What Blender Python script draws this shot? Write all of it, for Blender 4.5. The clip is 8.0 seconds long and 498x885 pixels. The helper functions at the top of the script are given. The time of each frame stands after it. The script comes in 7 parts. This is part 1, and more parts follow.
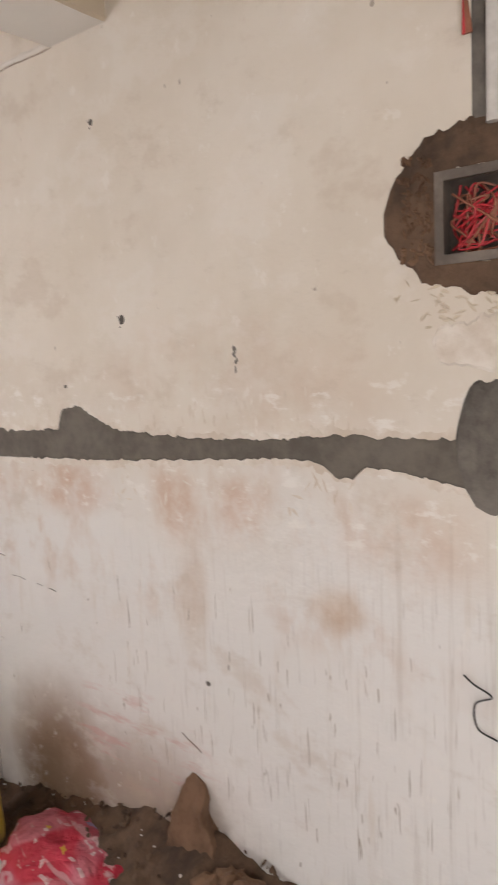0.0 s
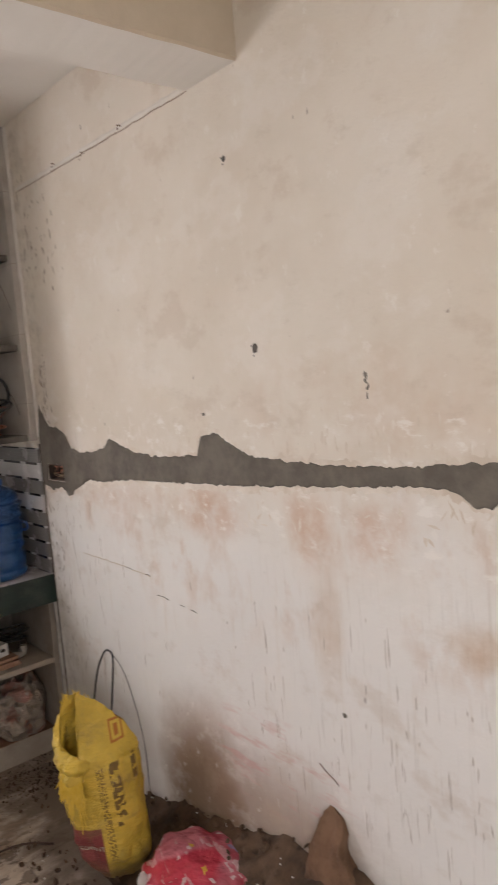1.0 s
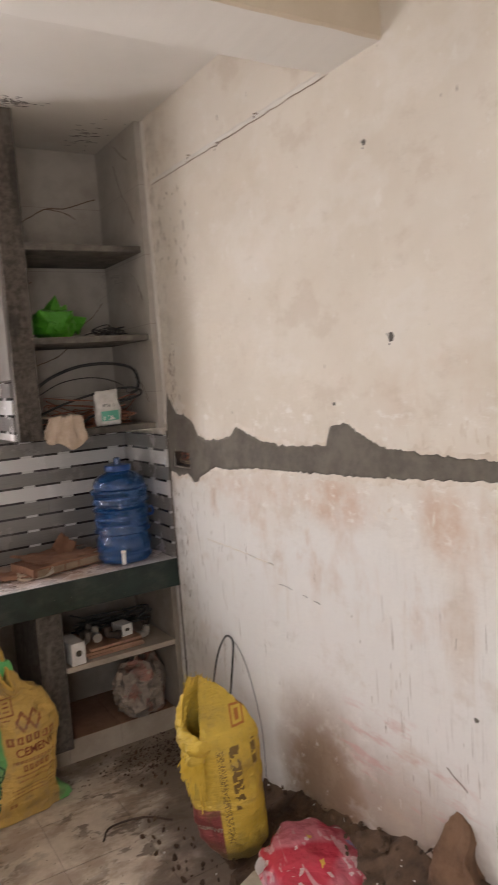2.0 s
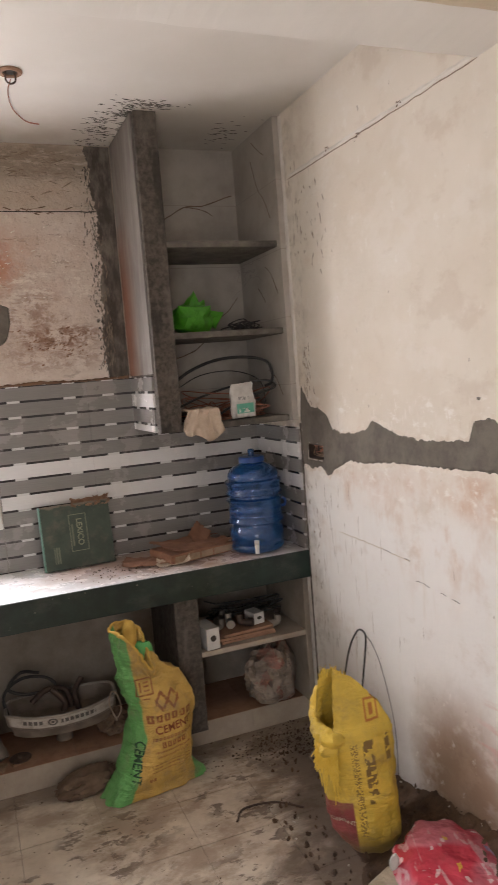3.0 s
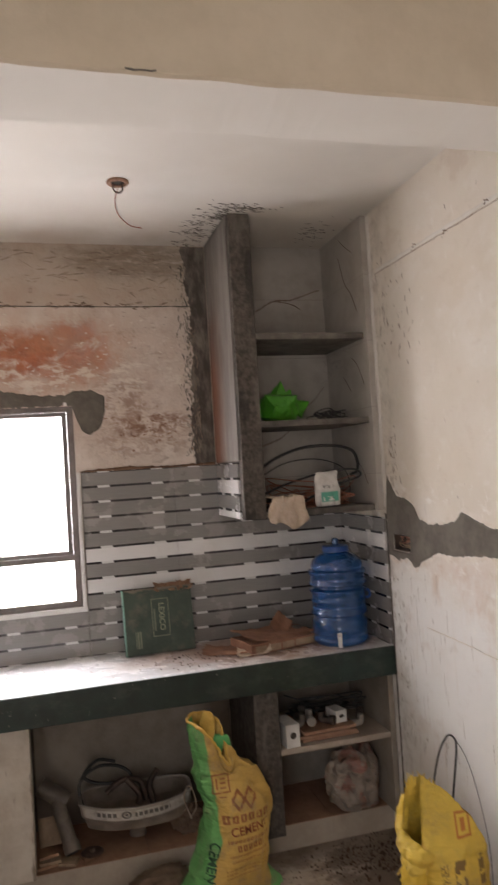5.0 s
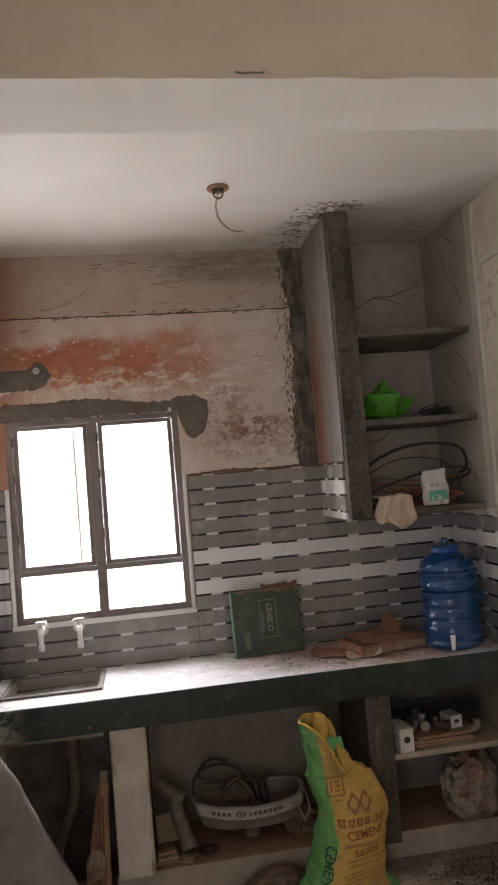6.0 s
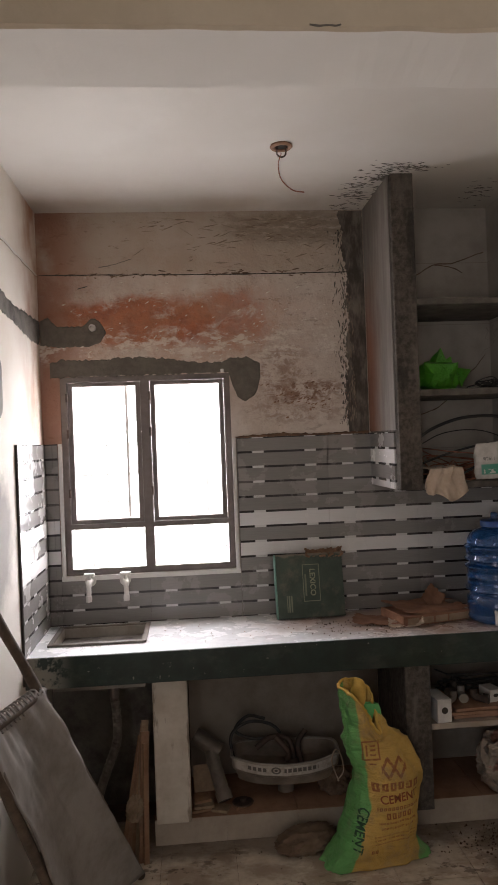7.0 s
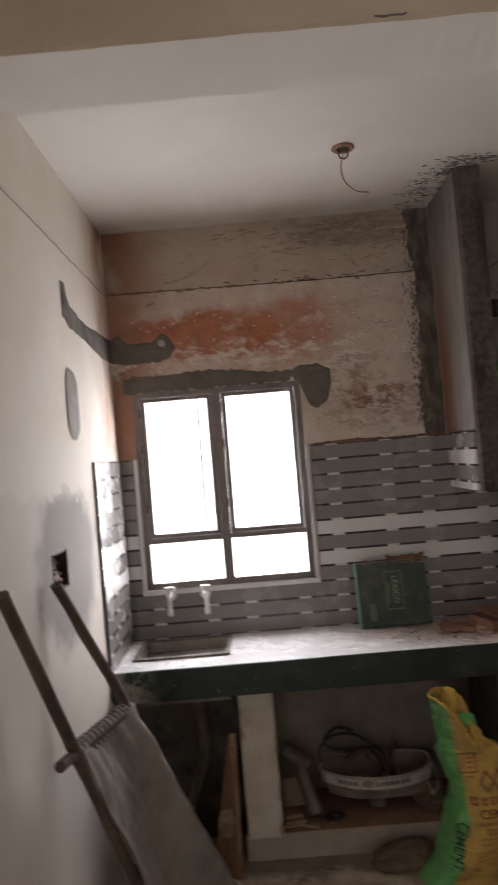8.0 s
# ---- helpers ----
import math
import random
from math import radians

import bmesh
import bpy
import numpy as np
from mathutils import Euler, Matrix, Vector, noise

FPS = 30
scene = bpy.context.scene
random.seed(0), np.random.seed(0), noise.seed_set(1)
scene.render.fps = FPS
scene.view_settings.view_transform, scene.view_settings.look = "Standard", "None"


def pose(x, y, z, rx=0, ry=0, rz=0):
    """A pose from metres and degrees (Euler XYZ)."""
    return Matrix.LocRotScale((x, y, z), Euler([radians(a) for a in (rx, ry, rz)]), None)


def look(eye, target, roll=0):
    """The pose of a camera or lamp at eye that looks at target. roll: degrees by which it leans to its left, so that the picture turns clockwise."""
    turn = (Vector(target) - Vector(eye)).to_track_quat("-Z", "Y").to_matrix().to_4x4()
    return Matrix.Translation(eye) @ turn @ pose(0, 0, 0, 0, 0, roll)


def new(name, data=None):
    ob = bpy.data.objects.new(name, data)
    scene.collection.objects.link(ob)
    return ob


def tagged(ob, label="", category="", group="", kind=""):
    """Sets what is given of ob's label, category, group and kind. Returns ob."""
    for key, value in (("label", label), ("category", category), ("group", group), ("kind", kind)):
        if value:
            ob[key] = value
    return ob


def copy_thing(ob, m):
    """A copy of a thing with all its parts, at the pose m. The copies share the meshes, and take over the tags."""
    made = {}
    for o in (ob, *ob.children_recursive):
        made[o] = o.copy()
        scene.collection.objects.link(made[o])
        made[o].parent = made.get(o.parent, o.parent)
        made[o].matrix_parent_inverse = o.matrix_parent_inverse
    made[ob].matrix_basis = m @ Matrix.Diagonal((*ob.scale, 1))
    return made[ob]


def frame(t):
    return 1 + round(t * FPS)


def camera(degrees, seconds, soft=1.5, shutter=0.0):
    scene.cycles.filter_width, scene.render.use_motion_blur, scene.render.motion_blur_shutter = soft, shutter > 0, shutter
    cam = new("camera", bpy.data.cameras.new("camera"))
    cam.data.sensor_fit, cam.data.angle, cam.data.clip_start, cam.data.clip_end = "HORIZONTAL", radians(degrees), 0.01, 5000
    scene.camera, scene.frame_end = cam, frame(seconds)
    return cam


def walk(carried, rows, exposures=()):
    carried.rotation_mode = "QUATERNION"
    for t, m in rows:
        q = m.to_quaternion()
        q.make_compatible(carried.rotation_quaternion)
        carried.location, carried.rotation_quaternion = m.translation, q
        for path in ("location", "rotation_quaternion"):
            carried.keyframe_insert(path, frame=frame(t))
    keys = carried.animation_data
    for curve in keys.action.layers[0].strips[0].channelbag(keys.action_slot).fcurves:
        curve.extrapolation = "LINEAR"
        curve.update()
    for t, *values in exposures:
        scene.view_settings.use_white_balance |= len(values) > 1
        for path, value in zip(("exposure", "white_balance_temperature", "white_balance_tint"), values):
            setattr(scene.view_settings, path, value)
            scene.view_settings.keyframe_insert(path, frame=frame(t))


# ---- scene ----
cam = camera(38.2, 8.0, shutter=0.5)
PATH = [
    (0, (-1.372, -3.496, 1.682), (0.189, -2.275, 1.415), -2.9),
    (0.5, (-1.338, -3.514, 1.692), (0.078, -2.119, 1.466), -4.1),
    (1, (-1.328, -3.52, 1.707), (-0.047, -1.997, 1.511), -4.9),
    (1.5, (-1.342, -3.491, 1.706), (-0.185, -1.868, 1.54), -5.3),
    (2, (-1.362, -3.471, 1.699), (-0.331, -1.767, 1.508), -4.2),
    (2.2, (-1.367, -3.473, 1.692), (-0.409, -1.726, 1.516), -3.7),
    (3.3, (-1.423, -3.455, 1.723), (-0.737, -1.586, 1.532), -5.0),
    (3.5, (-1.41, -3.455, 1.699), (-0.734, -1.581, 1.527), -5.1),
    (4, (-1.423, -3.458, 1.715), (-0.742, -1.584, 1.562), -4.8),
    (5.3, (-1.442, -3.464, 1.718), (-0.992, -1.518, 1.829), -3.9),
    (5.5, (-1.46, -3.467, 1.707), (-1.075, -1.508, 1.826), -4.7),
    (6, (-1.487, -3.444, 1.714), (-1.198, -1.467, 1.804), -4.7),
    (6.5, (-1.497, -3.438, 1.722), (-1.288, -1.449, 1.746), -3.6),
    (7, (-1.51, -3.438, 1.717), (-1.351, -1.444, 1.713), -2.1),
    (7.5, (-1.536, -3.423, 1.716), (-1.393, -1.428, 1.693), -1.5),
    (8, (-1.542, -3.409, 1.708), (-1.565, -1.409, 1.746), -4.8),
]
EXPOSURES = [(0, -0.48), (1, -0.51), (2, -0.37), (3.5, -0.3), (4, -0.32), (5.5, -0.72), (6, -0.95), (7, -1.22), (8, -1.46)]
walk(cam, [(t, look(eye, target, roll)) for t, eye, target, roll in PATH], EXPOSURES)

import itertools

from mathutils import bvhtree

# ---- plan, in metres ----
XW, YS, FLOOR, CEIL = -2.205, -6.0, 0.03, 2.82
CT, CF = 0.882, -0.505          # counter top and front
WX0, WX1, WZ0, WZ1 = -2.118, -1.318, 1.112, 2.048   # window opening
TILE_TOP = 1.735

# ---- world and light ----
world = bpy.data.worlds.new("sky")
scene.world = world
world.use_nodes = True
wn = world.node_tree
sky = wn.nodes.new("ShaderNodeTexSky")
sky.sky_type, sky.sun_disc = "NISHITA", False
sky.sun_elevation, sky.sun_rotation = radians(50), radians(150)
wn.nodes["Background"].inputs["Strength"].default_value = 0.12
wn.links.new(sky.outputs["Color"], wn.nodes["Background"].inputs["Color"])


def area_lamp(name, m, width, height, watts, colour):
    lamp = bpy.data.lights.new(name, "AREA")
    lamp.shape, lamp.size, lamp.size_y = "RECTANGLE", width, height
    lamp.energy, lamp.color = watts, colour
    ob = new(name, lamp)
    ob.matrix_world = m
    return ob


WINDOW_WATTS, DOOR_WATTS = 90.0, 56.0
area_lamp("window_daylight", look(((WX0 + WX1) / 2, 0.115, (WZ0 + WZ1) / 2), ((WX0 + WX1) / 2, -1.0, (WZ0 + WZ1) / 2 - 0.07)), WX1 - WX0 - 0.01, WZ1 - WZ0 - 0.02, WINDOW_WATTS, (1.0, 0.955, 0.995))
area_lamp("doorway_daylight", look((XW - 0.25, -4.6, 1.2), (0.0, -2.7, 1.2)), 1.5, 2.2, DOOR_WATTS, (1.0, 0.95, 0.945))

# ---- small helpers ----


def part(name, bm, material, parent=None, label=""):
    """Links a bmesh as one mesh object, under a thing where one is given."""
    me = bpy.data.meshes.new(name)
    bmesh.ops.recalc_face_normals(bm, faces=bm.faces)
    bm.to_mesh(me)
    bm.free()
    if material:
        me.materials.append(material)
    ob = new(name, me)
    if parent:
        ob.parent = parent
    return tagged(ob, label)


def smooth(ob, angle=40):
    me = ob.data
    me.polygons.foreach_set("use_smooth", [True] * len(me.polygons))
    me.set_sharp_from_angle(angle=radians(angle))
    return ob


def thing(name, label, category, m=None, group="", kind=""):
    ob = new(name)
    ob.empty_display_size = 0.05
    if m is not None:
        ob.matrix_world = m
    return tagged(ob, label, category, group, kind)


def box(bm, x0, x1, y0, y1, z0, z1, bevel=0.0):
    vs = [bm.verts.new((x, y, z)) for x in (x0, x1) for y in (y0, y1) for z in (z0, z1)]
    quads = ((0, 1, 3, 2), (4, 6, 7, 5), (0, 4, 5, 1), (2, 3, 7, 6), (0, 2, 6, 4), (1, 5, 7, 3))
    fs = [bm.faces.new([vs[i] for i in q]) for q in quads]
    if bevel:
        es = list({e for f in fs for e in f.edges})
        bmesh.ops.bevel(bm, geom=es, offset=bevel, segments=2, affect="EDGES", profile=0.6)
    return bm


def boxed(*a):
    return box(bmesh.new(), *a)


def tube(bm, pts, r, seg=10, caps=True):
    """A round tube along points; r is one radius or one for each point."""
    pts = [Vector(p) for p in pts]
    rs = r if isinstance(r, (list, tuple)) else [r] * len(pts)
    rings, side = [], None
    for i, p in enumerate(pts):
        way = (pts[min(i + 1, len(pts) - 1)] - pts[max(i - 1, 0)]).normalized()
        if side is None:
            side = way.orthogonal().normalized()
        side = (side - way * side.dot(way)).normalized()
        up = way.cross(side)
        rings.append([bm.verts.new(p + (side * math.cos(a) + up * math.sin(a)) * rs[i])
                      for a in (2 * math.pi * k / seg for k in range(seg))])
    for a, b in zip(rings, rings[1:]):
        for k in range(seg):
            bm.faces.new((a[k], a[(k + 1) % seg], b[(k + 1) % seg], b[k]))
    if caps:
        bm.faces.new(rings[0][::-1])
        bm.faces.new(rings[-1])
    return bm


def curve(pts, n=8):
    """Catmull-Rom points through pts."""
    p = [Vector(q) for q in pts]
    p = [p[0] * 2 - p[1]] + p + [p[-1] * 2 - p[-2]]
    out = []
    for i in range(1, len(p) - 2):
        for k in range(n):
            t = k / n
            out.append(0.5 * (2 * p[i] + (p[i + 1] - p[i - 1]) * t + (2 * p[i - 1] - 5 * p[i] + 4 * p[i + 1] - p[i + 2]) * t * t
                              + (3 * p[i] - p[i - 1] - 3 * p[i + 1] + p[i + 2]) * t ** 3))
    return out + [p[-2]]


def lathe(bm, profile, seg=40, centre=(0, 0)):
    rings = []
    for r, z in profile:
        rings.append([bm.verts.new((centre[0] + r * math.cos(a), centre[1] + r * math.sin(a), z))
                      for a in (2 * math.pi * k / seg for k in range(seg))])
    for a, b in zip(rings, rings[1:]):
        for k in range(seg):
            bm.faces.new((a[k], a[(k + 1) % seg], b[(k + 1) % seg], b[k]))
    bm.faces.new(rings[0][::-1])
    bm.faces.new(rings[-1])
    return bm


def wall(bm, axis, at, depth, u0, u1, v0, v1, holes=()):
    """A slab in the plane axis = at, from at to at + depth, over u and z, with rectangular holes (u0, u1, v0, v1)."""
    us = sorted({u0, u1, *(h[0] for h in holes), *(h[1] for h in holes)})
    vs = sorted({v0, v1, *(h[2] for h in holes), *(h[3] for h in holes)})

    def solid(i, j):
        if not (0 <= i < len(us) - 1 and 0 <= j < len(vs) - 1):
            return False
        u, v = (us[i] + us[i + 1]) / 2, (vs[j] + vs[j + 1]) / 2
        return not any(h[0] < u < h[1] and h[2] < v < h[3] for h in holes)

    cache = {}

    def vert(i, j, k):
        if (i, j, k) not in cache:
            d = at + depth * k
            cache[i, j, k] = bm.verts.new((d, us[i], vs[j]) if axis == "x" else (us[i], d, vs[j]))
        return cache[i, j, k]

    for i in range(len(us) - 1):
        for j in range(len(vs) - 1):
            if not solid(i, j):
                continue
            for k in (0, 1):
                bm.faces.new([vert(i, j, k), vert(i + 1, j, k), vert(i + 1, j + 1, k), vert(i, j + 1, k)])
            for di, dj, a, b in ((-1, 0, (i, j), (i, j + 1)), (1, 0, (i + 1, j), (i + 1, j + 1)), (0, -1, (i, j), (i + 1, j)), (0, 1, (i, j + 1), (i + 1, j + 1))):
                if not solid(i + di, j + dj):
                    bm.faces.new([vert(*a, 0), vert(*b, 0), vert(*b, 1), vert(*a, 1)])
    return bm


def along(points, u):
    for (a, va), (b, vb) in zip(points, points[1:]):
        if a <= u <= b:
            return va + (vb - va) * (u - a) / (b - a)
    return points[0][1] if u < points[0][0] else points[-1][1]


def patch(axis, at, out, top, bottom, jag=0.012, step=0.012, thick=0.007, seed=0.0, hole=None):
    """A ragged plaster patch on a wall: top and bottom outlines as (u, z) in rising u; out is +1 or -1, away from the wall."""
    bm = bmesh.new()
    lo, hi = max(top[0][0], bottom[0][0]), min(top[-1][0], bottom[-1][0])
    n = max(3, int((hi - lo) / step))
    levels = [(0, 0.0), (0.06, 0.8), (0.35, 1.0), (0.65, 1.0), (0.94, 0.8), (1, 0.0)]
    if hole:
        levels = [(k / 40, min(1.0, 3 * k / 8, 3 * (40 - k) / 8)) for k in range(41)]
    rows = []
    for i in range(n + 1):
        u = lo + (hi - lo) * i / n
        ju = noise.noise((u * 37, seed, 1.7)) * 0.6 + noise.noise((u * 95, seed, 7.7)) * 0.5
        jl = noise.noise((u * 33, seed, 5.1)) * 0.6 + noise.noise((u * 90, seed, 3.3)) * 0.5
        zt, zb = along(top, u) + ju * jag * 1.6, along(bottom, u) + jl * jag * 1.6
        zt = max(zt, zb + 0.004)
        row = []
        for f, h in levels:
            z = zb + (zt - zb) * f
            edge = 0.0 if i in (0, n) else 1.0
            d = at + out * (0.0008 + thick * h * edge * (0.75 + 0.5 * noise.noise((u * 18, z * 18, seed))))
            row.append(bm.verts.new((d, u, z) if axis == "x" else (u, d, z)))
        rows.append((u, row))
    for (ua, a), (ub, b) in zip(rows, rows[1:]):
        for k in range(len(levels) - 1):
            if hole and hole[0] < (ua + ub) / 2 < hole[1] and hole[2] < (a[k].co.z + b[k + 1].co.z) / 2 < hole[3]:
                continue
            bm.faces.new((a[k], b[k], b[k + 1], a[k + 1]))
    return bm


def blob(u, z, ru, rz, n=24, seed=0.0):
    """Outlines of a rounded ragged patch for patch()."""
    us = [u - ru + 2 * ru * i / n for i in range(n + 1)]
    half = [rz * math.sqrt(max(0.0, 1 - ((q - u) / ru) ** 4)) * (1 + 0.25 * noise.noise((q * 14, seed, 0))) for q in us]
    return [(q, z + h) for q, h in zip(us, half)], [(q, z - h) for q, h in zip(us, half)]


def strip(axis, at, out, left, right, z0, z1, thick=0.004, step=0.006, jag=0.012, seed=0.0):
    """An upright ragged band on a wall, between left and right as (z, u) lines."""
    bm = bmesh.new()
    rows = []
    n = int((z1 - z0) / step)
    for i in range(n + 1):
        z = z0 + (z1 - z0) * i / n
        a = along(left, z) + jag * (noise.noise((z * 9, seed, 0)) + 0.8 * noise.noise((z * 40, seed, 3)) + 0.5 * noise.noise((z * 120, seed, 5)))
        b = along(right, z)
        row = []
        for f, h in ((0, 0.0), (0.06, 0.8), (0.3, 1.0), (0.6, 1.0), (1, 0.9)):
            u = a + (b - a) * f
            d = at + out * (0.0008 + thick * h * (0.75 + 0.5 * noise.noise((u * 25, z * 12, seed))))
            row.append(bm.verts.new((d, u, z) if axis == "x" else (u, d, z)))
        rows.append(row)
    for a, b in zip(rows, rows[1:]):
        for k in range(4):
            bm.faces.new((a[k], a[k + 1], b[k + 1], b[k]))
    return bm


def specks(axis, at, out, n, where, length, width, lean, seed, thick=0.0025, spread=14):
    """Many small ragged flakes on a wall or ceiling; lean is the mean angle of their long side in degrees."""
    r = random.Random(seed)
    bm = bmesh.new()
    for _ in range(n):
        u, w = where(r)
        a = radians(r.gauss(lean, spread))
        l, h = r.uniform(*length) / 2, r.uniform(*width) / 2
        ring = []
        for k in range(7):
            t = k * 2 * math.pi / 7
            x, y = l * math.cos(t) * r.uniform(0.6, 1.25), h * math.sin(t) * r.uniform(0.5, 1.4)
            ring.append((u + x * math.cos(a) - y * math.sin(a), w + x * math.sin(a) + y * math.cos(a), at + out * 0.0008))
        ring.append((u, w, at + out * thick * r.uniform(0.6, 1.3)))
        vs = [bm.verts.new((d, p, q) if axis == "x" else (p, d, q) if axis == "y" else (p, q, d)) for p, q, d in ring]
        for k in range(7):
            bm.faces.new((vs[k], vs[(k + 1) % 7], vs[7]))
    return bm


# ---- materials ----


class Nodes:
    """Short names for the nodes of one material."""

    def __init__(self, name, rough=0.8, metal=0.0):
        self.mat = bpy.data.materials.new(name)
        self.mat.use_nodes = True
        self.t = self.mat.node_tree
        self.b = self.t.nodes["Principled BSDF"]
        self.set("Roughness", rough)
        self.set("Metallic", metal)

    def put(self, socket, value):
        if isinstance(value, bpy.types.NodeSocket):
            self.t.links.new(value, socket)
        elif isinstance(value, (tuple, list)) and len(value) == 3 and socket.type == "RGBA":
            socket.default_value = (*value, 1)
        else:
            socket.default_value = value

    def set(self, name, value):
        self.put(self.b.inputs[name], value)
        return self

    def node(self, kind):
        return self.t.nodes.new(kind)

    def pos(self):
        return self.node("ShaderNodeNewGeometry").outputs["Position"]

    def obj(self):
        return self.node("ShaderNodeTexCoord").outputs["Object"]

    def rnd(self):
        return self.node("ShaderNodeObjectInfo").outputs["Random"]

    def island(self):
        return self.node("ShaderNodeNewGeometry").outputs["Random Per Island"]

    def math(self, op, a, b=0.0, clamp=False):
        n = self.node("ShaderNodeMath")
        n.operation, n.use_clamp = op, clamp
        self.put(n.inputs[0], a)
        self.put(n.inputs[1], b)
        return n.outputs[0]

    def vmath(self, op, a, b=(0, 0, 0)):
        n = self.node("ShaderNodeVectorMath")
        n.operation = op
        self.put(n.inputs[0], a)
        self.put(n.inputs[1], b)
        return n.outputs["Value"] if op in ("LENGTH", "DOT_PRODUCT") else n.outputs[0]

    def xyz(self, v):
        n = self.node("ShaderNodeSeparateXYZ")
        self.put(n.inputs[0], v)
        return n.outputs

    def noise(self, v, scale, detail=4.0, rough=0.6, distort=0.0):
        n = self.node("ShaderNodeTexNoise")
        self.put(n.inputs["Vector"], v)
        for key, value in (("Scale", scale), ("Detail", detail), ("Roughness", rough), ("Distortion", distort)):
            n.inputs[key].default_value = value
        return n.outputs["Fac"]

    def ramp(self, f, a, b, lo=0.0, hi=1.0):
        n = self.node("ShaderNodeMapRange")
        n.interpolation_type = "SMOOTHSTEP"
        for key, value in (("Value", f), ("From Min", a), ("From Max", b), ("To Min", lo), ("To Max", hi)):
            self.put(n.inputs[key], value)
        return n.outputs[0]

    def mix(self, f, a, b):
        n = self.node("ShaderNodeMix")
        n.data_type = "RGBA"
        self.put(n.inputs["Factor"], f)
        self.put(n.inputs[6], a)
        self.put(n.inputs[7], b)
        return n.outputs[2]

    def mul(self, *fs):
        out = fs[0]
        for f in fs[1:]:
            out = self.math("MULTIPLY", out, f)
        return out

    def most(self, *fs):
        out = fs[0]
        for f in fs[1:]:
            out = self.math("MAXIMUM", out, f)
        return out

    def ellipse(self, v, c, r, soft=0.5, ragged=0.5, scale=6.0):
        """1 inside an ellipse with a ragged edge; a radius of 0 leaves that axis out."""
        s = [1 / q if q else 0.0 for q in r]
        d = self.vmath("LENGTH", self.vmath("MULTIPLY", self.vmath("SUBTRACT", v, c), s))
        d = self.math("ADD", d, self.math("MULTIPLY", self.math("SUBTRACT", self.noise(v, scale, 5, 0.65), 0.5), ragged * 2))
        return self.ramp(d, 1 + soft / 2, 1 - soft / 2)

    def within(self, s, a, b, soft=0.004):
        """1 where s lies between a and b."""
        m, h = (a + b) / 2, (b - a) / 2
        return self.ramp(self.math("ABSOLUTE", self.math("SUBTRACT", s, m)), h + soft, h - soft)

    def stretch(self, v, by):
        return self.vmath("MULTIPLY", v, by)

    def bump(self, height, strength=0.3, distance=0.01):
        n = self.node("ShaderNodeBump")
        n.inputs["Strength"].default_value, n.inputs["Distance"].default_value = strength, distance
        self.put(n.inputs["Height"], height)
        self.set("Normal", n.outputs[0])
        return self

    def done(self, colour):
        self.set("Base Color", colour)
        return self.mat


def plain(name, a, b, rough=0.7, metal=0.0, scale=30.0, bump=0.15, world_space=False, distance=0.004):
    """Two tones mixed by noise at two scales."""
    n = Nodes(name, rough, metal)
    v = n.pos() if world_space else n.obj()
    big, fine = n.noise(v, scale * 0.2, 4), n.noise(v, scale, 6, 0.7)
    f = n.ramp(n.math("ADD", n.math("MULTIPLY", big, 0.6), n.math("MULTIPLY", fine, 0.4)), 0.36, 0.64)
    if bump:
        n.bump(fine, bump, distance)
    return n.done(n.mix(f, a, b))


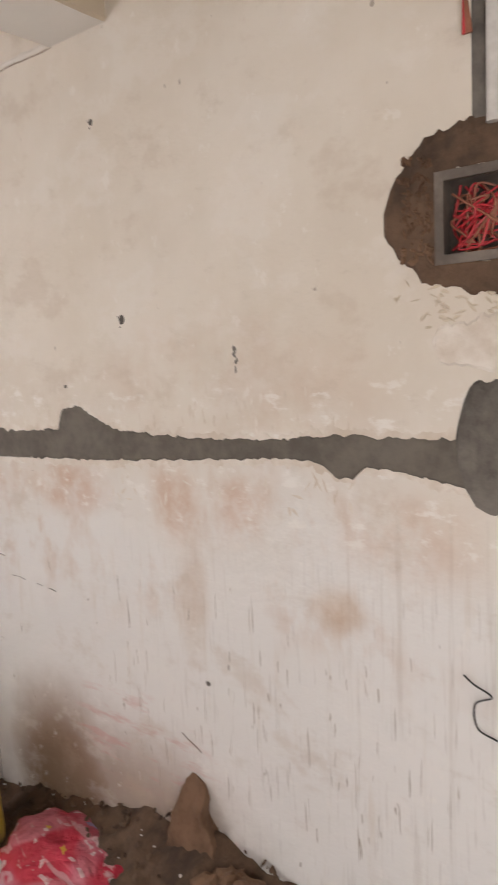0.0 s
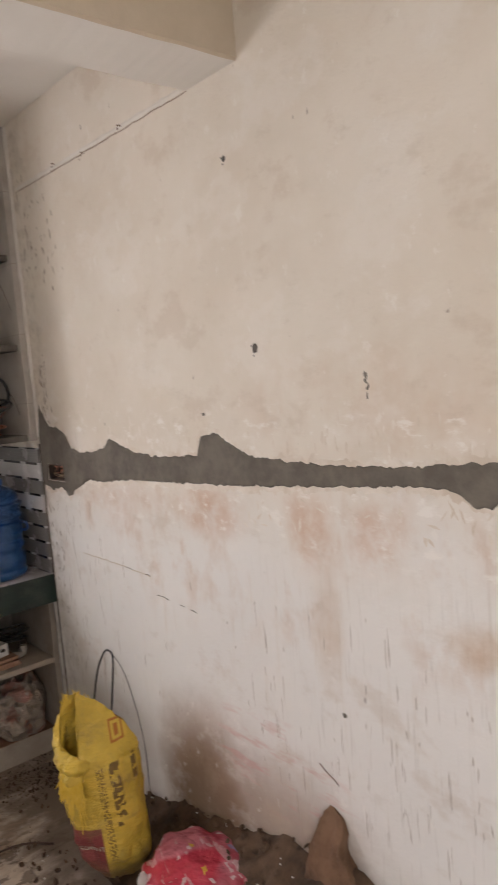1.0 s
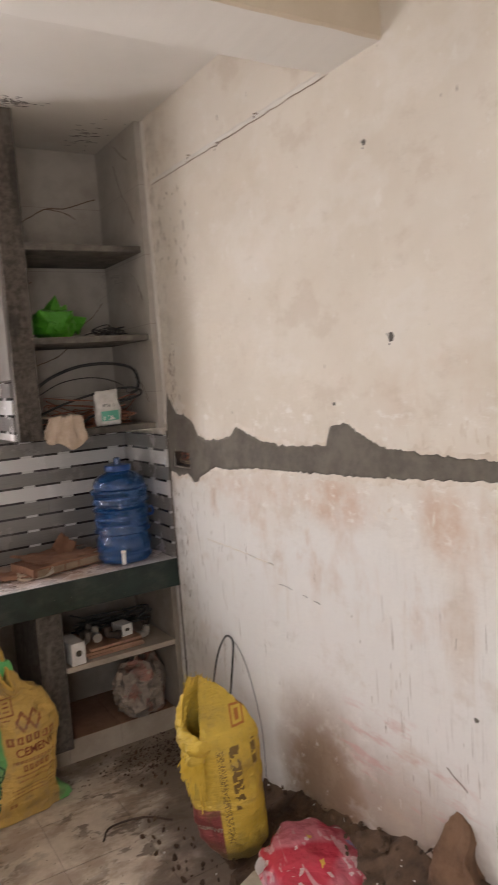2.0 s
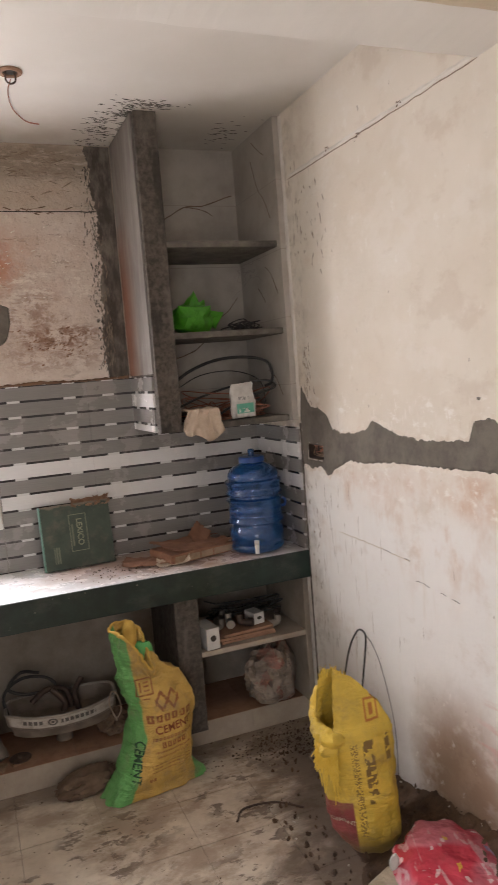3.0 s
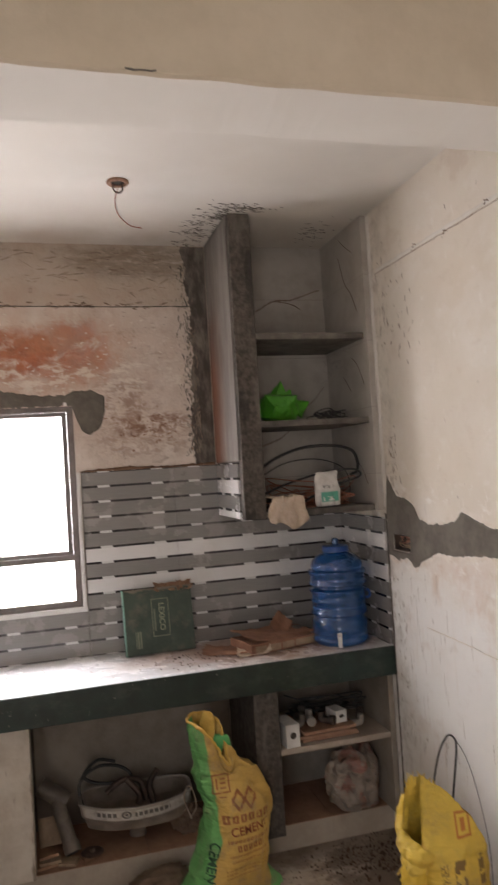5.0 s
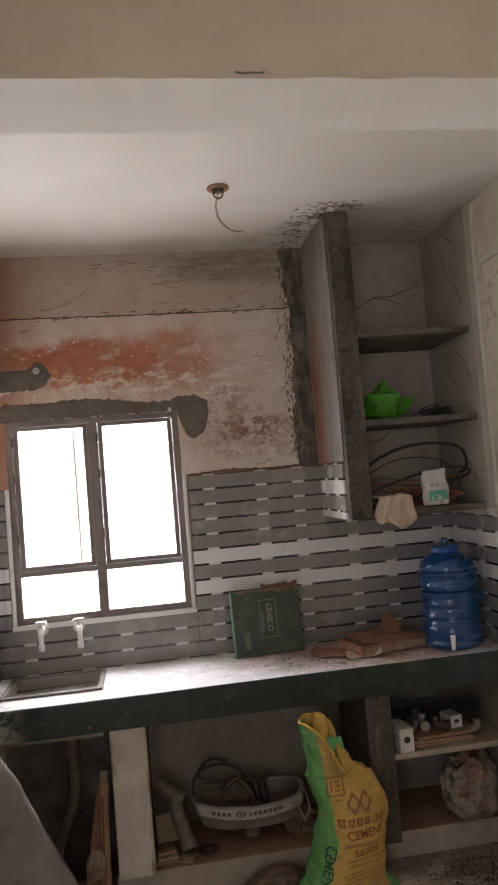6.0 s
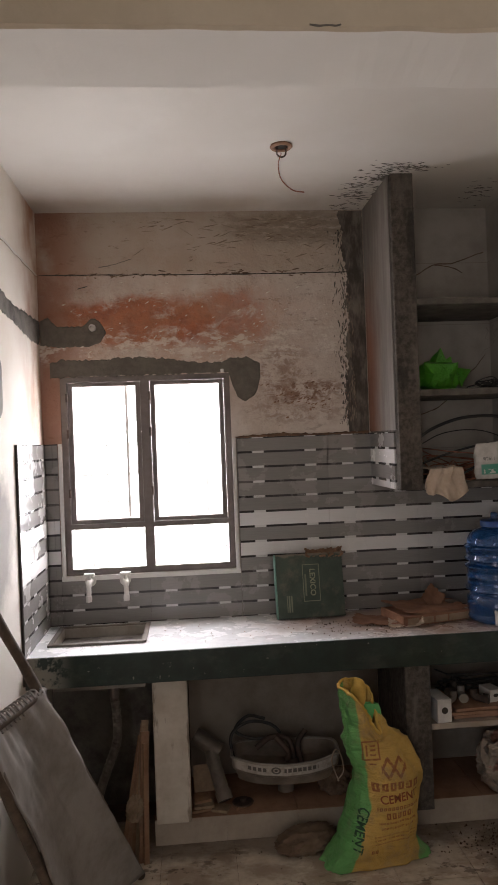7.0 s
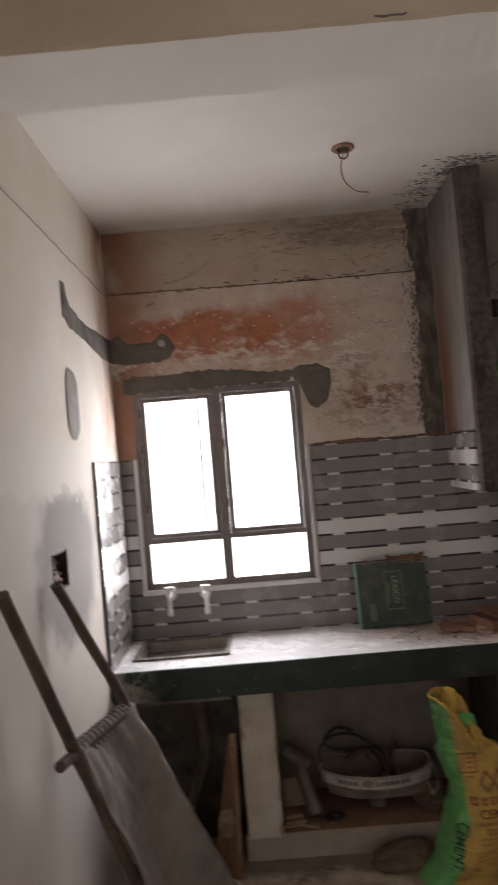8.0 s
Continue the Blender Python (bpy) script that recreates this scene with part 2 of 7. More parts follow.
def east_plaster():
    n = Nodes("old_cream_limewash", 0.88)
    v = n.pos()
    s = n.xyz(v)
    streak = n.noise(n.stretch(v, (1, 9, 0.9)), 3.2, 5, 0.6)
    cloud, fine = n.noise(v, 1.6, 5, 0.6), n.noise(v, 55, 6, 0.7)
    c = n.mix(n.ramp(cloud, 0.35, 0.65), (0.655, 0.59, 0.50), (0.71, 0.655, 0.575))
    low = n.ramp(n.math("ADD", s[2], n.math("MULTIPLY", n.noise(v, 2.5, 4), 0.7)), 1.95, 1.35)
    c = n.mix(n.math("MULTIPLY", low, 0.9), c, (0.742, 0.728, 0.708))
    run = n.mul(n.ramp(s[1], -2.45, -2.75), n.ramp(s[2], 1.4, 1.2), n.ramp(n.noise(n.stretch(v, (1, 12, 0.5)), 3.0, 4, 0.6), 0.55, 0.68))
    c = n.mix(n.math("MULTIPLY", run, 0.25), c, (0.42, 0.36, 0.30))
    c = n.mix(n.mul(n.ramp(streak, 0.56, 0.75), low, 0.35), c, (0.56, 0.47, 0.37))
    runs = n.mul(n.ramp(s[1], -1.7, -2.2), n.ramp(n.noise(n.stretch(v, (1, 42, 1.8)), 2.6, 4, 0.65), 0.59, 0.64), n.ramp(s[2], 1.25, 1.05))
    c = n.mix(n.math("MULTIPLY", runs, 0.22), c, (0.28, 0.23, 0.19))
    # pink and ochre stains above and below the chased channel
    stain = n.noise(n.stretch(v, (1, 1.6, 1.0)), 4.6, 5, 0.62)
    below = n.mul(n.within(s[2], 0.95, 1.40, 0.14), n.ramp(stain, 0.47, 0.66), n.ramp(n.noise(v, 2.3, 3), 0.38, 0.55))
    above = n.mul(n.mul(n.ellipse(v, (0, -2.35, 1.58), (0, 0.4, 0.15), 1.0, 0.5), 0.6), n.ramp(n.noise(v, 3.4, 5, 0.6), 0.42, 0.62))
    c = n.mix(n.math("MULTIPLY", n.most(below, above), 0.5), c, (0.53, 0.36, 0.25))
    brick = n.mul(n.within(s[2], 1.17, 1.37, 0.07), n.most(n.ellipse(v, (0, -2.16, 1.25), (0, 0.075, 0.13), 1.3, 0.5, 5.0), n.ellipse(v, (0, -2.39, 1.28), (0, 0.07, 0.10), 1.3, 0.5, 5.0), n.ellipse(v, (0, -1.70, 1.29), (0, 0.16, 0.08), 1.3, 0.5, 5.0), n.mul(n.ellipse(v, (0, -1.2, 1.24), (0, 0.22, 0.11), 1.4, 0.5, 5.0), 0.5), n.mul(n.ellipse(v, (0, -2.85, 1.24), (0, 0.14, 0.12), 1.4, 0.5, 5.0), 0.6)))
    brick = n.mul(brick, n.ramp(n.noise(v, 8, 5, 0.7), 0.30, 0.62))
    c = n.mix(n.math("MULTIPLY", brick, 0.6), c, (0.55, 0.33, 0.21))
    blot = n.most(n.ellipse(v, (0, -2.66, 1.06), (0, 0.07, 0.05), 1.2, 0.6, 9.0), n.mul(n.ellipse(v, (0, -2.2, 1.0), (0, 0.05, 0.13), 1.2, 0.6, 8.0), 0.6))
    c = n.mix(n.math("MULTIPLY", blot, 0.5), c, (0.48, 0.33, 0.20))
    white = n.mul(n.within(s[2], 1.20, 1.60, 0.05), n.ramp(n.noise(n.stretch(v, (1, 1.5, 3)), 7, 5, 0.65), 0.55, 0.66))
    c = n.mix(n.math("MULTIPLY", white, 0.75), c, (0.80, 0.77, 0.72))
    # brown damp earth splashed over the rubble, pink scrapes
    # the faint third ellipse paints a soft shadow beside the earth
    mud = n.most(n.ellipse(v, (0, -1.57, 0.22), (0, 0.28, 0.35), 0.9, 0.25, 4.0), n.math("MULTIPLY", n.ellipse(v, (0, -1.84, 0.20), (0, 0.52, 0.31), 1.1, 0.35, 4.0), 0.8), n.math("MULTIPLY", n.ellipse(v, (0, -1.30, 0.12), (0, 0.5, 0.32), 1.2, 0.4, 3.0), 0.3))
    c = n.mix(n.math("MULTIPLY", mud, 0.92), c, (0.25, 0.16, 0.10))
    scrape = n.mul(n.ellipse(v, (0, -1.95, 0.52), (0, 0.30, 0.15), 0.7, 0.4), n.ramp(n.noise(n.stretch(v, (1, 1.2, 6)), 4, 5, 0.65), 0.52, 0.66))
    c = n.mix(n.math("MULTIPLY", scrape, 0.45), c, (0.55, 0.26, 0.24))
    # dark rain of drips and scratches beside the shelves
    drip = n.mul(n.ramp(s[1], -1.1, -0.55), n.ramp(n.noise(v, 3.0, 3, 0.5), 0.5, 0.62), n.ramp(n.noise(n.stretch(v, (1, 22, 4.0)), 2.6, 4, 0.7), 0.58, 0.63))
    c = n.mix(n.math("MULTIPLY", drip, 0.5), c, (0.20, 0.155, 0.12))
    scuff = n.ramp(n.noise(n.stretch(v, (1, 1, 1.7)), 6.5, 6, 0.72), 0.56, 0.70)
    c = n.mix(n.math("MULTIPLY", scuff, 0.22), c, (0.46, 0.38, 0.30))
    flake = n.ramp(n.noise(n.stretch(v, (1, 1.3, 1)), 11, 5, 0.7), 0.62, 0.66)
    c = n.mix(n.math("MULTIPLY", flake, 0.35), c, (0.80, 0.77, 0.72))
    wash = n.noise(n.stretch(v, (1, 0.9, 1.3)), 3.0, 6, 0.66)
    c = n.mix(n.mul(n.ramp(wash, 0.52, 0.60), n.ramp(wash, 0.70, 0.60), 0.22), c, (0.79, 0.76, 0.72))
    c = n.mix(n.mul(n.ramp(wash, 0.44, 0.34), 0.30), c, (0.50, 0.40, 0.31))
    ticks = n.ramp(n.noise(n.stretch(v, (1, 3.0, 1.6)), 13, 2, 0.5), 0.74, 0.78)
    c = n.mix(n.math("MULTIPLY", ticks, 0.6), c, (0.20, 0.15, 0.12))
    # mottled darker towards the shelf corner
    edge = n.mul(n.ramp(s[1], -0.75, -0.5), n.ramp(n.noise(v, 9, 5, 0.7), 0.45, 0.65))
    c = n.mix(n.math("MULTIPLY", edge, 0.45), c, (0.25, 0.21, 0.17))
    n.bump(n.math("ADD", n.math("MULTIPLY", cloud, 1.2), n.math("ADD", n.math("MULTIPLY", stain, 0.8), n.math("MULTIPLY", fine, 0.18))), 0.45, 0.02)
    return n.done(c)


def north_plaster():
    n = Nodes("scraped_kitchen_plaster", 0.9)
    v = n.pos()
    s = n.xyz(v)
    cloud, fine = n.noise(v, 2.2, 5, 0.62), n.noise(v, 48, 6, 0.7)
    c = n.mix(n.ramp(cloud, 0.35, 0.65), (0.57, 0.49, 0.43), (0.69, 0.62, 0.56))
    c = n.mix(n.mul(n.ramp(s[2], 2.515, 2.53), 0.7), c, (0.43, 0.36, 0.29))
    # scars and pits are darkened to paint in the shade of rough relief
    scar_shade = n.ramp(n.noise(n.stretch(v, (1.0, 1, 3.2)), 8, 6, 0.72), 0.58, 0.66)
    c = n.mix(n.math("MULTIPLY", scar_shade, 0.34), c, (0.24, 0.175, 0.125))
    patchy = n.ramp(n.noise(v, 5.5, 6, 0.7), 0.42, 0.66)
    c = n.mix(n.math("MULTIPLY", patchy, 0.34), c, (0.40, 0.28, 0.20))
    chalk = n.ramp(n.noise(n.stretch(v, (1.2, 1, 1.6)), 7.0, 6, 0.72), 0.56, 0.66)
    c = n.mix(n.mul(chalk, 0.3, n.ramp(s[2], 2.55, 2.5)), c, (0.74, 0.70, 0.65))
    pit_shade = n.ramp(n.noise(n.stretch(v, (1, 1, 1.6)), 26, 3, 0.6), 0.64, 0.70)
    c = n.mix(n.math("MULTIPLY", pit_shade, 0.42), c, (0.16, 0.11, 0.08))
    # red brick showing through above the window, in torn blotches
    torn = n.noise(n.stretch(v, (1.0, 1, 1.7)), 6, 7, 0.72, 0.5)
    red = n.mul(n.most(n.ellipse(v, (-1.72, 0, 2.30), (0.40, 0, 0.12), 0.5, 0.6, 7.0), n.mul(n.ellipse(v, (-1.34, 0, 2.30), (0.22, 0, 0.14), 0.8, 0.7, 8.0), 0.75)), n.ramp(torn, 0.34, 0.50))
    c = n.mix(n.math("MULTIPLY", red, 0.92), c, n.mix(n.ramp(n.noise(v, 16, 5, 0.7), 0.38, 0.62), (0.43, 0.115, 0.038), (0.30, 0.085, 0.036)))
    halo = n.mul(n.ellipse(v, (-1.62, 0, 2.24), (0.68, 0, 0.30), 1.2, 0.5, 5.0), n.ramp(n.noise(v, 6, 6, 0.7), 0.36, 0.62))
    c = n.mix(n.math("MULTIPLY", halo, 0.45), c, (0.47, 0.25, 0.15))
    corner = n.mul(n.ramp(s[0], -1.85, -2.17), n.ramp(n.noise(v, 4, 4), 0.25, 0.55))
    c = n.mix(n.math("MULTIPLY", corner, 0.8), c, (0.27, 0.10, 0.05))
    darker = n.ellipse(v, (-0.98, 0, 2.74), (0.36, 0, 0.08), 0.9, 0.6, 9.0)
    c = n.mix(n.mul(darker, 0.6, n.ramp(n.noise(n.stretch(v, (1, 1, 4)), 12, 5, 0.7), 0.3, 0.55)), c, (0.17, 0.13, 0.09))
    raw = n.most(n.ellipse(v, (-0.95, 0, 1.95), (0.20, 0, 0.055), 0.8, 0.7, 12.0), n.mul(n.ellipse(v, (-1.08, 0, 2.06), (0.16, 0, 0.10), 1.0, 0.7, 9.0), 0.7), n.mul(n.ellipse(v, (-0.98, 0, 1.86), (0.24, 0, 0.07), 1.0, 0.7, 9.0), 0.6))
    c = n.mix(n.mul(raw, n.ramp(n.noise(n.stretch(v, (1, 1, 1.6)), 15, 6, 0.75, 0.4), 0.42, 0.58), 0.85), c, (0.22, 0.105, 0.058))
    white = n.mul(n.within(s[2], 2.12, 2.26, 0.04), n.ramp(n.noise(n.stretch(v, (1.0, 1, 2.2)), 9, 6, 0.72), 0.50, 0.58))
    c = n.mix(n.math("MULTIPLY", white, 0.75), c, (0.72, 0.66, 0.58))
    n.bump(n.math("ADD", cloud, n.math("ADD", n.math("MULTIPLY", scar_shade, -0.4), n.math("ADD", n.math("MULTIPLY", patchy, 0.4), n.math("MULTIPLY", fine, 0.2)))), 0.5, 0.02)
    return n.done(c)


def west_plaster():
    n = Nodes("patched_cream_plaster", 0.88)
    v = n.pos()
    s = n.xyz(v)
    cloud, fine = n.noise(v, 1.8, 5, 0.6), n.noise(v, 50, 6, 0.7)
    c = n.mix(n.ramp(cloud, 0.35, 0.65), (0.74, 0.67, 0.58), (0.80, 0.75, 0.68))
    grey = n.mul(n.ramp(n.math("ADD", s[2], n.math("MULTIPLY", n.math("SUBTRACT", n.noise(v, 8, 6, 0.7), 0.5), 0.30)), 1.655, 1.64), n.ramp(s[1], -0.45, -0.6))
    core = n.ellipse(v, (0, -0.98, 1.40), (0, 0.36, 0.27), 0.4, 0.35, 7.0)
    c = n.mix(n.math("MULTIPLY", grey, 0.3), c, (0.50, 0.49, 0.48))
    c = n.mix(n.mul(grey, core, 0.85), c, (0.28, 0.26, 0.24))
    white = n.ellipse(v, (0, -1.0, 1.72), (0, 0.5, 0.10), 0.7, 0.6, 6.0)
    c = n.mix(n.math("MULTIPLY", white, 0.6), c, (0.78, 0.74, 0.67))
    rust = n.mul(n.ramp(s[1], -0.50, -0.05), n.ramp(s[2], 1.7, 1.85), n.ramp(n.noise(n.stretch(v, (1, 1, 0.6)), 4, 5), 0.30, 0.60))
    c = n.mix(n.math("MULTIPLY", rust, 0.9), c, (0.40, 0.18, 0.085))
    n.bump(n.math("ADD", cloud, n.math("MULTIPLY", fine, 0.2)), 0.4, 0.02)
    return n.done(c)


def ceiling_paint():
    n = Nodes("dull_white_ceiling_paint", 0.9)
    v = n.pos()
    cloud, fine = n.noise(v, 1.5, 4), n.noise(v, 60, 5, 0.7)
    c = n.mix(n.ramp(cloud, 0.35, 0.65), (0.66, 0.625, 0.57), (0.72, 0.69, 0.64))
    # mottled darker towards the window wall
    darker = n.mul(n.ramp(n.xyz(v)[1], -0.75, -0.1), n.ramp(n.noise(v, 3.0, 4), 0.3, 0.7))
    c = n.mix(n.math("MULTIPLY", darker, 0.45), c, (0.42, 0.35, 0.28))
    n.bump(n.math("ADD", cloud, n.math("MULTIPLY", fine, 0.15)), 0.25, 0.015)
    return n.done(c)


def plank_tile(shift=0):
    """Glazed wall tile printed as grey boards with dark gaps, light ties and two pale bands."""
    n = Nodes("printed_plank_tile", 0.22)
    v = n.pos()
    s = n.xyz(v)
    u = n.math("ADD", n.math("ADD", s[0], s[1]), 5.212)
    pitch = (TILE_TOP - CT) / 12
    row = n.math("DIVIDE", n.math("SUBTRACT", TILE_TOP, s[2]), pitch)
    idx = n.math("FLOOR", row)
    frac = n.math("SUBTRACT", row, idx)
    band = n.most(n.within(idx, 4.9 - shift, 5.1 - shift, 0.05), n.within(idx, 6.9 - shift, 7.1 - shift, 0.05))
    cell = n.math("FRACT", n.math("DIVIDE", u, 0.434))
    tie = n.most(n.within(cell, 0.162, 0.290, 0.004), n.within(cell, 0.745, 0.872, 0.004))
    near = n.math("MINIMUM", frac, n.math("SUBTRACT", 1.0, frac))
    gap = n.ramp(near, 0.085, 0.06)
    grain = n.noise(n.stretch(v, (3, 3, 60)), 4, 4, 0.6)
    tone = n.math("FRACT", n.math("MULTIPLY", n.math("SINE", n.math("ADD", n.math("MULTIPLY", idx, 12.9), n.math("MULTIPLY", n.math("FLOOR", n.math("DIVIDE", u, 0.434)), 4.1))), 43.7))
    grey = n.mix(n.math("ADD", n.math("MULTIPLY", tone, 0.22), n.math("MULTIPLY", grain, 0.6)), (0.16, 0.150, 0.143), (0.30, 0.285, 0.272))
    c = n.mix(band, grey, n.mix(grain, (0.62, 0.61, 0.60), (0.72, 0.715, 0.71)))
    c = n.mix(gap, c, n.mix(tie, (0.022, 0.02, 0.02), (0.60, 0.59, 0.58)))
    dust = n.ramp(n.noise(v, 5, 5, 0.65), 0.45, 0.75)
    c = n.mix(n.math("MULTIPLY", dust, 0.22), c, (0.42, 0.37, 0.32))
    n.set("Roughness", n.ramp(dust, 0, 1, 0.2, 0.55))
    n.bump(n.noise(v, 25, 3), 0.05, 0.003)
    return n.done(c)


def marble_tile():
    n = Nodes("white_veined_tile", 0.3)
    v = n.pos()
    vein = n.math("ABSOLUTE", n.math("SUBTRACT", n.noise(n.stretch(v, (1, 1, 1.5)), 1.3, 4, 0.55, 0.4), 0.5))
    dirt = n.noise(v, 6, 5, 0.6)
    c = n.mix(n.ramp(dirt, 0.35, 0.75), (0.45, 0.42, 0.38), (0.34, 0.30, 0.26))
    c = n.mix(n.mul(n.ramp(vein, 0.004, 0.001), n.ramp(n.noise(v, 1.6, 2), 0.56, 0.62), 0.4), c, (0.16, 0.135, 0.115))
    joint = n.math("ABSOLUTE", n.math("SUBTRACT", n.math("FRACT", n.math("DIVIDE", n.xyz(v)[2], 0.3)), 0.5))
    c = n.mix(n.math("MULTIPLY", n.ramp(joint, 0.006, 0.003), 0.5), c, (0.2, 0.17, 0.14))
    return n.done(c)


def floor_tile_mat():
    n = Nodes("dusty_cream_floor_tile", 0.55)
    v = n.pos()
    mottled, fine = n.noise(v, 9, 5, 0.65), n.noise(v, 45, 5, 0.7)
    c = n.mix(n.ramp(mottled, 0.35, 0.65), (0.60, 0.50, 0.40), (0.71, 0.62, 0.51))
    c = n.mix(n.math("MULTIPLY", n.rnd(), 0.3), c, (0.50, 0.44, 0.38))
    s = n.xyz(v)
    dust = n.ramp(n.noise(n.stretch(v, (1, 1.5, 1)), 2.6, 7, 0.68), 0.44, 0.60)
    c = n.mix(n.math("MULTIPLY", dust, 0.70), c, (0.30, 0.21, 0.145))
    film = n.ramp(n.noise(v, 14, 5, 0.7), 0.4, 0.7)
    c = n.mix(n.math("MULTIPLY", film, 0.25), c, (0.36, 0.29, 0.22))
    tread = n.noise(n.stretch(v, (1.0, 1.5, 1)), 11, 5, 0.66, 0.1)
    spots = n.mul(n.ramp(tread, 0.54, 0.60), n.ramp(n.noise(v, 2.2, 3, 0.5), 0.40, 0.54))
    c = n.mix(n.math("MULTIPLY", spots, 0.8), c, (0.125, 0.085, 0.058))
    drift = n.math("ADD", n.math("ADD", s[0], n.math("MULTIPLY", s[1], -0.25)), n.math("MULTIPLY", n.noise(n.stretch(v, (1, 1.4, 1)), 3.4, 6, 0.66, 0.5), 0.9))
    mud = n.mul(n.ramp(drift, 0.13, 0.36), n.ramp(s[1], -3.4, -2.4), 0.93)
    sill = n.mul(n.ramp(n.math("ADD", s[1], n.math("MULTIPLY", n.noise(v, 5, 5, 0.65), 0.3)), -0.42, -0.30), 0.8)
    c = n.mix(n.most(mud, sill), c, n.mix(fine, (0.105, 0.075, 0.055), (0.19, 0.142, 0.105)))
    n.bump(n.math("ADD", n.math("MULTIPLY", fine, 0.5), n.math("ADD", dust, spots)), 0.35, 0.006)
    n.set("Roughness", n.ramp(dust, 0, 1, 0.42, 0.9))
    return n.done(c)


def woven(name, colour, rules, dirt=(0.25, 0.2, 0.14), rough=0.55):
    """A woven plastic sack; rules draws the print on the colour in the sack's own space."""
    n = Nodes(name, rough)
    v = n.obj()
    s = n.xyz(v)
    w = n.math("MULTIPLY", n.math("SINE", n.math("MULTIPLY", n.math("ADD", s[0], s[1]), 1100)), n.math("SINE", n.math("MULTIPLY", s[2], 1100)))
    c = n.mix(n.ramp(n.noise(v, 7, 4), 0.3, 0.7), colour, tuple(q * 0.78 for q in colour))
    c = rules(n, v, s, c)
    c = n.mix(n.math("MULTIPLY", n.ramp(n.noise(v, 9, 6, 0.7), 0.48, 0.72), 0.55), c, dirt)
    fold = n.math("ADD", n.noise(n.stretch(v, (1, 1, 1.3)), 9, 4, 0.55, 0.9), n.math("MULTIPLY", n.math("ABSOLUTE", n.math("SUBTRACT", n.noise(n.stretch(v, (1.4, 1.4, 1)), 5, 2, 0.5, 0.8), 0.5)), 1.6))
    fold = n.math("ADD", fold, n.math("MULTIPLY", n.noise(n.stretch(v, (1, 1, 4.5)), 7, 4, 0.6, 0.5), 0.95))
    n.bump(n.math("ADD", fold, n.math("MULTIPLY", w, 0.02)), 0.7, 0.025)
    return n.done(c)


def print_box(n, s, x, z, y_max=0.02):
    """Mask of a printed rectangle on the front of a sack."""
    return n.mul(n.within(s[0], x[0], x[1], 0.002), n.within(s[2], z[0], z[1], 0.002), n.ramp(s[1], y_max, y_max - 0.02))


M_EAST, M_NORTH, M_WEST, M_CEIL = east_plaster(), north_plaster(), west_plaster(), ceiling_paint()
M_PLANK, M_CUT, M_MARBLE, M_FLOOR = plank_tile(), plank_tile(4), marble_tile(), floor_tile_mat()
M_MORTAR = plain("fresh_grey_mortar", (0.11, 0.096, 0.08), (0.165, 0.145, 0.12), 0.92, 0, 40, 0.5, True, 0.006)
M_CEMENT = plain("dark_cement_render", (0.06, 0.052, 0.045), (0.20, 0.18, 0.155), 0.9, 0, 14, 0.8, True, 0.012)


def streaked():
    n = Nodes("streaked_render", 0.9)
    v = n.pos()
    f = n.noise(n.stretch(v, (7, 7, 2.2)), 3.0, 6, 0.7)
    c = n.mix(n.ramp(f, 0.40, 0.70), (0.07, 0.057, 0.047), (0.22, 0.19, 0.16))
    n.bump(n.noise(v, 30, 5), 0.6, 0.008)
    return n.done(c)


M_STREAK = streaked()
M_GREYPAINT = plain("smooth_grey_cement", (0.14, 0.122, 0.108), (0.25, 0.225, 0.20), 0.7, 0, 7, 0.3, True)
M_DARK = plain("black_joint_and_hole_shade", (0.03, 0.025, 0.02), (0.06, 0.05, 0.04), 0.95)
M_BEAM = plain("tan_beam_paint", (0.56, 0.48, 0.37), (0.63, 0.545, 0.43), 0.88, 0, 12, 0.2, True, 0.01)
M_WHITE = plain("chalky_white_paint", (0.62, 0.58, 0.52), (0.74, 0.71, 0.66), 0.85, 0, 16, 0.35, True, 0.006)
M_PLINTH = plain("cream_plinth_tile", (0.33, 0.275, 0.22), (0.45, 0.39, 0.325), 0.5, 0, 12, 0.1, True)
M_FRAME = plain("brown_steel_paint", (0.13, 0.105, 0.095), (0.20, 0.17, 0.155), 0.5, 0.0, 25, 0.2)
M_SILL = plain("pale_window_trim", (0.62, 0.60, 0.58), (0.72, 0.71, 0.69), 0.35, 0, 18, 0.1)
M_RUBBLE = plain("brown_earth_rubble", (0.05, 0.030, 0.019), (0.15, 0.091, 0.056), 0.95, 0, 20, 0.7, True, 0.012)
M_EARTH = plain("orange_brown_earth", (0.095, 0.05, 0.028), (0.20, 0.115, 0.068), 0.95, 0, 22, 0.7, True, 0.012)
M_IRON = plain("rusty_iron", (0.06, 0.045, 0.04), (0.13, 0.09, 0.07), 0.6, 0.6, 40, 0.3)
M_BLACK = plain("black_rubber", (0.018, 0.018, 0.018), (0.04, 0.037, 0.035), 0.55)
M_COPPER = plain("reddish_wire", (0.24, 0.08, 0.045), (0.36, 0.15, 0.09), 0.5)
M_WOOD = plain("weathered_pale_wood", (0.20, 0.135, 0.085), (0.34, 0.25, 0.17), 0.8, 0, 30, 0.3)
M_BOARD = plain("reddish_brown_board", (0.22, 0.115, 0.07), (0.34, 0.20, 0.13), 0.75, 0, 24, 0.2)
M_KRAFT = plain("torn_kraft_paper", (0.20, 0.108, 0.063), (0.32, 0.195, 0.12), 0.85, 0, 18, 0.3)
M_PVC = plain("dirty_grey_pvc", (0.085, 0.068, 0.055), (0.18, 0.15, 0.125), 0.5, 0, 22, 0.15)
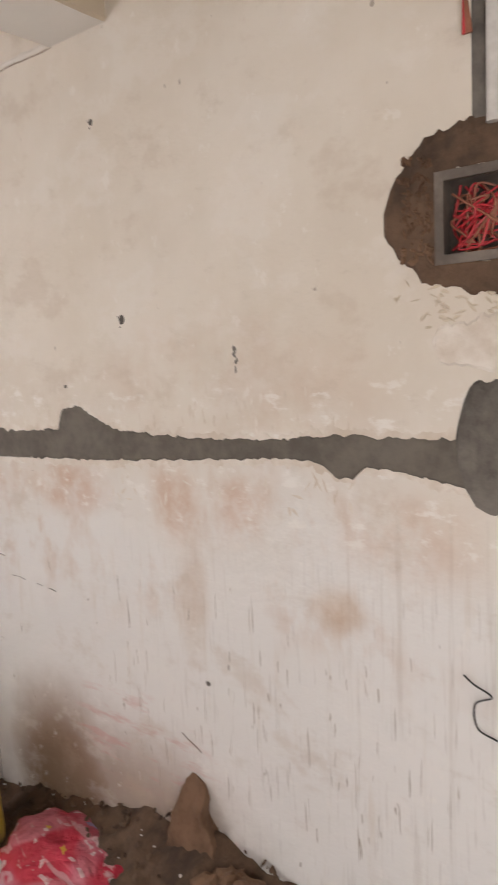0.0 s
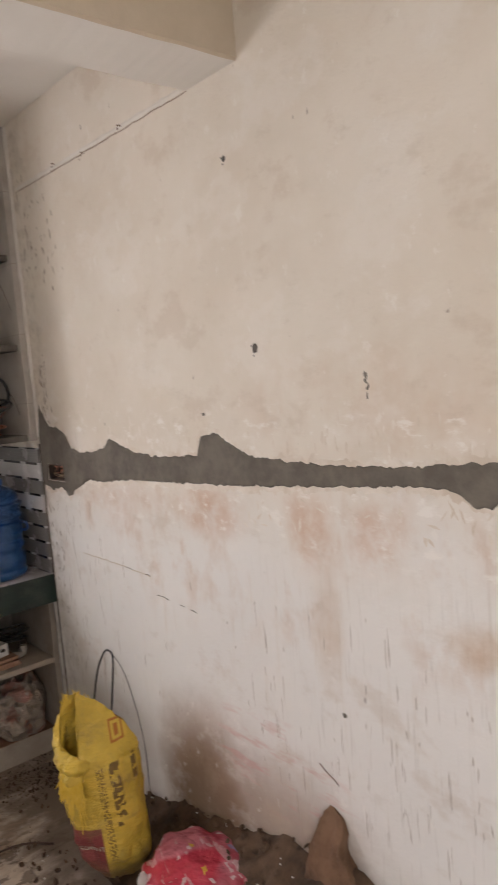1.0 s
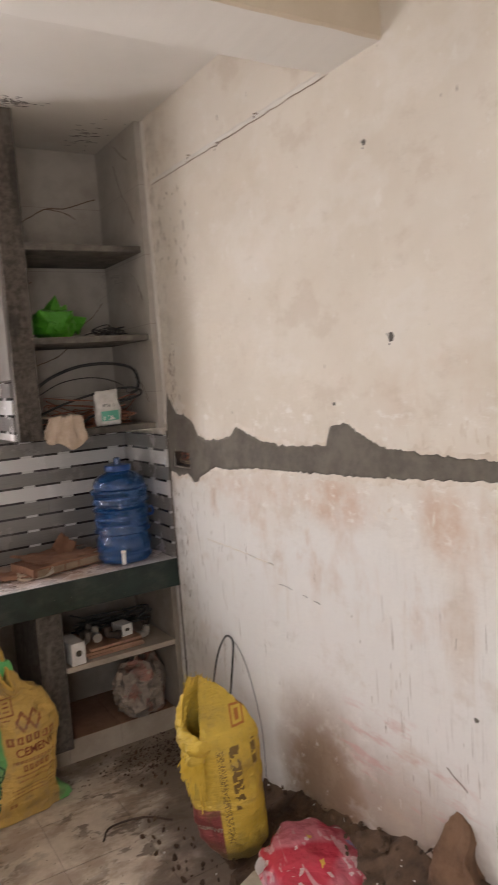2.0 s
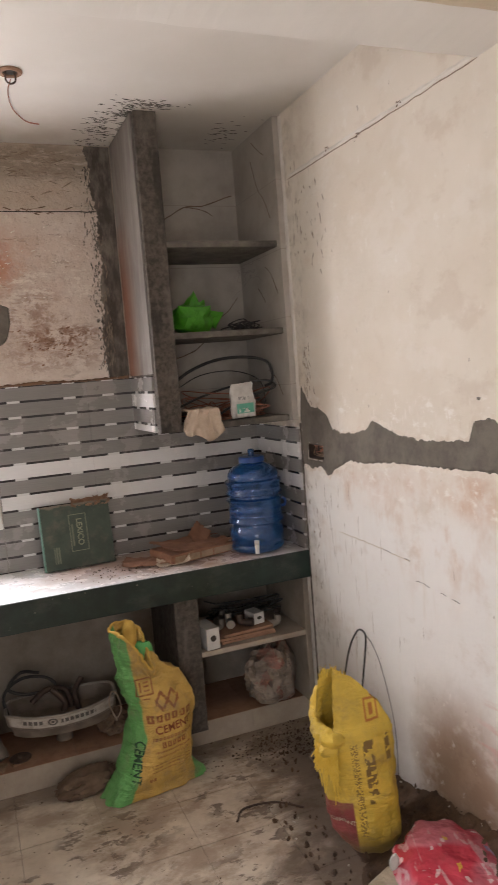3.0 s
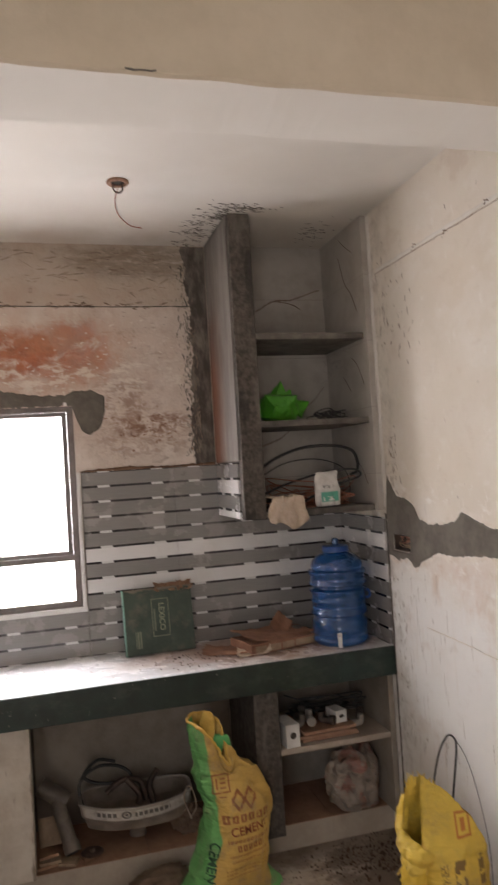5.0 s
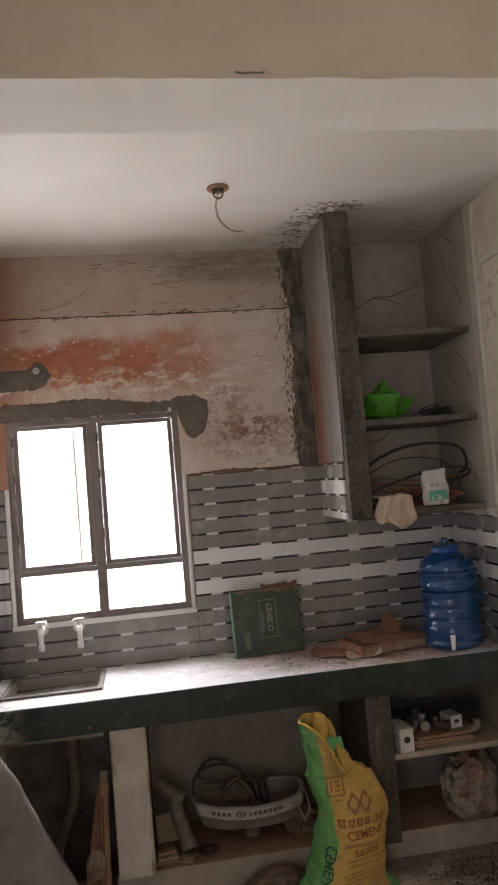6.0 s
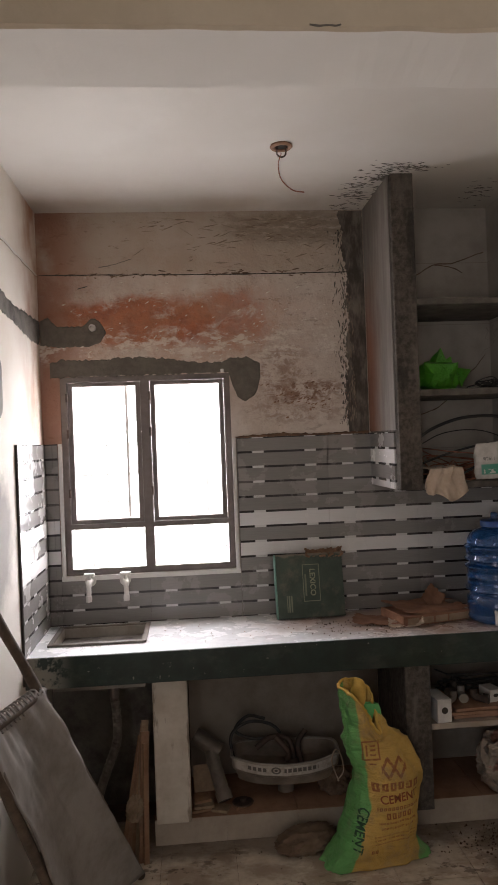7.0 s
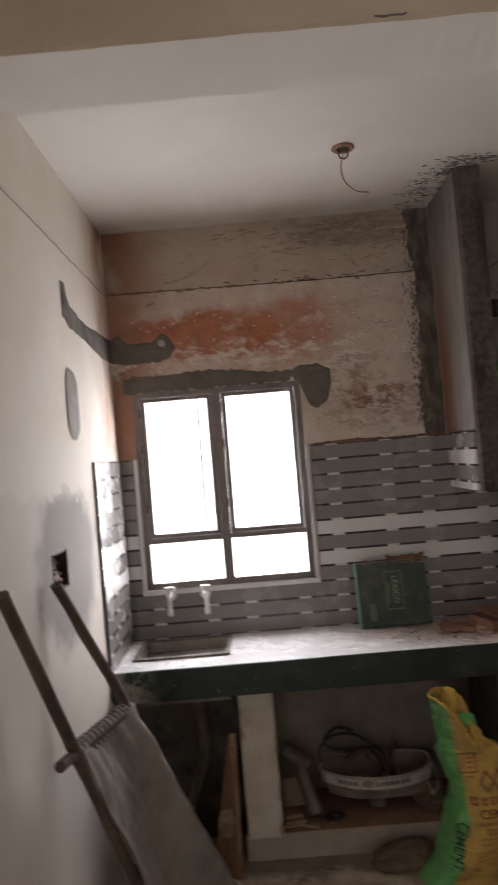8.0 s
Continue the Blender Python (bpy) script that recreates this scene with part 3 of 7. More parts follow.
M_WPLASTIC = plain("dusty_white_plastic", (0.50, 0.48, 0.45), (0.68, 0.66, 0.63), 0.4, 0, 22, 0.08)
M_CERAMIC = plain("dusty_white_ceramic", (0.24, 0.21, 0.18), (0.40, 0.37, 0.33), 0.35, 0, 8, 0.08)
M_CLOTH = plain("dirty_beige_cloth", (0.42, 0.33, 0.25), (0.56, 0.46, 0.37), 0.95, 0, 30, 0.4)
M_SHEET = plain("grey_sackcloth", (0.20, 0.18, 0.165), (0.31, 0.285, 0.265), 0.85, 0, 16, 0.5)
M_POLE = plain("old_brown_pole_wood", (0.06, 0.043, 0.032), (0.13, 0.095, 0.068), 0.8, 0, 30, 0.4)
M_PATCH = plain("dry_grey_mortar", (0.24, 0.22, 0.195), (0.33, 0.305, 0.27), 0.92, 0, 40, 0.5, True, 0.006)


def post_wash():
    n = Nodes("stained_whitewash", 0.88)
    v = n.pos()
    f = n.noise(n.stretch(v, (9, 9, 1.5)), 3, 5, 0.65)
    c = n.mix(n.ramp(n.noise(v, 7, 5), 0.35, 0.65), (0.50, 0.44, 0.37), (0.63, 0.58, 0.51))
    c = n.mix(n.math("MULTIPLY", n.ramp(f, 0.56, 0.66), 0.75), c, (0.17, 0.12, 0.085))
    n.bump(n.noise(v, 22, 5, 0.7), 0.6, 0.008)
    return n.done(c)


M_POST = post_wash()


def side_slab():
    """Grey trowelled cement with upright streaks and rust run down its wall edge."""
    n = Nodes("streaked_grey_slab", 0.8)
    v = n.pos()
    s = n.xyz(v)
    f = n.noise(n.stretch(v, (8, 8, 1.1)), 2.6, 6, 0.66)
    c = n.mix(n.ramp(f, 0.36, 0.66), (0.155, 0.137, 0.122), (0.225, 0.205, 0.187))
    edge = n.math("ADD", s[1], n.math("MULTIPLY", n.math("SUBTRACT", n.noise(n.stretch(v, (1, 1, 0.5)), 9, 5, 0.7), 0.5), 0.16))
    rust = n.mul(n.ramp(edge, -0.30, -0.03), n.ramp(n.math("ADD", s[2], n.math("MULTIPLY", n.noise(v, 6, 4), 0.3)), 2.75, 2.25))
    c = n.mix(n.mul(rust, 0.8), c, (0.24, 0.09, 0.045))
    n.bump(n.noise(n.stretch(v, (1, 1, 0.4)), 26, 5, 0.7), 0.5, 0.006)
    return n.done(c)


def upright_render():
    """Dark cement render with paler trowel skips and damp blotches."""
    n = Nodes("mottled_dark_cement", 0.85)
    v = n.pos()
    big, fine = n.noise(n.stretch(v, (2, 2, 0.6)), 2.8, 5, 0.62, 0.3), n.noise(v, 40, 6, 0.7)
    c = n.mix(n.ramp(fine, 0.35, 0.65), (0.05, 0.041, 0.034), (0.115, 0.096, 0.08))
    c = n.mix(n.mul(n.ramp(big, 0.50, 0.60), 0.5), c, (0.19, 0.165, 0.14))
    c = n.mix(n.mul(n.ramp(big, 0.42, 0.37), 0.7), c, (0.03, 0.025, 0.021))
    n.bump(n.math("ADD", n.math("MULTIPLY", big, 1.5), fine), 0.7, 0.012)
    return n.done(c)


M_PIT = plain("brown_chips_and_shade", (0.20, 0.15, 0.11), (0.34, 0.27, 0.21), 0.92, 0, 30, 0.3, True)
M_SLAB = side_slab()
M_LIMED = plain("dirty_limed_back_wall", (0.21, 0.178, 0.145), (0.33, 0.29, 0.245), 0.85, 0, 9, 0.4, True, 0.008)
M_UPRIGHT = upright_render()
M_SCRAPED = plain("scraped_pale_plaster", (0.60, 0.52, 0.43), (0.76, 0.71, 0.64), 0.9, 0, 22, 0.7, True, 0.008)
M_JUTE = plain("brown_sacking", (0.12, 0.078, 0.052), (0.21, 0.142, 0.098), 0.95, 0, 26, 0.5)

# ---- the large structure ----
ELEC = (-3.10, -2.915, 1.82, 1.99)          # recessed box, upper
SBOX = (-0.735, -0.585, 1.315, 1.385)       # small box by the shelves
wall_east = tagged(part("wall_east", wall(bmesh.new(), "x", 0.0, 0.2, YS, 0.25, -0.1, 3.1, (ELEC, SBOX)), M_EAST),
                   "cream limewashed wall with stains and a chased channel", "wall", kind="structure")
part("wall_back", boxed(0.2, 0.24, -3.2, -0.5, 1.2, 2.1), M_CEMENT, wall_east)
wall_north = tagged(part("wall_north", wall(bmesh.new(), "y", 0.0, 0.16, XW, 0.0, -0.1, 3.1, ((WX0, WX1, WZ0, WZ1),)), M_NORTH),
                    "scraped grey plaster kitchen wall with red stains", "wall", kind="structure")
LBOX = (-1.19, -1.02, 1.33, 1.455)
wall_west = tagged(part("wall_west", wall(bmesh.new(), "x", XW, -0.2, YS, 0.25, -0.1, 3.1, (LBOX, (-5.5, -3.7, FLOOR, 2.3))), M_WEST),
                   "cream plaster wall patched with grey mortar", "wall", kind="structure")
wall_south = tagged(part("wall_south", wall(bmesh.new(), "y", YS, -0.2, XW - 0.2, 0.2, -0.1, 3.1), M_WEST),
                    "plain cream wall closing the room", "wall", kind="structure")
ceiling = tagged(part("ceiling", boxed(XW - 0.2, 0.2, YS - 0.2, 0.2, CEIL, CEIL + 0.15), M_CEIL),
                 "dull white painted ceiling, mottled darker towards the window wall", "ceiling", kind="structure")


def rough_beam():
    bm = bmesh.new()
    n = 60
    rows = []
    for i in range(n + 1):
        x = XW + (0.0 - XW) * i / n
        j = 0.004 * noise.noise((x * 9, 0, 0))
        k = 0.004 * noise.noise((x * 9, 5, 0))
        rows.append([bm.verts.new(p) for p in ((x, -2.025 + j, CEIL), (x, -2.025 + j, 2.536 + k), (x, -2.018, 2.53 + k), (x, -1.79, 2.53 - k), (x, -1.785 + k, 2.535), (x, -1.785 + k, CEIL))])
    for a, b in zip(rows, rows[1:]):
        for q in range(5):
            bm.faces.new((a[q], b[q], b[q + 1], a[q + 1]))
    return bm


beam = tagged(part("beam", rough_beam(), M_BEAM), "tan painted concrete beam under the ceiling", "beam", kind="structure")
beam.data.materials.append(M_CEIL)
for p in beam.data.polygons:
    p.material_index = 1 if abs(p.normal.z) > 0.97 else 0
part("chip", patch("y", -2.026, -1, *blob(-1.215, 2.5365, 0.032, 0.0025, seed=2.0), jag=0.002, step=0.006, thick=0.002), M_CEMENT, beam)


def crack(axis, at, out, pts, width, seed=0.0):
    """A thin dark joint or crack along (u, z) points on a wall."""
    line = curve([(u, z, 0) for u, z in pts], 12)
    bm = bmesh.new()
    prev = None
    for i, p in enumerate(line):
        w = width * (0.55 + 0.8 * abs(noise.noise((p.x * 40, p.y * 40, seed)))) * (0.15 if i in (0, len(line) - 1) else 1)
        z = p.y + 0.004 * noise.noise((p.x * 30, seed, 2))
        q = []
        for dz, d in ((-w / 2, 0.0006), (0, 0.0028), (w / 2, 0.0006)):
            e = at + out * d
            q.append(bm.verts.new((e, p.x, z + dz) if axis == "x" else (p.x, e, z + dz)))
        if prev:
            for k in (0, 1):
                bm.faces.new((prev[k], q[k], q[k + 1], prev[k + 1]))
        prev = q
    return bm


# joints between the wall and the concrete band, and cracks
JOINT = ((-1.80, 2.533), (-1.4, 2.535), (-1.0, 2.536), (-0.56, 2.540))
part("joint", crack("x", 0.0, -1, [(y, z + 0.007) for y, z in JOINT], 0.022, 1.0), M_WHITE, wall_east, "raised pale plaster bead")
# thin brown line paints the shadow under the bead
part("joint", crack("x", -0.0012, -1, [(y, z - 0.006) for y, z in JOINT], 0.005, 1.5), M_PIT, wall_east)
for y, z in ((-1.16, 2.526), (-0.93, 2.548), (-1.42, 2.54)):
    part("chip", specks("x", -0.002, -1, 5, lambda r, y=y, z=z: (r.gauss(y, 0.012), r.gauss(z, 0.006)), (0.006, 0.018), (0.004, 0.009), 0, 3), M_JUTE, wall_east)
part("joint", crack("y", 0.0, -1, ((-2.20, 2.528), (-1.8, 2.524), (-1.49, 2.52), (-1.1, 2.518), (-0.71, 2.520)), 0.007, 2.0), M_DARK, wall_north)
part("joint", crack("x", XW, 1, ((-1.78, 2.53), (-1.2, 2.53), (-0.6, 2.528), (0.0, 2.528)), 0.016, 3.0), M_WHITE, wall_west, "raised pale plaster bead")
# same painted shadow line below the west bead
part("joint", crack("x", XW + 0.001, 1, ((-1.78, 2.52), (-1.2, 2.52), (-0.6, 2.518), (0.0, 2.518)), 0.004, 3.5), M_PIT, wall_west)
part("scrape", crack("y", 0.0, -1, ((-1.92, 2.56), (-1.84, 2.575), (-1.76, 2.60)), 0.004, 4.0), M_CEMENT, wall_north)
part("scrape", crack("y", 0.0, -1, ((-2.02, 2.46), (-1.97, 2.475)), 0.006, 5.0), M_CEMENT, wall_north)
part("crack", crack("x", 0.0, -1, ((-1.33, 1.005), (-1.20, 1.012), (-1.05, 1.018), (-0.82, 1.022)), 0.004, 6.0), M_BEAM, wall_east)
for y0, z0, y1, z1, w in ((-1.21, 1.012, -1.15, 1.016, 0.004), (-1.33, 1.005, -1.29, 1.008, 0.005), (-1.44, 0.938, -1.36, 0.942, 0.004), (-1.53, 0.932, -1.50, 0.934, 0.005), (-1.60, 0.926, -1.56, 0.930, 0.007)):
    part("crack", crack("x", 0.0, -1, ((y0, z0), ((y0 + y1) / 2, (z0 + z1) / 2 + 0.002), (y1, z1)), w * 0.7, 6 + y0), M_GREYPAINT, wall_east)
part("scratch", crack("x", 0.0, -1, ((-2.20, 0.56), (-2.13, 0.60)), 0.003, 8.0), M_JUTE, wall_east)
for y, z, ru, rz in ((-2.002, 1.769, 0.011, 0.012), (-1.936, 2.298, 0.008, 0.007), (-1.736, 1.588, 0.008, 0.005), (-2.241, 0.775, 0.008, 0.007)):
    part("hole", patch("x", 0.0, -1, *blob(y, z, ru, rz, seed=y), jag=0.003, step=0.004, thick=0.002), M_CEMENT, wall_east)
part("chip", specks("x", 0.0, -1, 12, lambda r: (r.gauss(-2.392, 0.003), r.uniform(1.625, 1.685)), (0.008, 0.018), (0.005, 0.010), 70, 71), M_CEMENT, wall_east, "dark chipped slot")
for y, z, dy, dz in ((-2.002, 1.769, 0.012, 0.012), (-1.936, 2.298, 0.009, 0.008)):
    part("chip", specks("x", 0.0, -1, 8, lambda r, y=y, z=z, dy=dy, dz=dz: (r.gauss(y, dy), r.gauss(z, dz)), (0.005, 0.012), (0.003, 0.006), 40, 72), M_CEMENT, wall_east)

# fresh mortar in the chased channel and round the boxes
CH_TOP = [(-2.99, 1.478), (-2.8, 1.475), (-2.68, 1.476), (-2.53, 1.460), (-2.3, 1.452), (-2.11, 1.455), (-1.93, 1.468), (-1.86, 1.498), (-1.79, 1.53), (-1.71, 1.525), (-1.685, 1.46),
          (-1.45, 1.445), (-1.29, 1.46), (-1.2, 1.488), (-1.13, 1.505), (-1.09, 1.47), (-1.0, 1.448), (-0.89, 1.444), (-0.82, 1.46), (-0.77, 1.52), (-0.70, 1.55), (-0.63, 1.548), (-0.585, 1.60), (-0.55, 1.64), (-0.525, 1.5)]
CH_BOT = [(-2.99, 1.372), (-2.82, 1.402), (-2.745, 1.408), (-2.71, 1.378), (-2.665, 1.376), (-2.625, 1.410), (-2.53, 1.412), (-2.2, 1.391), (-1.9, 1.372), (-1.6, 1.362), (-1.26, 1.352), (-1.05, 1.33), (-0.95, 1.335),
          (-0.82, 1.285), (-0.765, 1.25), (-0.70, 1.285), (-0.6, 1.27), (-0.525, 1.29)]
part("plaster_edge", patch("x", 0.0, -1, [(u, z + 0.014 + 0.012 * noise.noise((u * 5, 3, 1))) for u, z in CH_TOP], [(u, z - 0.014 - 0.012 * noise.noise((u * 5, 8, 1))) for u, z in CH_BOT], 0.016, 0.008, 0.0012, 21.0, hole=SBOX), M_SCRAPED, wall_east, "scraped pale plaster edge")
part("mortar_patch", patch("x", 0.0, -1, CH_TOP, CH_BOT, 0.007, 0.009, 0.007, 1.0, hole=SBOX), M_MORTAR, wall_east, "fresh grey mortar band")
part("mortar_patch", patch("x", 0.0, -1, *blob(-3.115, 1.465, 0.170, 0.145, seed=3.0), 0.012, 0.010, 0.011, 3.0), M_CEMENT, wall_east)
part("chase", patch("x", 0.0, -1, [(-3.25, 2.07), (-2.98, 2.085), (-2.89, 2.06), (-2.83, 2.0), (-2.80, 1.93)], [(-3.25, 1.75), (-2.98, 1.76), (-2.88, 1.79), (-2.83, 1.84), (-2.80, 1.9)], 0.012, 0.01, 0.009, 5.0, hole=ELEC), M_RUBBLE, wall_east)
tagged(part("clods", specks("x", -0.006, -1, 80, lambda r: (r.uniform(-2.905, -2.845), r.uniform(1.83, 2.03)), (0.008, 0.03), (0.006, 0.018), 70, 81, 0.008, 40), M_EARTH, wall_east, "crumbly earth"), kind="stuff")
tagged(part("flakes", specks("x", 0.0, -1, 40, lambda r: (r.gauss(-2.95, 0.05), r.gauss(1.735, 0.02)), (0.01, 0.035), (0.003, 0.009), 10, 82, 0.003, 30), M_BEAM, wall_east, "broken plaster flakes"), kind="stuff")
part("chase", patch("x", 0.0, -1, [(-3.04, 2.8), (-2.985, 2.8)], [(-3.04, 2.06), (-2.985, 2.06)], 0.004, 0.006, 0.006, 6.0), M_CEMENT, wall_east)
part("plaster_chunk", patch("x", 0.0, -1, *blob(-3.03, 1.665, 0.13, 0.05, seed=9.0), 0.010, 0.008, 0.004, 17.0), M_SCRAPED, wall_east, "broken pale plaster")
# upper band, patches and drips on the window wall
part("mortar_patch", patch("y", 0.0, -1, [(-2.16, 2.11), (-2.1, 2.13), (-1.95, 2.125), (-1.75, 2.135), (-1.6, 2.12), (-1.45, 2.10), (-1.36, 2.10), (-1.30, 2.12), (-1.22, 2.12), (-1.17, 2.09)],
                           [(-2.16, 2.045), (-1.32, 2.05), (-1.31, 2.0), (-1.28, 1.93), (-1.24, 1.905), (-1.19, 1.95), (-1.17, 2.02)], 0.008, 0.008, 0.006, 11.0), M_MORTAR, wall_north)
part("mortar_patch", patch("y", 0.0, -1, [(-2.20, 2.31), (-2.16, 2.33), (-2.12, 2.285), (-2.0, 2.285), (-1.96, 2.32), (-1.92, 2.31), (-1.895, 2.26)],
                           [(-2.20, 2.20), (-2.1, 2.185), (-1.96, 2.19), (-1.92, 2.21), (-1.895, 2.25)], 0.007, 0.008, 0.006, 12.0), M_MORTAR, wall_north)
part("pipe_stub", lathe(bmesh.new(), [(0.0, 0), (0.016, 0), (0.016, 0.02), (0.010, 0.02), (0.010, 0.004), (0.0, 0.004)], 16), M_WPLASTIC, wall_north).matrix_local = pose(-1.955, -0.006, 2.275, 90)
part("mortar_patch", patch("x", XW, 1, [(-0.84, 2.40), (-0.79, 2.40), (-0.74, 2.33), (-0.5, 2.30), (-0.2, 2.31), (0.0, 2.31)], [(-0.84, 2.27), (-0.74, 2.24), (-0.5, 2.23), (-0.2, 2.20), (0.0, 2.20)], 0.010, 0.01, 0.006, 13.0), M_CEMENT, wall_west)
part("mortar_patch", patch("x", XW, 1, *blob(-0.79, 1.95, 0.085, 0.13, seed=7.0), jag=0.008, step=0.008, thick=0.006, seed=14.0), M_PATCH, wall_west)
part("render_strip", strip("y", 0.0, -1, [(1.74, -0.745), (1.85, -0.755), (2.1, -0.745), (2.3, -0.735), (2.52, -0.735), (2.7, -0.755), (2.82, -0.765)], [(1.74, -0.648), (2.82, -0.648)], 1.745, 2.815, 0.006, 0.005, 0.016, 15.0), M_STREAK, wall_north, "dark ragged cement band")
tagged(part("splatter", specks("y", 0.0, -1, 260, lambda r: (-0.74 - abs(r.gauss(0, 0.025)), r.uniform(1.76, 2.78)), (0.006, 0.035), (0.002, 0.007), 90, 5), M_CEMENT, wall_north, "cement splashes"), kind="stuff")
tagged(part("splatter", specks("y", -0.007, -1, 90, lambda r: (r.uniform(-0.755, -0.71), r.triangular(1.76, 2.6, 1.9)), (0.01, 0.05), (0.0015, 0.005), 90, 6), M_PIT, wall_north, "pale gaps in the cement"), kind="stuff")
# brown flakes stand in for shade along the trowel ridges
tagged(part("pitting", specks("y", 0.0, -1, 110, lambda r: (r.triangular(-1.9, -0.8, -0.85), r.triangular(2.56, 2.80, 2.77)), (0.02, 0.09), (0.002, 0.007), 3, 7), M_PIT, wall_north, "brown flakes for the shade of trowel ridges"), kind="stuff")
tagged(part("pitting", specks("y", 0.0, -1, 70, lambda r: (r.gauss(-0.96, 0.10), r.gauss(1.93, 0.04)), (0.008, 0.03), (0.003, 0.009), 25, 8, 0.006), M_BOARD, wall_north, "broken brick crumbs"), kind="stuff")
tagged(part("pitting", specks("y", 0.0, -1, 120, lambda r: (r.uniform(-2.1, -0.8), r.triangular(2.08, 2.52, 2.16)), (0.006, 0.028), (0.003, 0.008), 20, 9, 0.004), M_SCRAPED, wall_north, "torn pale plaster"), kind="stuff")
tagged(part("pitting", specks("y", 0.0, -1, 60, lambda r: (r.uniform(-2.15, -0.8), r.gauss(2.526, 0.008)), (0.012, 0.05), (0.003, 0.007), 3, 10), M_JUTE, wall_north, "crumbled joint"), kind="stuff")
for k, (y, z, dy, dz, n) in enumerate(((-0.76, 2.28, 0.07, 0.09, 34), (-0.62, 2.44, 0.03, 0.10, 14), (-0.62, 1.70, 0.03, 0.11, 34), (-0.60, 1.50, 0.025, 0.07, 22), (-0.60, 1.1, 0.03, 0.2, 22))):
    tagged(part("pitting", specks("x", 0.0, -1, n, lambda r, y=y, z=z, dy=dy, dz=dz: (r.gauss(y, dy), r.gauss(z, dz)), (0.010, 0.048), (0.0025, 0.008), 80, 20 + k), M_PIT, wall_east, "dark chips and drips"), kind="stuff")
tagged(part("drips", specks("x", 0.0, -1, 70, lambda r: (r.triangular(-1.25, -0.54, -0.6), r.uniform(0.5, 1.25)), (0.02, 0.11), (0.0012, 0.0028), 90, 61, 0.0012, 1.5), M_PIT, wall_east, "thin brown drip lines"), kind="stuff")
tagged(part("drips", specks("x", 0.0, -1, 45, lambda r: (r.uniform(-2.8, -1.2), r.uniform(0.45, 1.1)), (0.010, 0.05), (0.0012, 0.0028), 90, 62, 0.0012, 3), M_PIT, wall_east, "thin brown scratches"), kind="stuff")
tagged(part("dabs", specks("x", 0.0, -1, 70, lambda r: (r.uniform(-2.75, -1.0), r.triangular(1.46, 1.62, 1.48)), (0.015, 0.06), (0.004, 0.012), 88, 63, 0.0012, 6), M_SCRAPED, wall_east, "pale brushed dabs"), kind="stuff")
tagged(part("dabs", specks("x", 0.0, -1, 60, lambda r: (r.uniform(-2.75, -0.9), r.triangular(1.24, 1.38, 1.36)), (0.015, 0.05), (0.004, 0.010), 60, 64, 0.0012, 40), M_SCRAPED, wall_east, "pale brushed dabs"), kind="stuff")
tagged(part("drips", specks("x", 0.0, -1, 80, lambda r: (r.uniform(-2.95, -1.85), r.triangular(0.35, 1.1, 0.6)), (0.02, 0.11), (0.0008, 0.0024), 90, 65, 0.001, 1.5), M_PIT, wall_east, "brown drip lines above the rubble"), kind="stuff")
part("edge_bead", strip("x", 0.0, -1, [(1.48, -0.535), (2.0, -0.532), (2.81, -0.534)], [(1.48, -0.509), (2.81, -0.509)], 1.5, 2.812, 0.006, 0.006, 0.004, 31.0), M_WHITE, wall_east, "chalky white corner edge")
part("edge_line", strip("x", 0.0, -1, [(0.1, -0.522), (0.8, -0.52), (1.45, -0.525)], [(0.1, -0.509), (1.45, -0.509)], 0.10, 1.47, 0.003, 0.006, 0.006, 33.0), M_STREAK, wall_east, "dirty broken corner line")
part("smear", patch("y", -0.004, -1, [(-1.30, 1.742), (-1.1, 1.752), (-0.9, 1.742), (-0.65, 1.75)], [(-1.30, 1.733), (-0.65, 1.733)], 0.005, 0.01, 0.012, 16.0), M_EARTH, wall_north)
for k, (x, y, dx, dy, n) in enumerate(((-0.72, -0.22, 0.05, 0.13, 150), (-0.67, -0.45, 0.035, 0.05, 80), (-0.58, -0.54, 0.05, 0.02, 70), (-0.15, -0.25, 0.05, 0.09, 40))):
    tagged(part("cement_splash", specks("z", CEIL, -1, n, lambda r, x=x, y=y, dx=dx, dy=dy: (min(r.gauss(x, dx), -0.646) if y > -0.47 and x < -0.3 else r.gauss(x, dx), r.gauss(y, dy)), (0.01, 0.042), (0.003, 0.009), 12, 50 + k), M_CEMENT, ceiling, "dark cement smears"), kind="stuff")

# ---- tiled splashback ----
splash = tagged(part("backsplash", wall(bmesh.new(), "y", -0.001, -0.003, XW + 0.002, -0.002, CT, TILE_TOP, ((WX0 - 0.02, WX1 + 0.02, WZ0 - 0.02, TILE_TOP),)), M_GREYPAINT),
                "grey plank-print wall tiles behind the counter", "tiles", kind="structure")


def tile_piece(parent, axis, at, out, u0, u1, z0, z1, material, name="wall_tile"):
    g, e = 0.0002, 0.0003
    a, b = at, at + out * 0.008
    u0, u1, z0, z1 = u0 + g, u1 - g, z0 + g, z1 - g
    bm = bmesh.new()
    p = [(a, u0, z0), (a, u1, z0), (a, u1, z1), (a, u0, z1), (b, u0 + e, z0 + e), (b, u1 - e, z0 + e), (b, u1 - e, z1 - e), (b, u0 + e, z1 - e)]
    vs = [bm.verts.new(q if axis == "x" else (q[1], q[0], q[2])) for q in p]
    for k in range(4):
        bm.faces.new((vs[k], vs[(k + 1) % 4], vs[4 + (k + 1) % 4], vs[4 + k]))
    bm.faces.new(vs[4:])
    return part(name, bm, material, parent)


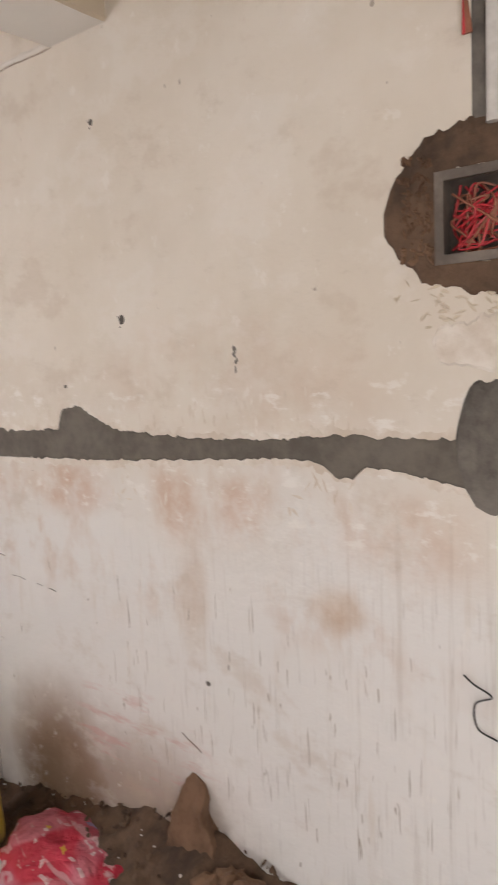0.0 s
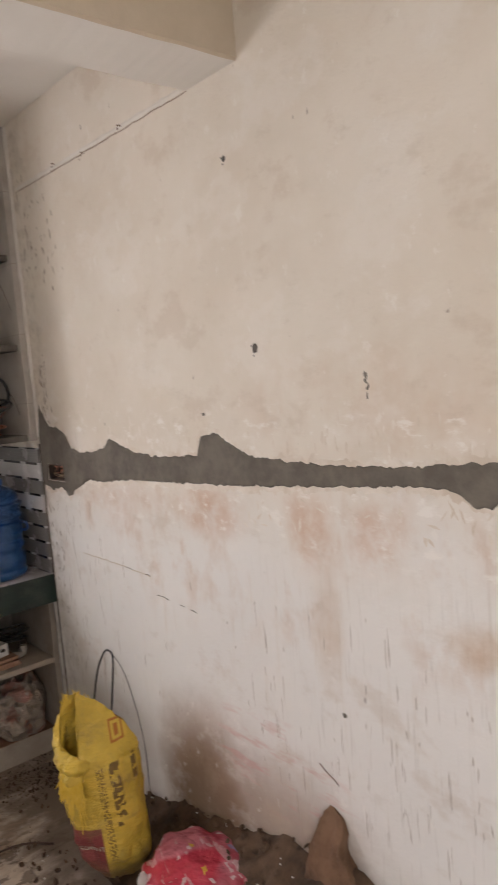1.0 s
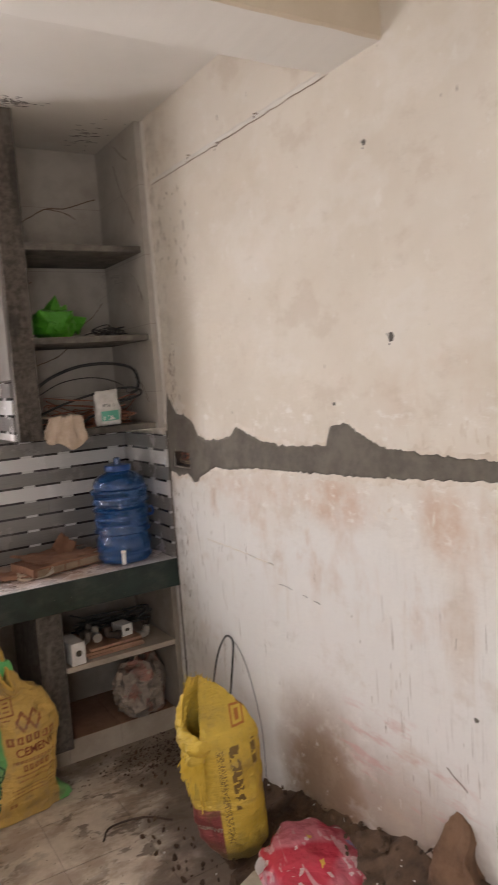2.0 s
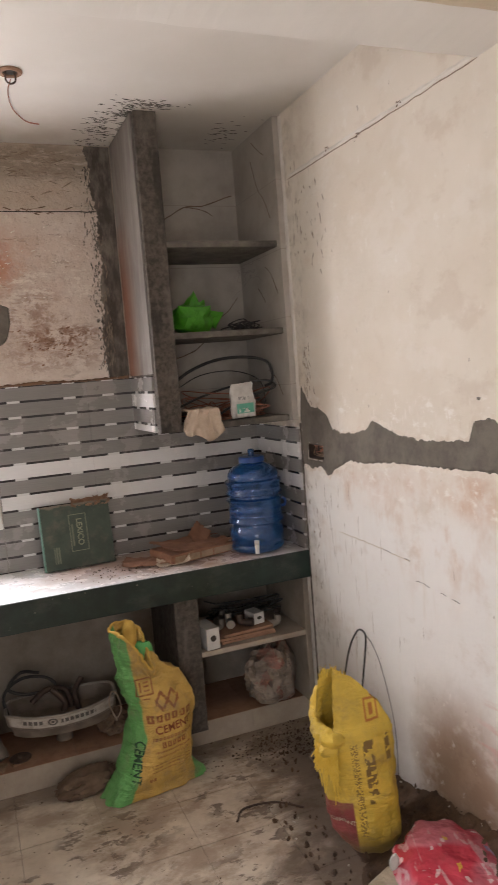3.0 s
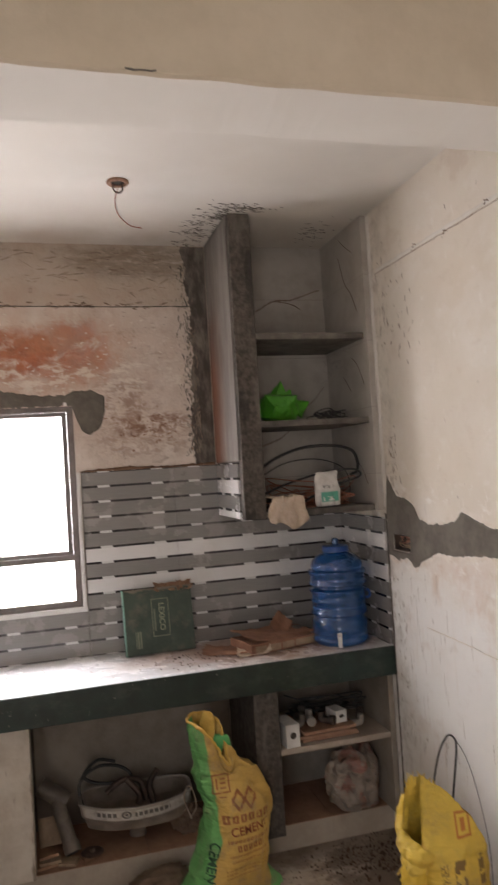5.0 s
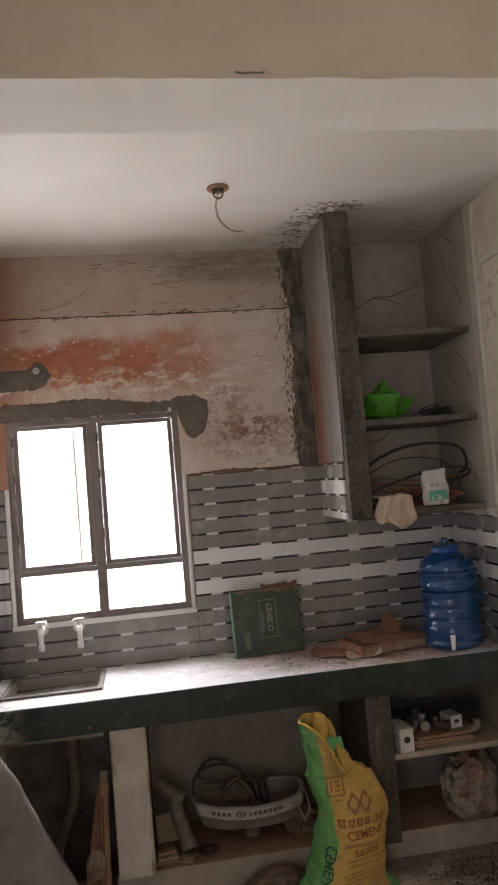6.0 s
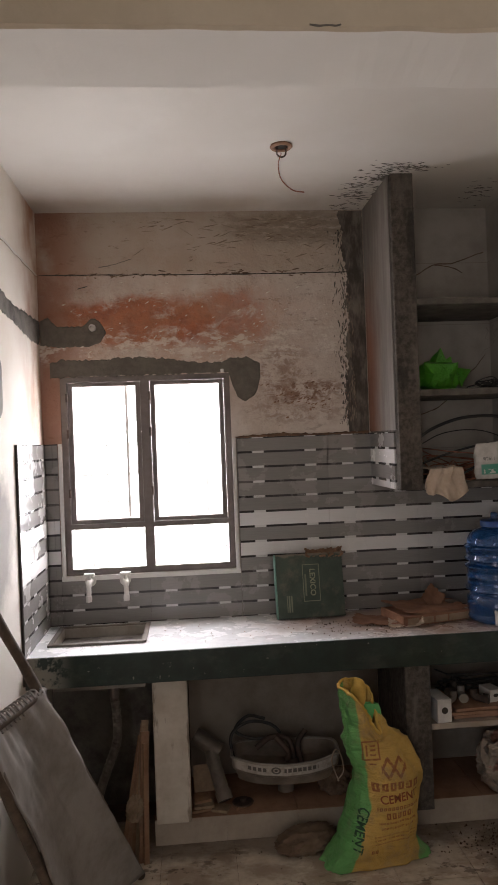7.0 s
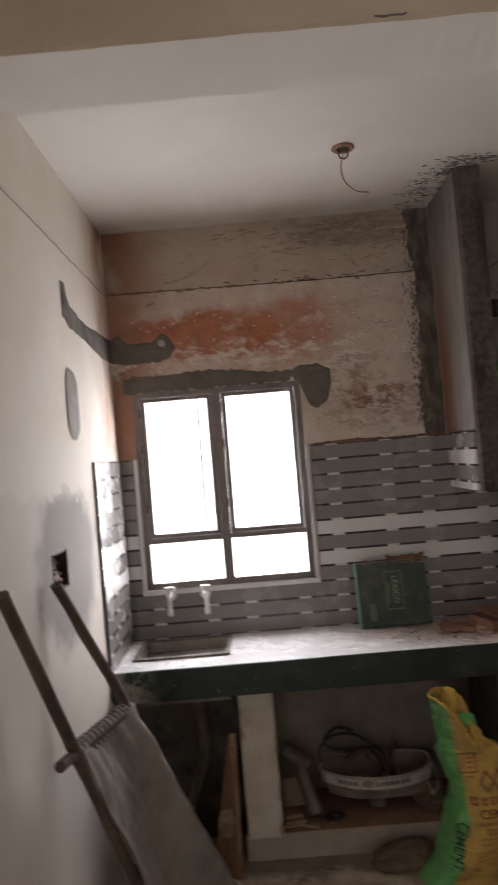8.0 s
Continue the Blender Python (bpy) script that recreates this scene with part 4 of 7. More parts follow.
TZ = [TILE_TOP - k * (TILE_TOP - CT) / 3 for k in range(4)]
for z1, z0 in zip(TZ, TZ[1:]):
    for u0, u1 in ((XW + 0.01, -2.162), (-2.162, -1.728), (-1.728, -1.294), (-1.294, -0.86), (-0.86, -0.426), (-0.426, -0.01)):
        a0, a1 = WX0 - 0.02, WX1 + 0.02
        if u1 <= a0 or u0 >= a1 or z1 <= WZ0 - 0.02:
            if z1 > 1.7 and u0 > -0.5:
                continue
            top = min(z1, 1.485) if u0 > -0.5 else z1
            tile_piece(splash, "y", -0.004, -1, u0, u1, z0, top, M_PLANK)
            continue
        if u0 < a0 - 0.02:
            tile_piece(splash, "y", -0.004, -1, u0, a0, z0, z1, M_PLANK)
        if u1 > a1 + 0.02:
            tile_piece(splash, "y", -0.004, -1, a1, u1, z0, z1, M_PLANK)
        if z0 < WZ0 - 0.02:
            tile_piece(splash, "y", -0.004, -1, max(u0, a0), min(u1, a1), z0, WZ0 - 0.02, M_PLANK)
    tile_piece(splash, "x", XW + 0.001, 1, -0.545, -0.255, z0, z1, M_PLANK)
    tile_piece(splash, "x", XW + 0.001, 1, -0.255, -0.005, z0, z1, M_PLANK)
    if z0 < 1.45:
        tile_piece(splash, "x", -0.001, -1, -0.505, -0.305, z0, min(z1, 1.485), M_PLANK)
        tile_piece(splash, "x", -0.001, -1, -0.305, -0.005, z0, min(z1, 1.485), M_PLANK)
part("edge_strip", boxed(XW + 0.001, XW + 0.012, -0.551, -0.5455, CT - 0.1, TILE_TOP, 0.001), M_DARK, splash)

# ---- window ----
window = thing("window_1", "brown steel casement window with a grille, bright outside", "window", kind="structure")
CX = (WX0 + WX1) / 2 - 0.005


def trim(name, x0, x1, z0, z1):
    part(name, boxed(x0, x1, -0.014, 0.10, z0, z1, 0.002), M_SILL, window)


trim("window_sill", WX0 - 0.02, WX1 + 0.02, WZ0 - 0.022, WZ0)
trim("jamb", WX1, WX1 + 0.016, WZ0, 1.735)
trim("jamb", WX0 - 0.016, WX0, WZ0, 1.735)
fr = part("window_frame", wall(bmesh.new(), "y", 0.004, 0.055, WX0 + 0.001, WX1 - 0.001, WZ0 + 0.001, WZ1 - 0.001,
                               ((WX0 + 0.03, CX - 0.022, WZ0 + 0.03, 1.328), (CX + 0.022, WX1 - 0.03, WZ0 + 0.03, 1.328), (WX0 + 0.03, CX - 0.022, 1.352, WZ1 - 0.026), (CX + 0.022, WX1 - 0.03, 1.352, WZ1 - 0.026))), M_FRAME, window)
for x0, x1 in ((WX0 + 0.032, CX - 0.024), (CX + 0.024, WX1 - 0.032)):
    z0, z1 = 1.354, WZ1 - 0.028
    part("casement", wall(bmesh.new(), "y", 0.016, 0.03, x0, x1, z0, z1, ((x0 + 0.022, x1 - 0.022, z0 + 0.018, z1 - 0.018),)), M_FRAME, window)
    for zh in (1.50, 1.78, 1.95):
        part("hinge", tube(bmesh.new(), [(x0 - 0.002, 0.0, zh - 0.02), (x0 - 0.002, 0.0, zh + 0.02)], 0.006, 8), M_IRON, window)
part("stay", boxed(-1.36, -1.345, -0.012, 0.004, 2.05, 2.066, 0.002), M_WPLASTIC, window)
for k in range(5):
    for x0, x1 in ((WX0, CX), (CX, WX1)):
        x = x0 + (x1 - x0) * (k + 0.5) / 5
        part("grille_bar", tube(bmesh.new(), [(x, 0.085, WZ0), (x, 0.085, WZ1)], 0.003, 6), M_SILL, window)
for z in (1.45, 1.58, 1.72, 1.83):
    part("grille_bar", tube(bmesh.new(), [(WX0, 0.091, z), (WX1, 0.091, z)], 0.003, 6), M_SILL, window)
part("sash_post", boxed(CX - 0.10, CX - 0.088, 0.066, 0.078, 1.36, WZ1, 0.001), M_SILL, window)

glow = Nodes("bright_outdoors")
glow.set("Emission Color", (1.0, 1.0, 1.0)).set("Emission Strength", 7.0)
backdrop = tagged(part("backdrop", boxed(-8, 6, 3.0, 3.05, -3, 7), glow.done((0.9, 0.9, 0.9))), "blank white daylight beyond the window", "backdrop", kind="structure")

# ---- shelves in the corner ----
shelves = thing("wall_shelf", "cement corner shelves with veined tile lining", "shelf", pose(0, 0, 0))
PX0, PX1, SF = -0.640, -0.543, -0.478
part("partition", boxed(PX0, PX1, SF, -0.001, 1.485, CEIL - 0.001, 0.004), M_UPRIGHT, shelves, "dark cement-rendered upright")
part("facing", boxed(PX0 - 0.007, PX0 - 0.0005, SF + 0.03, -0.008, 1.742, CEIL - 0.002, 0.002), M_SLAB, shelves, "streaked grey side slab stained with rust")
for a, b in ((SF + 0.055, -0.24), (-0.24, -0.012)):
    tile_piece(shelves, "x", PX0, -1, a, b, 1.487, 1.735, M_CUT, "side_tile")
part("back_lining", boxed(PX1, -0.03, -0.014, -0.004, 1.52, CEIL - 0.001), M_MARBLE, shelves, "white veined tile back")
part("side_lining", boxed(-0.032, -0.002, SF - 0.03, -0.004, 1.485, CEIL - 0.002, 0.003), M_MARBLE, shelves, "white veined tile side")
for pts in (((-0.47, 2.45), (-0.38, 2.50), (-0.31, 2.54), (-0.20, 2.55), (-0.12, 2.58), (-0.05, 2.60)), ((-0.30, 2.54), (-0.22, 2.53), (-0.16, 2.50)), ((-0.5, 2.32), (-0.36, 2.33), (-0.22, 2.36)), ((-0.5, 2.17), (-0.40, 2.20)), ((-0.2, 1.98), (-0.12, 2.03), (-0.06, 2.10)), ((-0.45, 1.80), (-0.32, 1.84), (-0.24, 1.90))):
    part("crack", crack("y", -0.0142, -1, pts, 0.007, pts[0][1]), M_JUTE, shelves)
for pts in (((-0.42, 2.40), (-0.36, 2.50), (-0.30, 2.56), (-0.24, 2.70)), ((-0.45, 2.06), (-0.38, 2.16), (-0.32, 2.20)), ((-0.40, 2.68), (-0.34, 2.72), (-0.26, 2.78)), ((-0.42, 1.60), (-0.36, 1.68), (-0.28, 1.72)), ((-0.3, 2.04), (-0.22, 2.12))):
    part("crack", crack("x", -0.0322, -1, pts, 0.006, pts[0][0]), M_JUTE, shelves)
for z, th, mat in ((2.293, 0.028, M_CEMENT), (1.908, 0.028, M_CEMENT), (1.512, 0.027, M_CEMENT)):
    part("shelf_board", boxed(PX1, -0.032, SF + 0.004, -0.014, z - th, z, 0.004), mat, shelves)

# ---- counter ----
counter = thing("kitchen_counter", "stone counter with dark green front on masonry posts", "counter", pose(0, 0, 0))


def counter_top():
    n = Nodes("dusty_stone_window_glare", 0.35)
    v = n.pos()
    d = n.noise(v, 4, 6, 0.66)
    c = n.mix(n.ramp(n.noise(v, 30, 5), 0.35, 0.65), (0.76, 0.76, 0.77), (0.84, 0.84, 0.85))
    # brown dust thins towards the window, painting in its glare on the stone
    c = n.mix(n.mul(n.ramp(d, 0.5, 0.7), n.ramp(n.xyz(v)[0], -1.6, -0.8, 0.06, 0.7)), c, (0.34, 0.26, 0.20))
    red = n.ellipse(v, (-0.48, -0.22, CT), (0.60, 0.26, 0), 1.0, 0.6, 7.0)
    c = n.mix(n.math("MULTIPLY", red, 0.75), c, (0.30, 0.16, 0.10))
    n.set("Roughness", n.ramp(d, 0.4, 0.75, 0.17, 0.45))
    return n.done(c)


def green_front():
    n = Nodes("chipped_dark_green_paint", 0.35)
    v = n.pos()
    s = n.xyz(v)
    c = n.mix(n.ramp(n.noise(v, 12, 5), 0.35, 0.65), (0.006, 0.016, 0.012), (0.012, 0.027, 0.021))
    c = n.mix(n.mul(n.ramp(n.noise(n.stretch(v, (1, 1, 1.5)), 6, 6, 0.7), 0.48, 0.66), 0.55), c, (0.055, 0.058, 0.048))
    chip = n.ramp(n.noise(v, 34, 4, 0.6), 0.70, 0.73)
    worn = n.mul(n.ramp(s[0], -2.0, -2.12), n.ramp(n.noise(v, 14, 5, 0.7), 0.42, 0.52))
    c = n.mix(n.most(n.math("MULTIPLY", chip, 0.7), n.math("MULTIPLY", worn, 0.75)), c, (0.28, 0.26, 0.22))
    return n.done(c)


SINK = (-2.13, -1.745, -0.36, -0.075)
slab = wall(bmesh.new(), "y", CT - 0.03, 0.03, XW, -0.002, CF, -0.012, (SINK,))
for v in slab.verts:
    v.co = Vector((v.co.x, v.co.z, v.co.y))
part("worktop", slab, counter_top(), counter, "dusty pale stone top, whitened for glare by the window")
part("fascia", boxed(XW + 0.001, -0.003, CF - 0.014, CF - 0.001, 0.757, CT + 0.001, 0.003), green_front(), counter, "chipped dark green front")
part("underside", boxed(XW + 0.001, -0.003, CF - 0.001, -0.012, 0.80, 0.843), M_CEMENT, counter)
sink = part("sink", bmesh.new(), M_CERAMIC, counter, "grimy sink bowl")
bm = bmesh.new()
t = 0.008
box(bm, SINK[0], SINK[1], SINK[2], SINK[3], CT - 0.19, CT - 0.18)
for x0, x1, y0, y1 in ((SINK[0], SINK[0] + t, SINK[2], SINK[3]), (SINK[1] - t, SINK[1], SINK[2], SINK[3]), (SINK[0], SINK[1], SINK[2], SINK[2] + t), (SINK[0], SINK[1], SINK[3] - t, SINK[3])):
    box(bm, x0, x1, y0, y1, CT - 0.18, CT + 0.004, 0.002)
bm.to_mesh(sink.data)
bm.free()
rim = bmesh.new()
for x0, x1, y0, y1 in ((SINK[0] - 0.014, SINK[0] + 0.006, SINK[2] - 0.014, SINK[3] + 0.014), (SINK[1] - 0.006, SINK[1] + 0.014, SINK[2] - 0.014, SINK[3] + 0.014),
                       (SINK[0] + 0.006, SINK[1] - 0.006, SINK[2] - 0.014, SINK[2] + 0.006), (SINK[0] + 0.006, SINK[1] - 0.006, SINK[3] - 0.006, SINK[3] + 0.014)):
    box(rim, x0, x1, y0, y1, CT + 0.001, CT + 0.011, 0.002)
part("sink_rim", rim, M_PVC, counter, "brown grimy rim")
PT = 0.137     # plinth top
part("post", boxed(-1.712, -1.567, -0.43, -0.30, PT, 0.80, 0.006), M_POST, counter, "chipped whitewashed post")
part("post", boxed(-0.655, -0.545, -0.48, -0.013, PT, 0.80, 0.006), M_UPRIGHT, counter, "grey cement post")
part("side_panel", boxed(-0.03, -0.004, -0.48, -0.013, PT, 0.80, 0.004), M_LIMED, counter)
part("lower_shelf", boxed(-0.545, -0.03, -0.475, -0.013, 0.470, 0.495, 0.004), M_PLINTH, counter, "pale lower shelf board")
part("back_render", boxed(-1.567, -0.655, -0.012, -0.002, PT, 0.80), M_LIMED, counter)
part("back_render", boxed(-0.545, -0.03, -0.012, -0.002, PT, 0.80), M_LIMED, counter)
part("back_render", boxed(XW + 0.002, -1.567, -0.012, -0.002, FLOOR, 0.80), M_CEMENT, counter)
plinth = tagged(part("plinth", boxed(-1.72, -0.003, -0.385, -0.013, FLOOR - 0.02, PT - 0.008), M_CEMENT), "low plinth faced with cream tiles", "plinth", kind="structure")
X = [-1.722, -1.42, -1.115, -0.81, -0.655, -0.545, -0.30, -0.003]
for a, b in zip(X, X[1:]):
    tile_piece(plinth, "y", -0.386, -1, a, b, FLOOR, PT - 0.001, M_PLINTH, "plinth_tile")
for a, b in zip(X, X[1:]):
    part("plinth_tile", boxed(a + 0.001, b - 0.001, -0.392, -0.014, PT - 0.008, PT, 0.001), M_BOARD, plinth)

# ---- floor ----
floor = tagged(part("floor", boxed(XW - 0.2, 0.2, YS - 0.3, 0.2, FLOOR - 0.15, FLOOR - 0.006), M_RUBBLE), "dusty cream floor tiles spattered with mud", "floor", kind="structure")
ground = tagged(part("ground", boxed(-40, XW - 0.2, -46, 40, FLOOR - 0.2, FLOOR - 0.02), M_CEMENT), "grey paved ground outside the doorway", "ground", kind="structure")
FT = 0.3035
tile_mesh = {}
xs = [-0.48 + FT * k for k in range(-6, 3)]
ys = [-0.775 - 0.301 * k for k in range(-2, 18)]
for x0 in xs:
    for y1 in ys:
        a, b = max(x0, XW), min(x0 + FT, -0.001)
        c, d = max(y1 - 0.301, YS), min(y1, -0.015)
        if b - a < 0.02 or d - c < 0.02:
            continue
        w, h = round(b - a, 3), round(d - c, 3)
        if (w, h) not in tile_mesh:
            bm = bmesh.new()
            g = 0.001
            box(bm, g, w - g, g, h - g, -0.006, 0.0)
            me = bpy.data.meshes.new("floor_tile")
            bm.to_mesh(me)
            bm.free()
            me.materials.append(M_FLOOR)
            tile_mesh[w, h] = me
        ob = new("floor_tile", tile_mesh[w, h])
        ob.parent = floor
        ob.matrix_local = pose(a, c, FLOOR + random.uniform(-0.0006, 0.0006), random.uniform(-0.15, 0.15), random.uniform(-0.15, 0.15), 0)

# ---- sacks ----


def sack(rings, seg=56, steps=46, crease=0.012, seed=0.0, wall_in=0.0):
    """A soft sack from rings of (z, x, y, half width, half depth, squareness); the mouth is folded in where wall_in is given."""
    bm = bmesh.new()
    made = []
    n = len(rings) - 1
    for i in range(steps + 1):
        f = i / steps * n
        k = min(int(f), n - 1)
        t = f - k
        g = [rings[max(0, min(n, k + j))] for j in (-1, 0, 1, 2)]
        z, cx, cy, rx, ry, sq = (0.5 * (2 * g[1][q] + (g[2][q] - g[0][q]) * t + (2 * g[0][q] - 5 * g[1][q] + 4 * g[2][q] - g[3][q]) * t * t
                                        + (3 * g[1][q] - g[0][q] - 3 * g[2][q] + g[3][q]) * t ** 3) for q in range(6))
        row = []
        for a in (2 * math.pi * q / seg for q in range(seg)):
            c, s = math.cos(a), math.sin(a)
            e = 2 / max(sq, 1.2)
            px, py = abs(c) ** e * (1 if c > 0 else -1), abs(s) ** e * (1 if s > 0 else -1)
            fold = noise.noise((c * 1.6, s * 1.6, z * 9 + seed)) + 0.6 * noise.noise((c * 4, s * 4, z * 17 + seed)) + 0.5 * noise.noise((c * 1.2, s * 1.2, z * 34 + seed))
            m = 1 + fold * crease / max(0.05, min(rx, ry))
            row.append(bm.verts.new((cx + px * max(rx, 0.004) * m, cy + py * max(ry, 0.004) * m, max(z + 0.4 * crease * fold * (i / steps), 0.002))))
        made.append(row)
    if wall_in:
        z, cx, cy, rx, ry, sq = rings[-1]
        top = made[-1]
        for down, inn in ((0.0, 0.006), (0.05, 0.012), (wall_in, 0.03)):
            row = []
            for v in top:
                d = Vector((cx, cy, v.co.z)) - v.co
                d.z = 0
                row.append(bm.verts.new(v.co + d.normalized() * min(inn, d.length * 0.8) - Vector((0, 0, down))))
            made.append(row)
    for a, b in zip(made, made[1:]):
        for q in range(seg):
            bm.faces.new((a[q], a[(q + 1) % seg], b[(q + 1) % seg], b[q]))
    bm.faces.new(made[0][::-1])
    if not wall_in:
        bm.faces.new(made[-1])
    return bm


def cement_print(n, v, s, c):
    edge = n.math("ADD", s[0], n.math("MULTIPLY", n.math("MAXIMUM", n.math("SUBTRACT", s[2], 0.37), 0.0), 0.15))
    green = n.most(n.ramp(n.math("ADD", edge, n.math("MULTIPLY", n.math("MINIMUM", n.math("SUBTRACT", s[2], 0.25), 0.0), -0.34)), -0.046, -0.054), n.mul(n.ramp(s[0], 0.150, 0.160), n.ramp(s[2], 0.13, 0.10)))
    c = n.mix(green, c, (0.14, 0.40, 0.12))
    s = (n.math("SUBTRACT", s[0], 0.026), s[1], s[2])
    ink = (0.25, 0.06, 0.02)
    boxed_mark = [((-0.095, -0.089), (0.425, 0.495)), ((-0.030, -0.024), (0.425, 0.495)), ((-0.095, -0.024), (0.425, 0.431)), ((-0.095, -0.024), (0.489, 0.495)), ((-0.080, -0.073), (0.440, 0.480)), ((-0.063, -0.040), (0.440, 0.447)), ((-0.063, -0.040), (0.457, 0.464)), ((-0.063, -0.040), (0.473, 0.480)), ((-0.075, -0.045), (0.408, 0.414))]
    m = print_box(n, s, *boxed_mark[0])
    for x, z in boxed_mark[1:]:
        m = n.most(m, print_box(n, s, x, z))
    # rows of marks in place of the name and the small print
    for x, z, pitch in (((-0.065, 0.135), (0.310, 0.340), 30.0), ((-0.055, 0.120), (0.238, 0.252), 62.0), ((-0.020, 0.095), (0.205, 0.228), 44.0), ((-0.050, 0.110), (0.186, 0.194), 90.0), ((-0.045, 0.100), (0.166, 0.173), 90.0), ((-0.07, 0.11), (0.138, 0.142), 50.0), ((-0.07, 0.11), (0.124, 0.128), 50.0), ((-0.07, 0.11), (0.110, 0.114), 50.0), ((-0.085, -0.05), (0.07, 0.085), 60.0)):
        g = n.math("FRACT", n.math("MULTIPLY", s[0], pitch))
        mid, half = (z[0] + z[1]) / 2, (z[1] - z[0]) / 2
        far = n.math("ABSOLUTE", n.math("SUBTRACT", s[2], mid))
        stroke = n.most(n.within(g, 0.06, 0.36, 0.05), n.within(g, 0.52, 0.80, 0.05), n.mul(n.ramp(far, half * 0.5, half * 0.62), n.within(g, 0.08, 0.78, 0.05)))
        m = n.most(m, n.mul(print_box(n, s, x, z), stroke))
    w = n.math("ABSOLUTE", n.math("SUBTRACT", n.math("ABSOLUTE", n.math("SUBTRACT", s[0], 0.025)), 0.024))
    rise = n.math("MULTIPLY", w, 1.45)
    low = n.math("ABSOLUTE", n.math("SUBTRACT", n.math("SUBTRACT", s[2], 0.356), rise))
    high = n.math("ABSOLUTE", n.math("SUBTRACT", n.math("SUBTRACT", 0.426, s[2]), rise))
    emblem = n.mul(n.ramp(n.math("MINIMUM", low, high), 0.012, 0.008), print_box(n, s, (-0.027, 0.077), (0.350, 0.432)))
    m = n.most(m, emblem)
    return n.mix(n.mul(m, 0.85, n.ramp(n.noise(v, 60, 3), 0.25, 0.5)), c, ink)


bm = sack([(0.0, -0.01, 0, 0.15, 0.07, 4), (0.012, -0.01, 0, 0.170, 0.085, 3), (0.10, 0.0, 0, 0.155, 0.108, 2.8), (0.20, 0.026, 0, 0.145, 0.115, 2.6), (0.30, 0.060, 0, 0.142, 0.108, 2.5), (0.37, 0.060, 0, 0.140, 0.095, 2.4), (0.45, 0.025, 0.0, 0.130, 0.078, 2.2),
           (0.51, 0.004, 0.0, 0.120, 0.064, 2.1), (0.57, -0.027, 0, 0.100, 0.056, 2.0), (0.63, -0.050, 0, 0.082, 0.052, 2.0), (0.695, -0.058, 0.0, 0.070, 0.050, 2.0)], 72, 60, crease=0.013, seed=3.0, wall_in=0.17)
for v in bm.verts:
    if v.co.z > 0.48:
        f = min(1.0, (v.co.z - 0.48) / 0.2)
        lip = max(0.0, min(1.0, 0.5 - v.co.y / 0.05))
        v.co.z += f * (0.010 * noise.noise((v.co.x * 22, v.co.y * 22, 4)) - lip * 0.135 * math.exp(-((v.co.x - 0.006) / (0.075 if v.co.x < 0.006 else 0.042)) ** 2) - 0.05 * max(0.0, v.co.x + 0.035) / 0.05 + 0.01 * (1 - lip))
        v.co.y -= f * lip * 0.03
    if v.co.z < 0.09:
        v.co.x += (0.075 if v.co.x > 0.125 else -0.05 if v.co.x < -0.12 else 0) * (1 - v.co.z / 0.09)
bm.verts.ensure_lookup_table()
mouth = [v.co.copy() for v in bm.verts[60 * 72:61 * 72]]
cement = smooth(part("cement_sack", bm, woven("yellow_green_woven_sack", (0.62, 0.40, 0.10), cement_print)), 80)
cement.matrix_world = pose(-0.835, -0.60, FLOOR + 0.001, 0, 0, 9)
tagged(cement, "yellow and green woven cement sack, part empty, open mouth", "sack")
curl = tube(bmesh.new(), curve([(-0.050, 0.010, 0.56), (-0.048, 0.010, 0.64), (-0.044, 0.004, 0.695), (-0.034, -0.006, 0.715)], 6), [0.024, 0.026, 0.027, 0.028, 0.029, 0.030, 0.030, 0.030, 0.030, 0.030, 0.029, 0.028, 0.027, 0.026, 0.024, 0.021, 0.017, 0.013, 0.007], 14)
for v in curl.verts:
    v.co += Vector((noise.noise(v.co * 30), noise.noise(v.co * 30 + Vector((5, 5, 5))), 0)) * 0.008
smooth(part("mouth_flap", curl, plain("orange_yellow_weave", (0.52, 0.32, 0.06), (0.66, 0.43, 0.09), 0.6), cement, "yellow curled flap"), 80)
leaf = sack([(0.0, 0, 0, 0.05, 0.014, 2), (0.05, 0, 0, 0.05, 0.016, 2), (0.08, -0.006, 0, 0.045, 0.016, 2), (0.10, -0.012, 0, 0.036, 0.012, 2)], 24, 14, 0.005, 9, 0.04)
smooth(part("mouth_flap", leaf, plain("green_weave", (0.10, 0.42, 0.12), (0.16, 0.55, 0.18), 0.6), cement, "bright green inner flap"), 80).matrix_local = pose(-0.010, 0.006, 0.52, 6, 12, 10)

hem = tube(bmesh.new(), mouth + mouth[:1], 0.0055, 8, False)
for v in hem.verts:
    v.co += Vector((noise.noise(v.co * 45), noise.noise(v.co * 45 + Vector((5, 0, 0))), noise.noise(v.co * 45 + Vector((0, 5, 0))))) * 0.006
smooth(part("mouth_hem", hem, bpy.data.materials["orange_yellow_weave"], cement, "rolled yellow hem"), 80)


